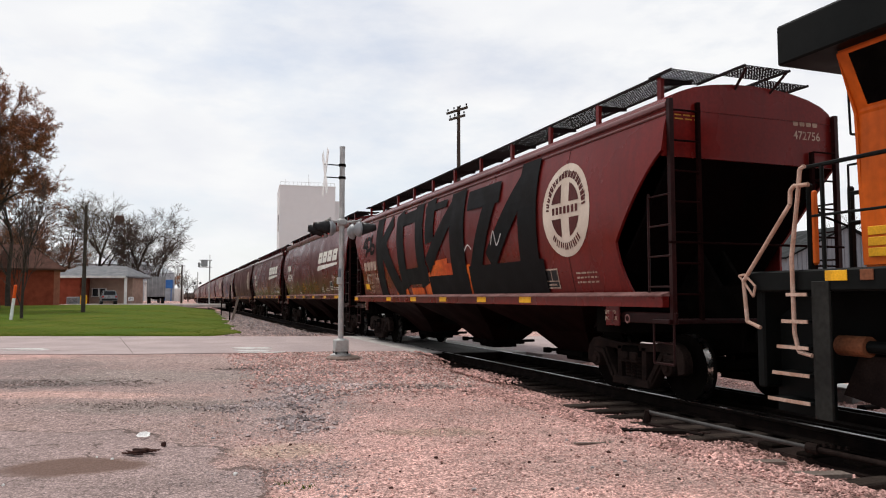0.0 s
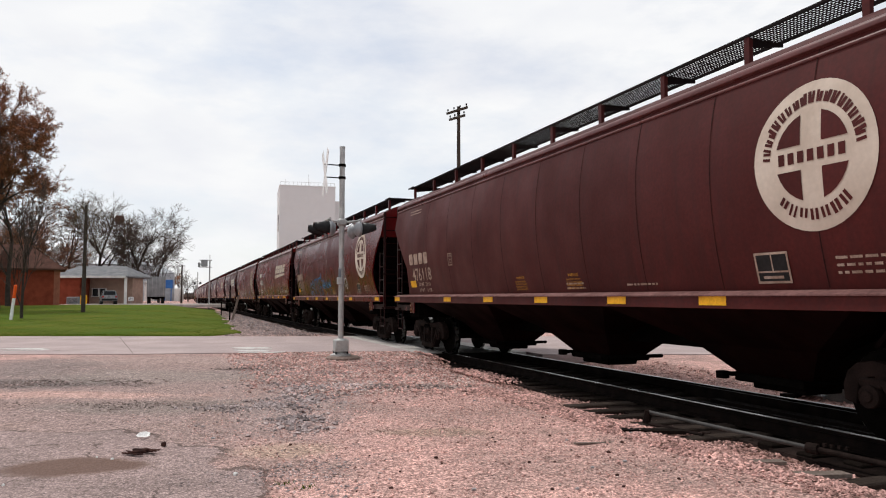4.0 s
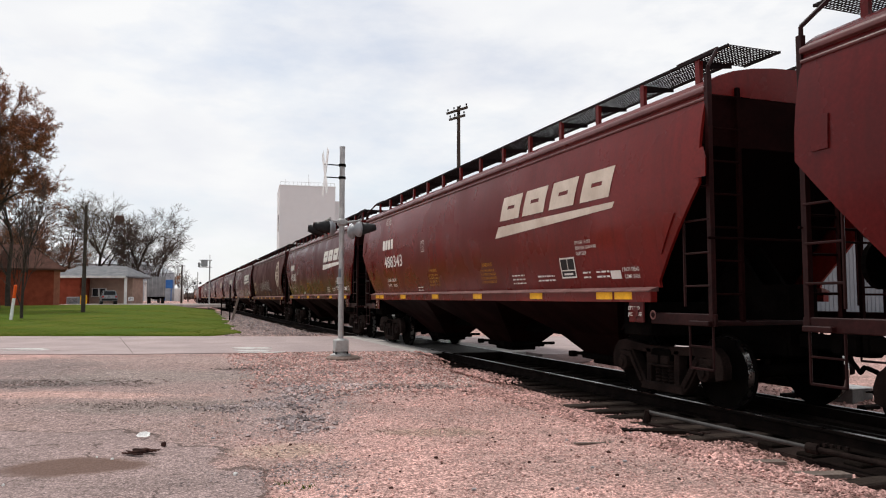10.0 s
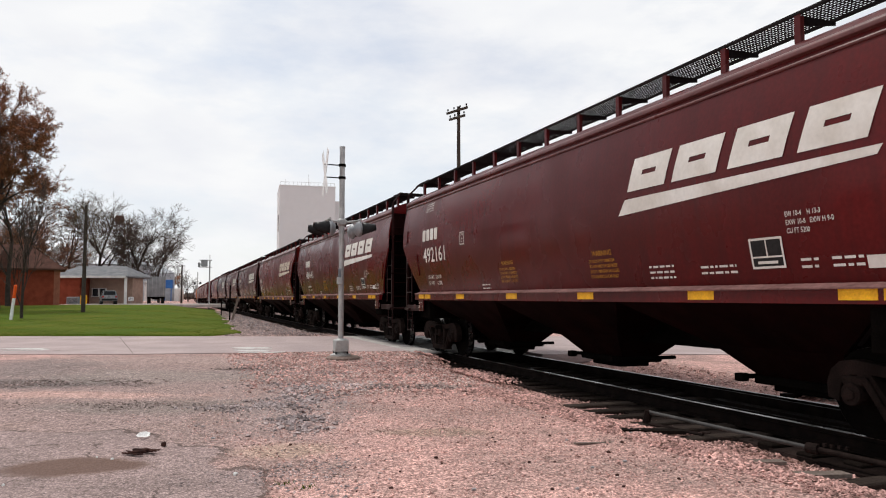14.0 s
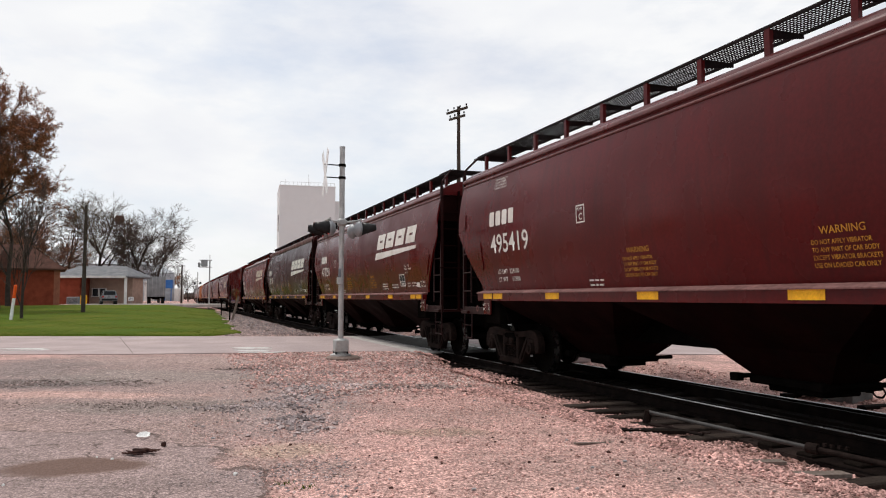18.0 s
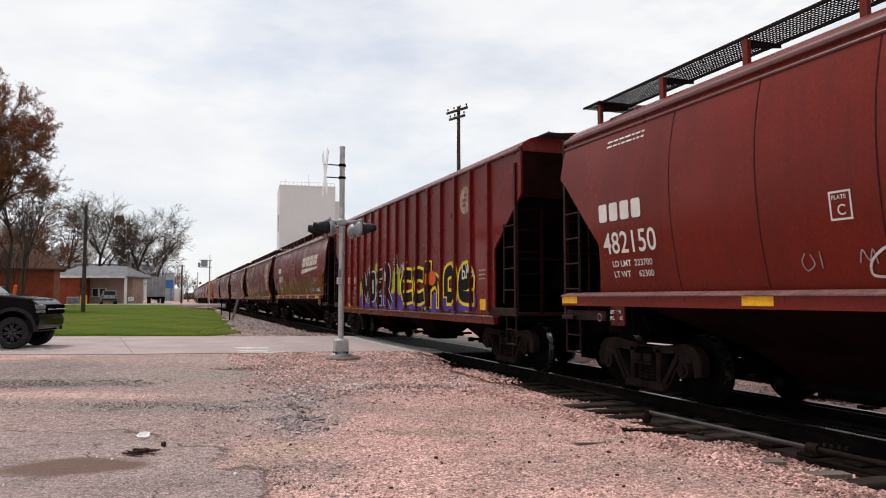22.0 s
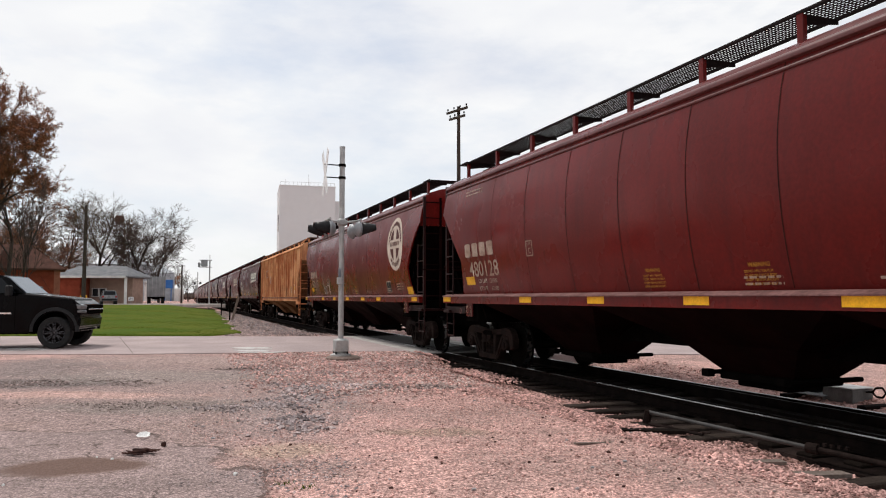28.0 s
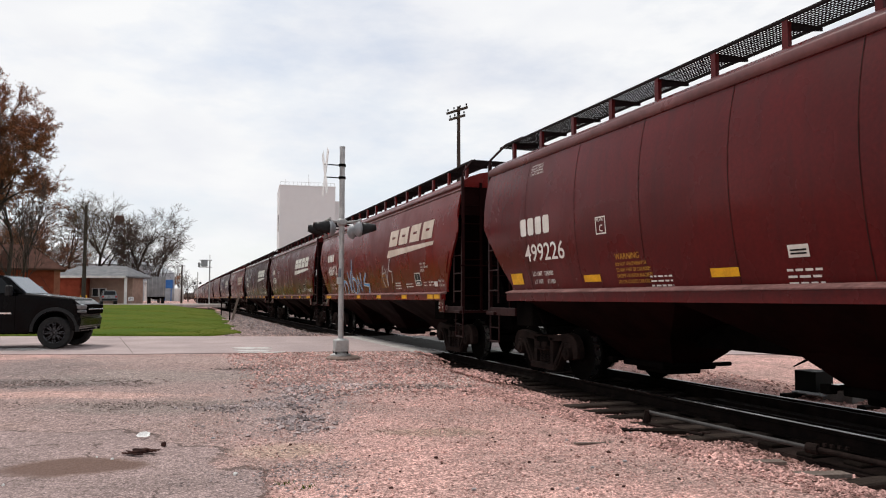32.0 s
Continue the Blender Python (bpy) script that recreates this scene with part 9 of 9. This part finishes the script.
    box(bm, (-0.01, 0, 1.08), (0.04, 1.3, 0.03), bevel=0.008)
    part("grille_bar", bm, M_CHROME, t)
    bm = B()
    box(bm, (-2.9, 0, 0.50), (4.9, 1.5, 0.20))
    part("underbody", bm, M_UNDER, t)
    bm = B()
    box(bm, (-2.9, 0, 0.84), (5.2, 1.34, 0.72))
    part("wheel_well", bm, M_UNDER, t)
    bm = B()
    tube(bm, (-1.0, -0.80, 1.43), (-1.35, -0.82, 2.0), 0.004, n=5)
    part("aerial", bm, M_BLACK, t)
    # round the nose off in plan
    for nm in t.children:
        if nm.type == "MESH" and nm.name.split(".")[0] in ("body", "front_bumper", "headlight", "turn_lamp", "hood", "grille", "grille_bar"):
            for v in nm.data.vertices:
                k = max(0.0, min(1.0, (v.co.x + 0.75) / 0.6))
                v.co.x -= 0.24 * k * abs(v.co.y / 0.97) ** 2.5
    wh = [car_wheel(t, (x, s * 0.86, wz), wr, 0.30, 8, M_RIMDARK) for x in (ax, rx) for s in (-1, 1)]
    return t, wh


M_RIMDARK = surface("black_and_milled_rim", (0.022, 0.022, 0.024), (0.075, 0.075, 0.08), 14, 0.3, metal=0.6, fine=0.3)
PICKUP, PICKUP_WHEELS = pickup()


def suv():
    t = thing("suv", "silver sport utility car parked under the car port", "car", at=spot(193, 92, 0.60), rz=math.degrees(math.pi / 2 - YAW) + 28)
    pts = [(2.25, 0.45), (2.28, 0.75), (2.10, 0.98), (1.1, 1.06), (-2.15, 1.10), (-2.25, 0.9), (-2.22, 0.45)] + arch(-1.35, 0.38, 0.40)[::-1] + arch(1.38, 0.38, 0.40)[::-1]
    part("body", shell(B(), pts, 0.90, 0.06), M_SILVERCAR, t, smooth=True)
    bm = B()
    frustum(bm, [(1.0, -0.84, 1.04), (-2.15, -0.84, 1.06), (-2.15, 0.84, 1.06), (1.0, 0.84, 1.04)], [(0.25, -0.68, 1.68), (-1.85, -0.68, 1.68), (-1.85, 0.68, 1.68), (0.25, 0.68, 1.68)])
    bmesh.ops.bevel(bm, geom=list(bm.edges), offset=0.05, segments=2, affect="EDGES")
    part("cabin", bm, M_SILVERCAR, t, smooth=True)
    bm = B()
    lo = [(-2.13, -0.66, 1.12), (-2.13, 0.66, 1.12), (-1.93, 0.60, 1.58), (-1.93, -0.60, 1.58)]
    frustum(bm, lo, [(x - 0.035, y, z + 0.01) for x, y, z in lo])
    part("rear_window", bm, M_TINT, t)
    for s in (-1, 1):
        bm = B()
        lo = [(0.7, s * 0.835, 1.12), (-1.8, s * 0.835, 1.12), (-1.65, s * 0.72, 1.58), (0.25, s * 0.72, 1.58)]
        frustum(bm, lo, [(x, y + s * 0.025, z) for x, y, z in lo])
        part("side_window", bm, M_TINT, t)
        bm = B()
        box(bm, (-2.23, s * 0.74, 0.92), (0.08, 0.22, 0.20), bevel=0.02)
        part("tail_lamp", bm, M_REDPLASTIC, t, "red tail lamp")
    bm = B()
    box(bm, (-2.26, 0, 0.58), (0.14, 1.7, 0.22), bevel=0.04)
    part("rear_bumper", bm, M_BLACK, t)
    for x in (-1.35, 1.38):
        for s in (-1, 1):
            car_wheel(t, (x, s * 0.80, 0.36), 0.36, 0.22, 6, M_ALU)
    return t


M_REDPLASTIC = surface("red_lamp_plastic", (0.35, 0.02, 0.02), (0.25, 0.015, 0.015), 4, 0.3)
suv()


# ---- locomotive that draws the train ----
def locomotive():
    t = thing("diesel_locomotive", "orange and black diesel locomotive with yellow-edged steps", "locomotive")
    h = 11.1                      # half length; +y is the end towards the cars
    def p(nm, c, s, m_, lab="", bev=0.02):
        bm = B()
        box(bm, c, s, bevel=bev)
        return part(nm, bm, m_, t, lab)
    p("deck", (0, 0, 1.58), (3.0, 2 * h - 1.0, 0.22), M_LOCODARK)
    p("side_sill", (-1.49, -0.6, 1.40), (0.04, 2 * h - 4.6, 0.30), M_LOCODARK)
    p("side_sill", (1.49, -0.6, 1.40), (0.04, 2 * h - 4.6, 0.30), M_LOCODARK)
    p("hood", (0, -1.5, 2.95), (1.75, 2 * h - 6.4, 2.5), M_LOCO, "orange engine hood", 0.06)
    bm = B()
    prism(bm, [(-1.05, 0, 1.70), (-1.05, 0, 3.25), (-1.33, 0, 3.84), (1.33, 0, 3.84), (1.05, 0, 3.25), (1.05, 0, 1.70)], (0, h - 5.4, 0), (0, h - 1.56, 0))
    bmesh.ops.bevel(bm, geom=list(bm.edges), offset=0.03, segments=2, affect="EDGES")
    part("radiator_cab", bm, M_LOCO, t, "orange radiator end flaring to the top")
    bm = B()
    prism(bm, [(-1.50, 0, 3.84), (1.50, 0, 3.84), (1.50, 0, 4.26), (1.15, 0, 4.36), (-1.15, 0, 4.36), (-1.50, 0, 4.26)], (0, h - 5.8, 0), (0, h - 1.01, 0))
    bmesh.ops.bevel(bm, geom=list(bm.edges), offset=0.02, segments=1, affect="EDGES")
    part("radiator_wing", bm, M_LOCODARK, t, "dark overhanging radiator")
    p("dynamic_brake_box", (0, -2.0, 4.3), (1.5, 5.0, 0.4), M_LOCODARK)
    p("cab", (0, -h + 4.2, 3.05), (2.9, 2.6, 2.9), M_LOCO, "orange cab")
    p("nose", (0, -h + 2.0, 2.55), (2.2, 1.9, 1.8), M_LOCO)
    p("fuel_tank", (0, 0, 0.80), (2.6, 6.5, 1.05), M_LOCODARK, "", 0.15)
    p("rear_pilot", (0, h - 0.62, 1.0), (2.9, 0.12, 1.1), M_LOCODARK)
    p("front_pilot", (0, -h + 0.62, 0.95), (2.9, 0.12, 1.2), M_LOCODARK)
    p("number_box", (0, h - 1.50, 3.45), (0.9, 0.10, 0.3), M_LOCODARK)
    for s in (-1, 1):
        for e in (-1, 1):
            for k, z in enumerate((0.37, 0.64, 0.91, 1.17, 1.44)):
                d0 = 0.82 + 0.07 * k
                bm = B()
                box(bm, (s * 1.42, e * (h - (d0 + 1.36) / 2), z), (0.26, 1.36 - d0, 0.03))
                part("step", bm, M_LOCODARK, t)
                bm = B()
                box(bm, (s * 1.556, e * (h - (d0 + 1.36) / 2), z), (0.012, 1.36 - d0, 0.035))
                part("step_edge", bm, M_RAILTAN, t, "worn pale step edge")
            bm = B()
            box(bm, (s * 1.50, e * (h - 1.48), 0.90), (0.03, 0.21, 1.34), bevel=0.005)
            part("step_side", bm, M_STEPGREY, t, "dark grey step plate")
            bm = B()
            prism(bm, [(0, e * (h - d), z) for d, z in ((0.62, 0.20), (0.66, 1.20), (0.90, 1.34), (0.98, 1.68), (1.36, 1.68), (1.36, 0.20))], (s * 1.20, 0, 0), (s * 1.23, 0, 0))
            part("step_back", bm, M_LOCODARK, t)
            bm = B()
            x = s * 1.53
            pipe(bm, [(x, e * (h - d), z) for d, z in ((1.40, 2.53), (1.22, 2.54), (1.17, 2.50), (1.16, 2.36), (0.48, 1.59), (0.52, 1.15), (0.71, 1.09))], 0.022, n=8)
            pipe(bm, [(x, e * (h - d), z) for d, z in ((0.48, 1.59), (0.41, 1.65), (0.50, 1.66), (0.65, 1.53), (0.62, 1.42), (0.48, 1.59))], 0.014, n=6)
            part("step_handrail", bm, M_RAILTAN, t, "pale handrail by the steps", smooth=True)
            bm = B()
            pipe(bm, [(x, e * (h - d), z) for d, z in ((1.36, 2.72), (1.30, 2.70), (1.26, 2.42), (1.16, 1.82), (1.17, 1.05), (1.22, 0.87), (1.38, 0.84))], 0.022, n=8)
            part("step_handrail", bm, M_RAILTAN, t, "pale handrail by the steps", smooth=True)
            p("end_post", (s * 0.95, e * (h - 0.86), 2.15), (0.09, 0.05, 1.0), M_LOCODARK)
            p("end_post", (s * 0.35, e * (h - 0.86), 2.15), (0.09, 0.05, 1.0), M_LOCODARK)
            p("corner_stripe", (s * 1.32, e * (h - 1.27), 2.12), (0.05, 0.07, 0.76), M_LOCO, "orange corner post")
        for y in np.arange(-h + 3.2, h - 1.2, 1.75):
            bm = B()
            tube(bm, (s * 1.46, y, 1.68), (s * 1.46, y, 2.72), 0.022, n=6)
            part("stanchion", bm, M_LOCODARK, t)
        bm = B()
        pipe(bm, [(s * 1.46, -h + 3.2, 2.72), (s * 1.46, h - 1.3, 2.72)], 0.022, n=6)
        pipe(bm, [(s * 1.46, -h + 3.2, 2.22), (s * 1.46, h - 1.36, 2.22)], 0.014, n=6)
        part("handrail", bm, M_LOCODARK, t)
        for k in range(3):
            p("sill_reflector", (s * 1.506, h - 1.665 - 3.5 * k, 1.62), (0.012, 0.25, 0.10), M_YELLOW, "", 0.004)
            p("sill_plate", (s * 1.506, h - 2.0 - 3.5 * k, 1.62), (0.012, 0.14, 0.10), M_RUSTPIPE, "", 0.004)
        for k in range(6):
            p("hood_door", (s * 0.885, -6.0 + 1.9 * k, 2.7), (0.02, 1.7, 1.7), M_LOCO, "", 0.008)
        for k in range(3):
            p("radiator_stripe", (s * 1.056, h - 2.9, 1.85 + 0.105 * k), (0.012, 2.5, 0.085), M_YELLOW, "", 0.004)
        bm = B()
        prism(bm, [(s * 1.08, 0, 3.30), (s * 1.31, 0, 3.78), (s * 1.28, 0, 3.80), (s * 1.04, 0, 3.30)], (0, h - 5.0, 0), (0, h - 1.72, 0))
        part("radiator_grille", bm, M_UNDER, t, "black radiator opening")
        bm = B()
        tube(bm, (s * 1.20, h - 1.75, 0.94), (s * 1.20, h - 1.42, 0.94), 0.10, n=16)
        part("air_tank", bm, M_RUSTPIPE, t, "rusty air reservoir")
        bm = B()
        tube(bm, (s * 1.20, h - 2.6, 0.94), (s * 1.20, h - 1.75, 0.94), 0.06, n=12)
        part("air_pipe", bm, M_LOCODARK, t)
        bm = B()
        pipe(bm, [(s * 1.06, h - 1.48, 3.80), (s * 1.06, h - 1.50, 3.05), (s * 1.06, h - 1.57, 3.03)], 0.012, n=6)
        for z0 in (2.45, 2.75):
            pipe(bm, [(s * 1.02, h - 1.55, z0), (s * 1.02, h - 1.42, z0), (s * 1.02, h - 1.42, z0 - 0.28), (s * 1.02, h - 1.55, z0 - 0.28)], 0.012, n=6)
        part("end_conduit", bm, M_LOCODARK, t)
    for y in (-h + 3.9, h - 3.9):
        for dy in (-1.65, 0, 1.65):
            w = part("wheelset", WHEEL_ME, M_BOGIE, t)
            w.location = (0, y + dy, 0.457)
        for s in (-1, 1):
            bm = B()
            prism(bm, [(0, -2.5, 0.45), (0, -2.3, 0.85), (0, 2.3, 0.85), (0, 2.5, 0.45), (0, 1.9, 0.35), (0, 0.9, 0.60), (0, 0, 0.35), (0, -0.9, 0.60), (0, -1.9, 0.35)], (s * 0.98, 0, 0), (s * 1.16, 0, 0))
            ob = part("bogie_frame", bm, M_BOGIE, t)
            ob.location.y = y
    for e in (-1, 1):
        bm = B()
        box(bm, (0, e * (h - 0.30), 0.87), (0.2, 0.7, 0.2), bevel=0.03)
        box(bm, (0, e * (h - 0.12), 0.87), (0.28, 0.24, 0.3), bevel=0.05)
        part("coupler", bm, M_UNDER, t)
        for k in range(3):
            bm = B()
            pipe(bm, [(-0.5 - 0.14 * k, e * (h - 0.56), 0.95), (-0.5 - 0.14 * k, e * (h - 0.40), 0.60), (-0.48 - 0.14 * k, e * (h - 0.45), 0.35)], 0.025)
            part("air_hose", bm, M_UNDER, t)
        bm = B()
        pipe(bm, [(-0.9, e * (h - 0.60), 2.72), (-0.45, e * (h - 0.55), 2.35), (0, e * (h - 0.5), 2.25), (0.45, e * (h - 0.55), 2.35), (0.9, e * (h - 0.60), 2.72)], 0.015)
        part("safety_chain", bm, M_UNDER, t)
    return t


M_RAILTAN = surface("worn_tan_handrail_paint", (0.50, 0.36, 0.29), (0.36, 0.22, 0.16), 5, 0.55, fine=0.2)
M_STEPGREY = surface("grey_black_step_steel", (0.014, 0.014, 0.013), (0.022, 0.022, 0.020), 2, 0.6, spec=0.08)
M_RUSTPIPE = surface("rusty_tank_steel", (0.20, 0.075, 0.035), (0.12, 0.05, 0.03), 3, 0.7, bump=0.2, bscale=30)
LOCO = locomotive()


# ---- what moves ----
def track_pose(y):
    """On the track at that place along it; far off the line bends gently."""
    k = max(0.0, y - BEND_Y)
    return pose(TRACK_X + BEND * k * k, y, 0, 0, 0, -math.degrees(2 * BEND * k))


STEPS = (0, 4, 8, 12, 16, 20, 24, 28, 32)


def motions():
    for i, car in enumerate(TRAIN):
        front = REAR[i - 1] if i else REAR[0] - CARS[0][1]
        mid = (front + REAR[i]) / 2
        walk(car, [(t, track_pose(mid - SPEED * t)) for t in STEPS])
        # its wheels turn, row by row while it rolls past
        t0, t1 = (mid - 44) / SPEED, (mid + 4) / SPEED
        k0, k1 = max(0, math.ceil(t0 * FPS)), min(32 * FPS, math.floor(t1 * FPS))
        if k1 > k0:
            for w in WHEELS[i]:
                at = w.location.copy()
                rows = [(k / FPS, (k - k0) / FPS * SPEED / 0.457) for k in range(k0, k1 + 1)]
                rows = ([(0.0, 0.0)] if k0 > 0 else []) + rows + ([(32.0, rows[-1][1])] if k1 < 32 * FPS else [])
                walk(w, [(t, pose(at.x, at.y, at.z, math.degrees(a) % 360, 0, 0)) for t, a in rows])
    mid = REAR[0] - CARS[0][1] - 11.1
    walk(LOCO, [(t, track_pose(mid - SPEED * t)) for t in STEPS])
    # the pickup rolls up to the crossing and stops: distance of its bumper from where it halts
    rows = [(0.0, 44.0), (8.0, 28.3), (16.0, 12.6), (20.0, 4.78), (20.9, 3.02), (21.3, 2.18), (21.7, 1.47), (22.1, 0.95), (22.5, 0.555), (22.9, 0.255),
            (23.3, 0.08), (23.7, 0.025), (24.5, 0.0), (32.0, 0.0)]
    walk(PICKUP, [(t, pick_pose(s)) for t, s in rows])
    spin = []
    for (t0, s0), (t1, s1) in zip(rows, rows[1:]):
        n = max(1, int(abs(s1 - s0) / 0.55) + 1)
        spin += [(t0 + (t1 - t0) * k / n, s0 + (s1 - s0) * k / n) for k in range(n)]
    spin.append((32.0, 0.0))
    for w in PICKUP_WHEELS:
        at = w.location.copy()
        walk(w, [(t, pose(at.x, at.y, at.z, 0, -math.degrees(s / 0.44) % 360 - 360, 0)) for t, s in spin])


def pick_pose(s):
    k = min(s, 8.0) * math.sin(radians(9))
    p = place(21.65 - k, -10.0 - s)
    return pose(p.x, p.y, 0.0, 0, 0, 9 - math.degrees(YAW))


motions()
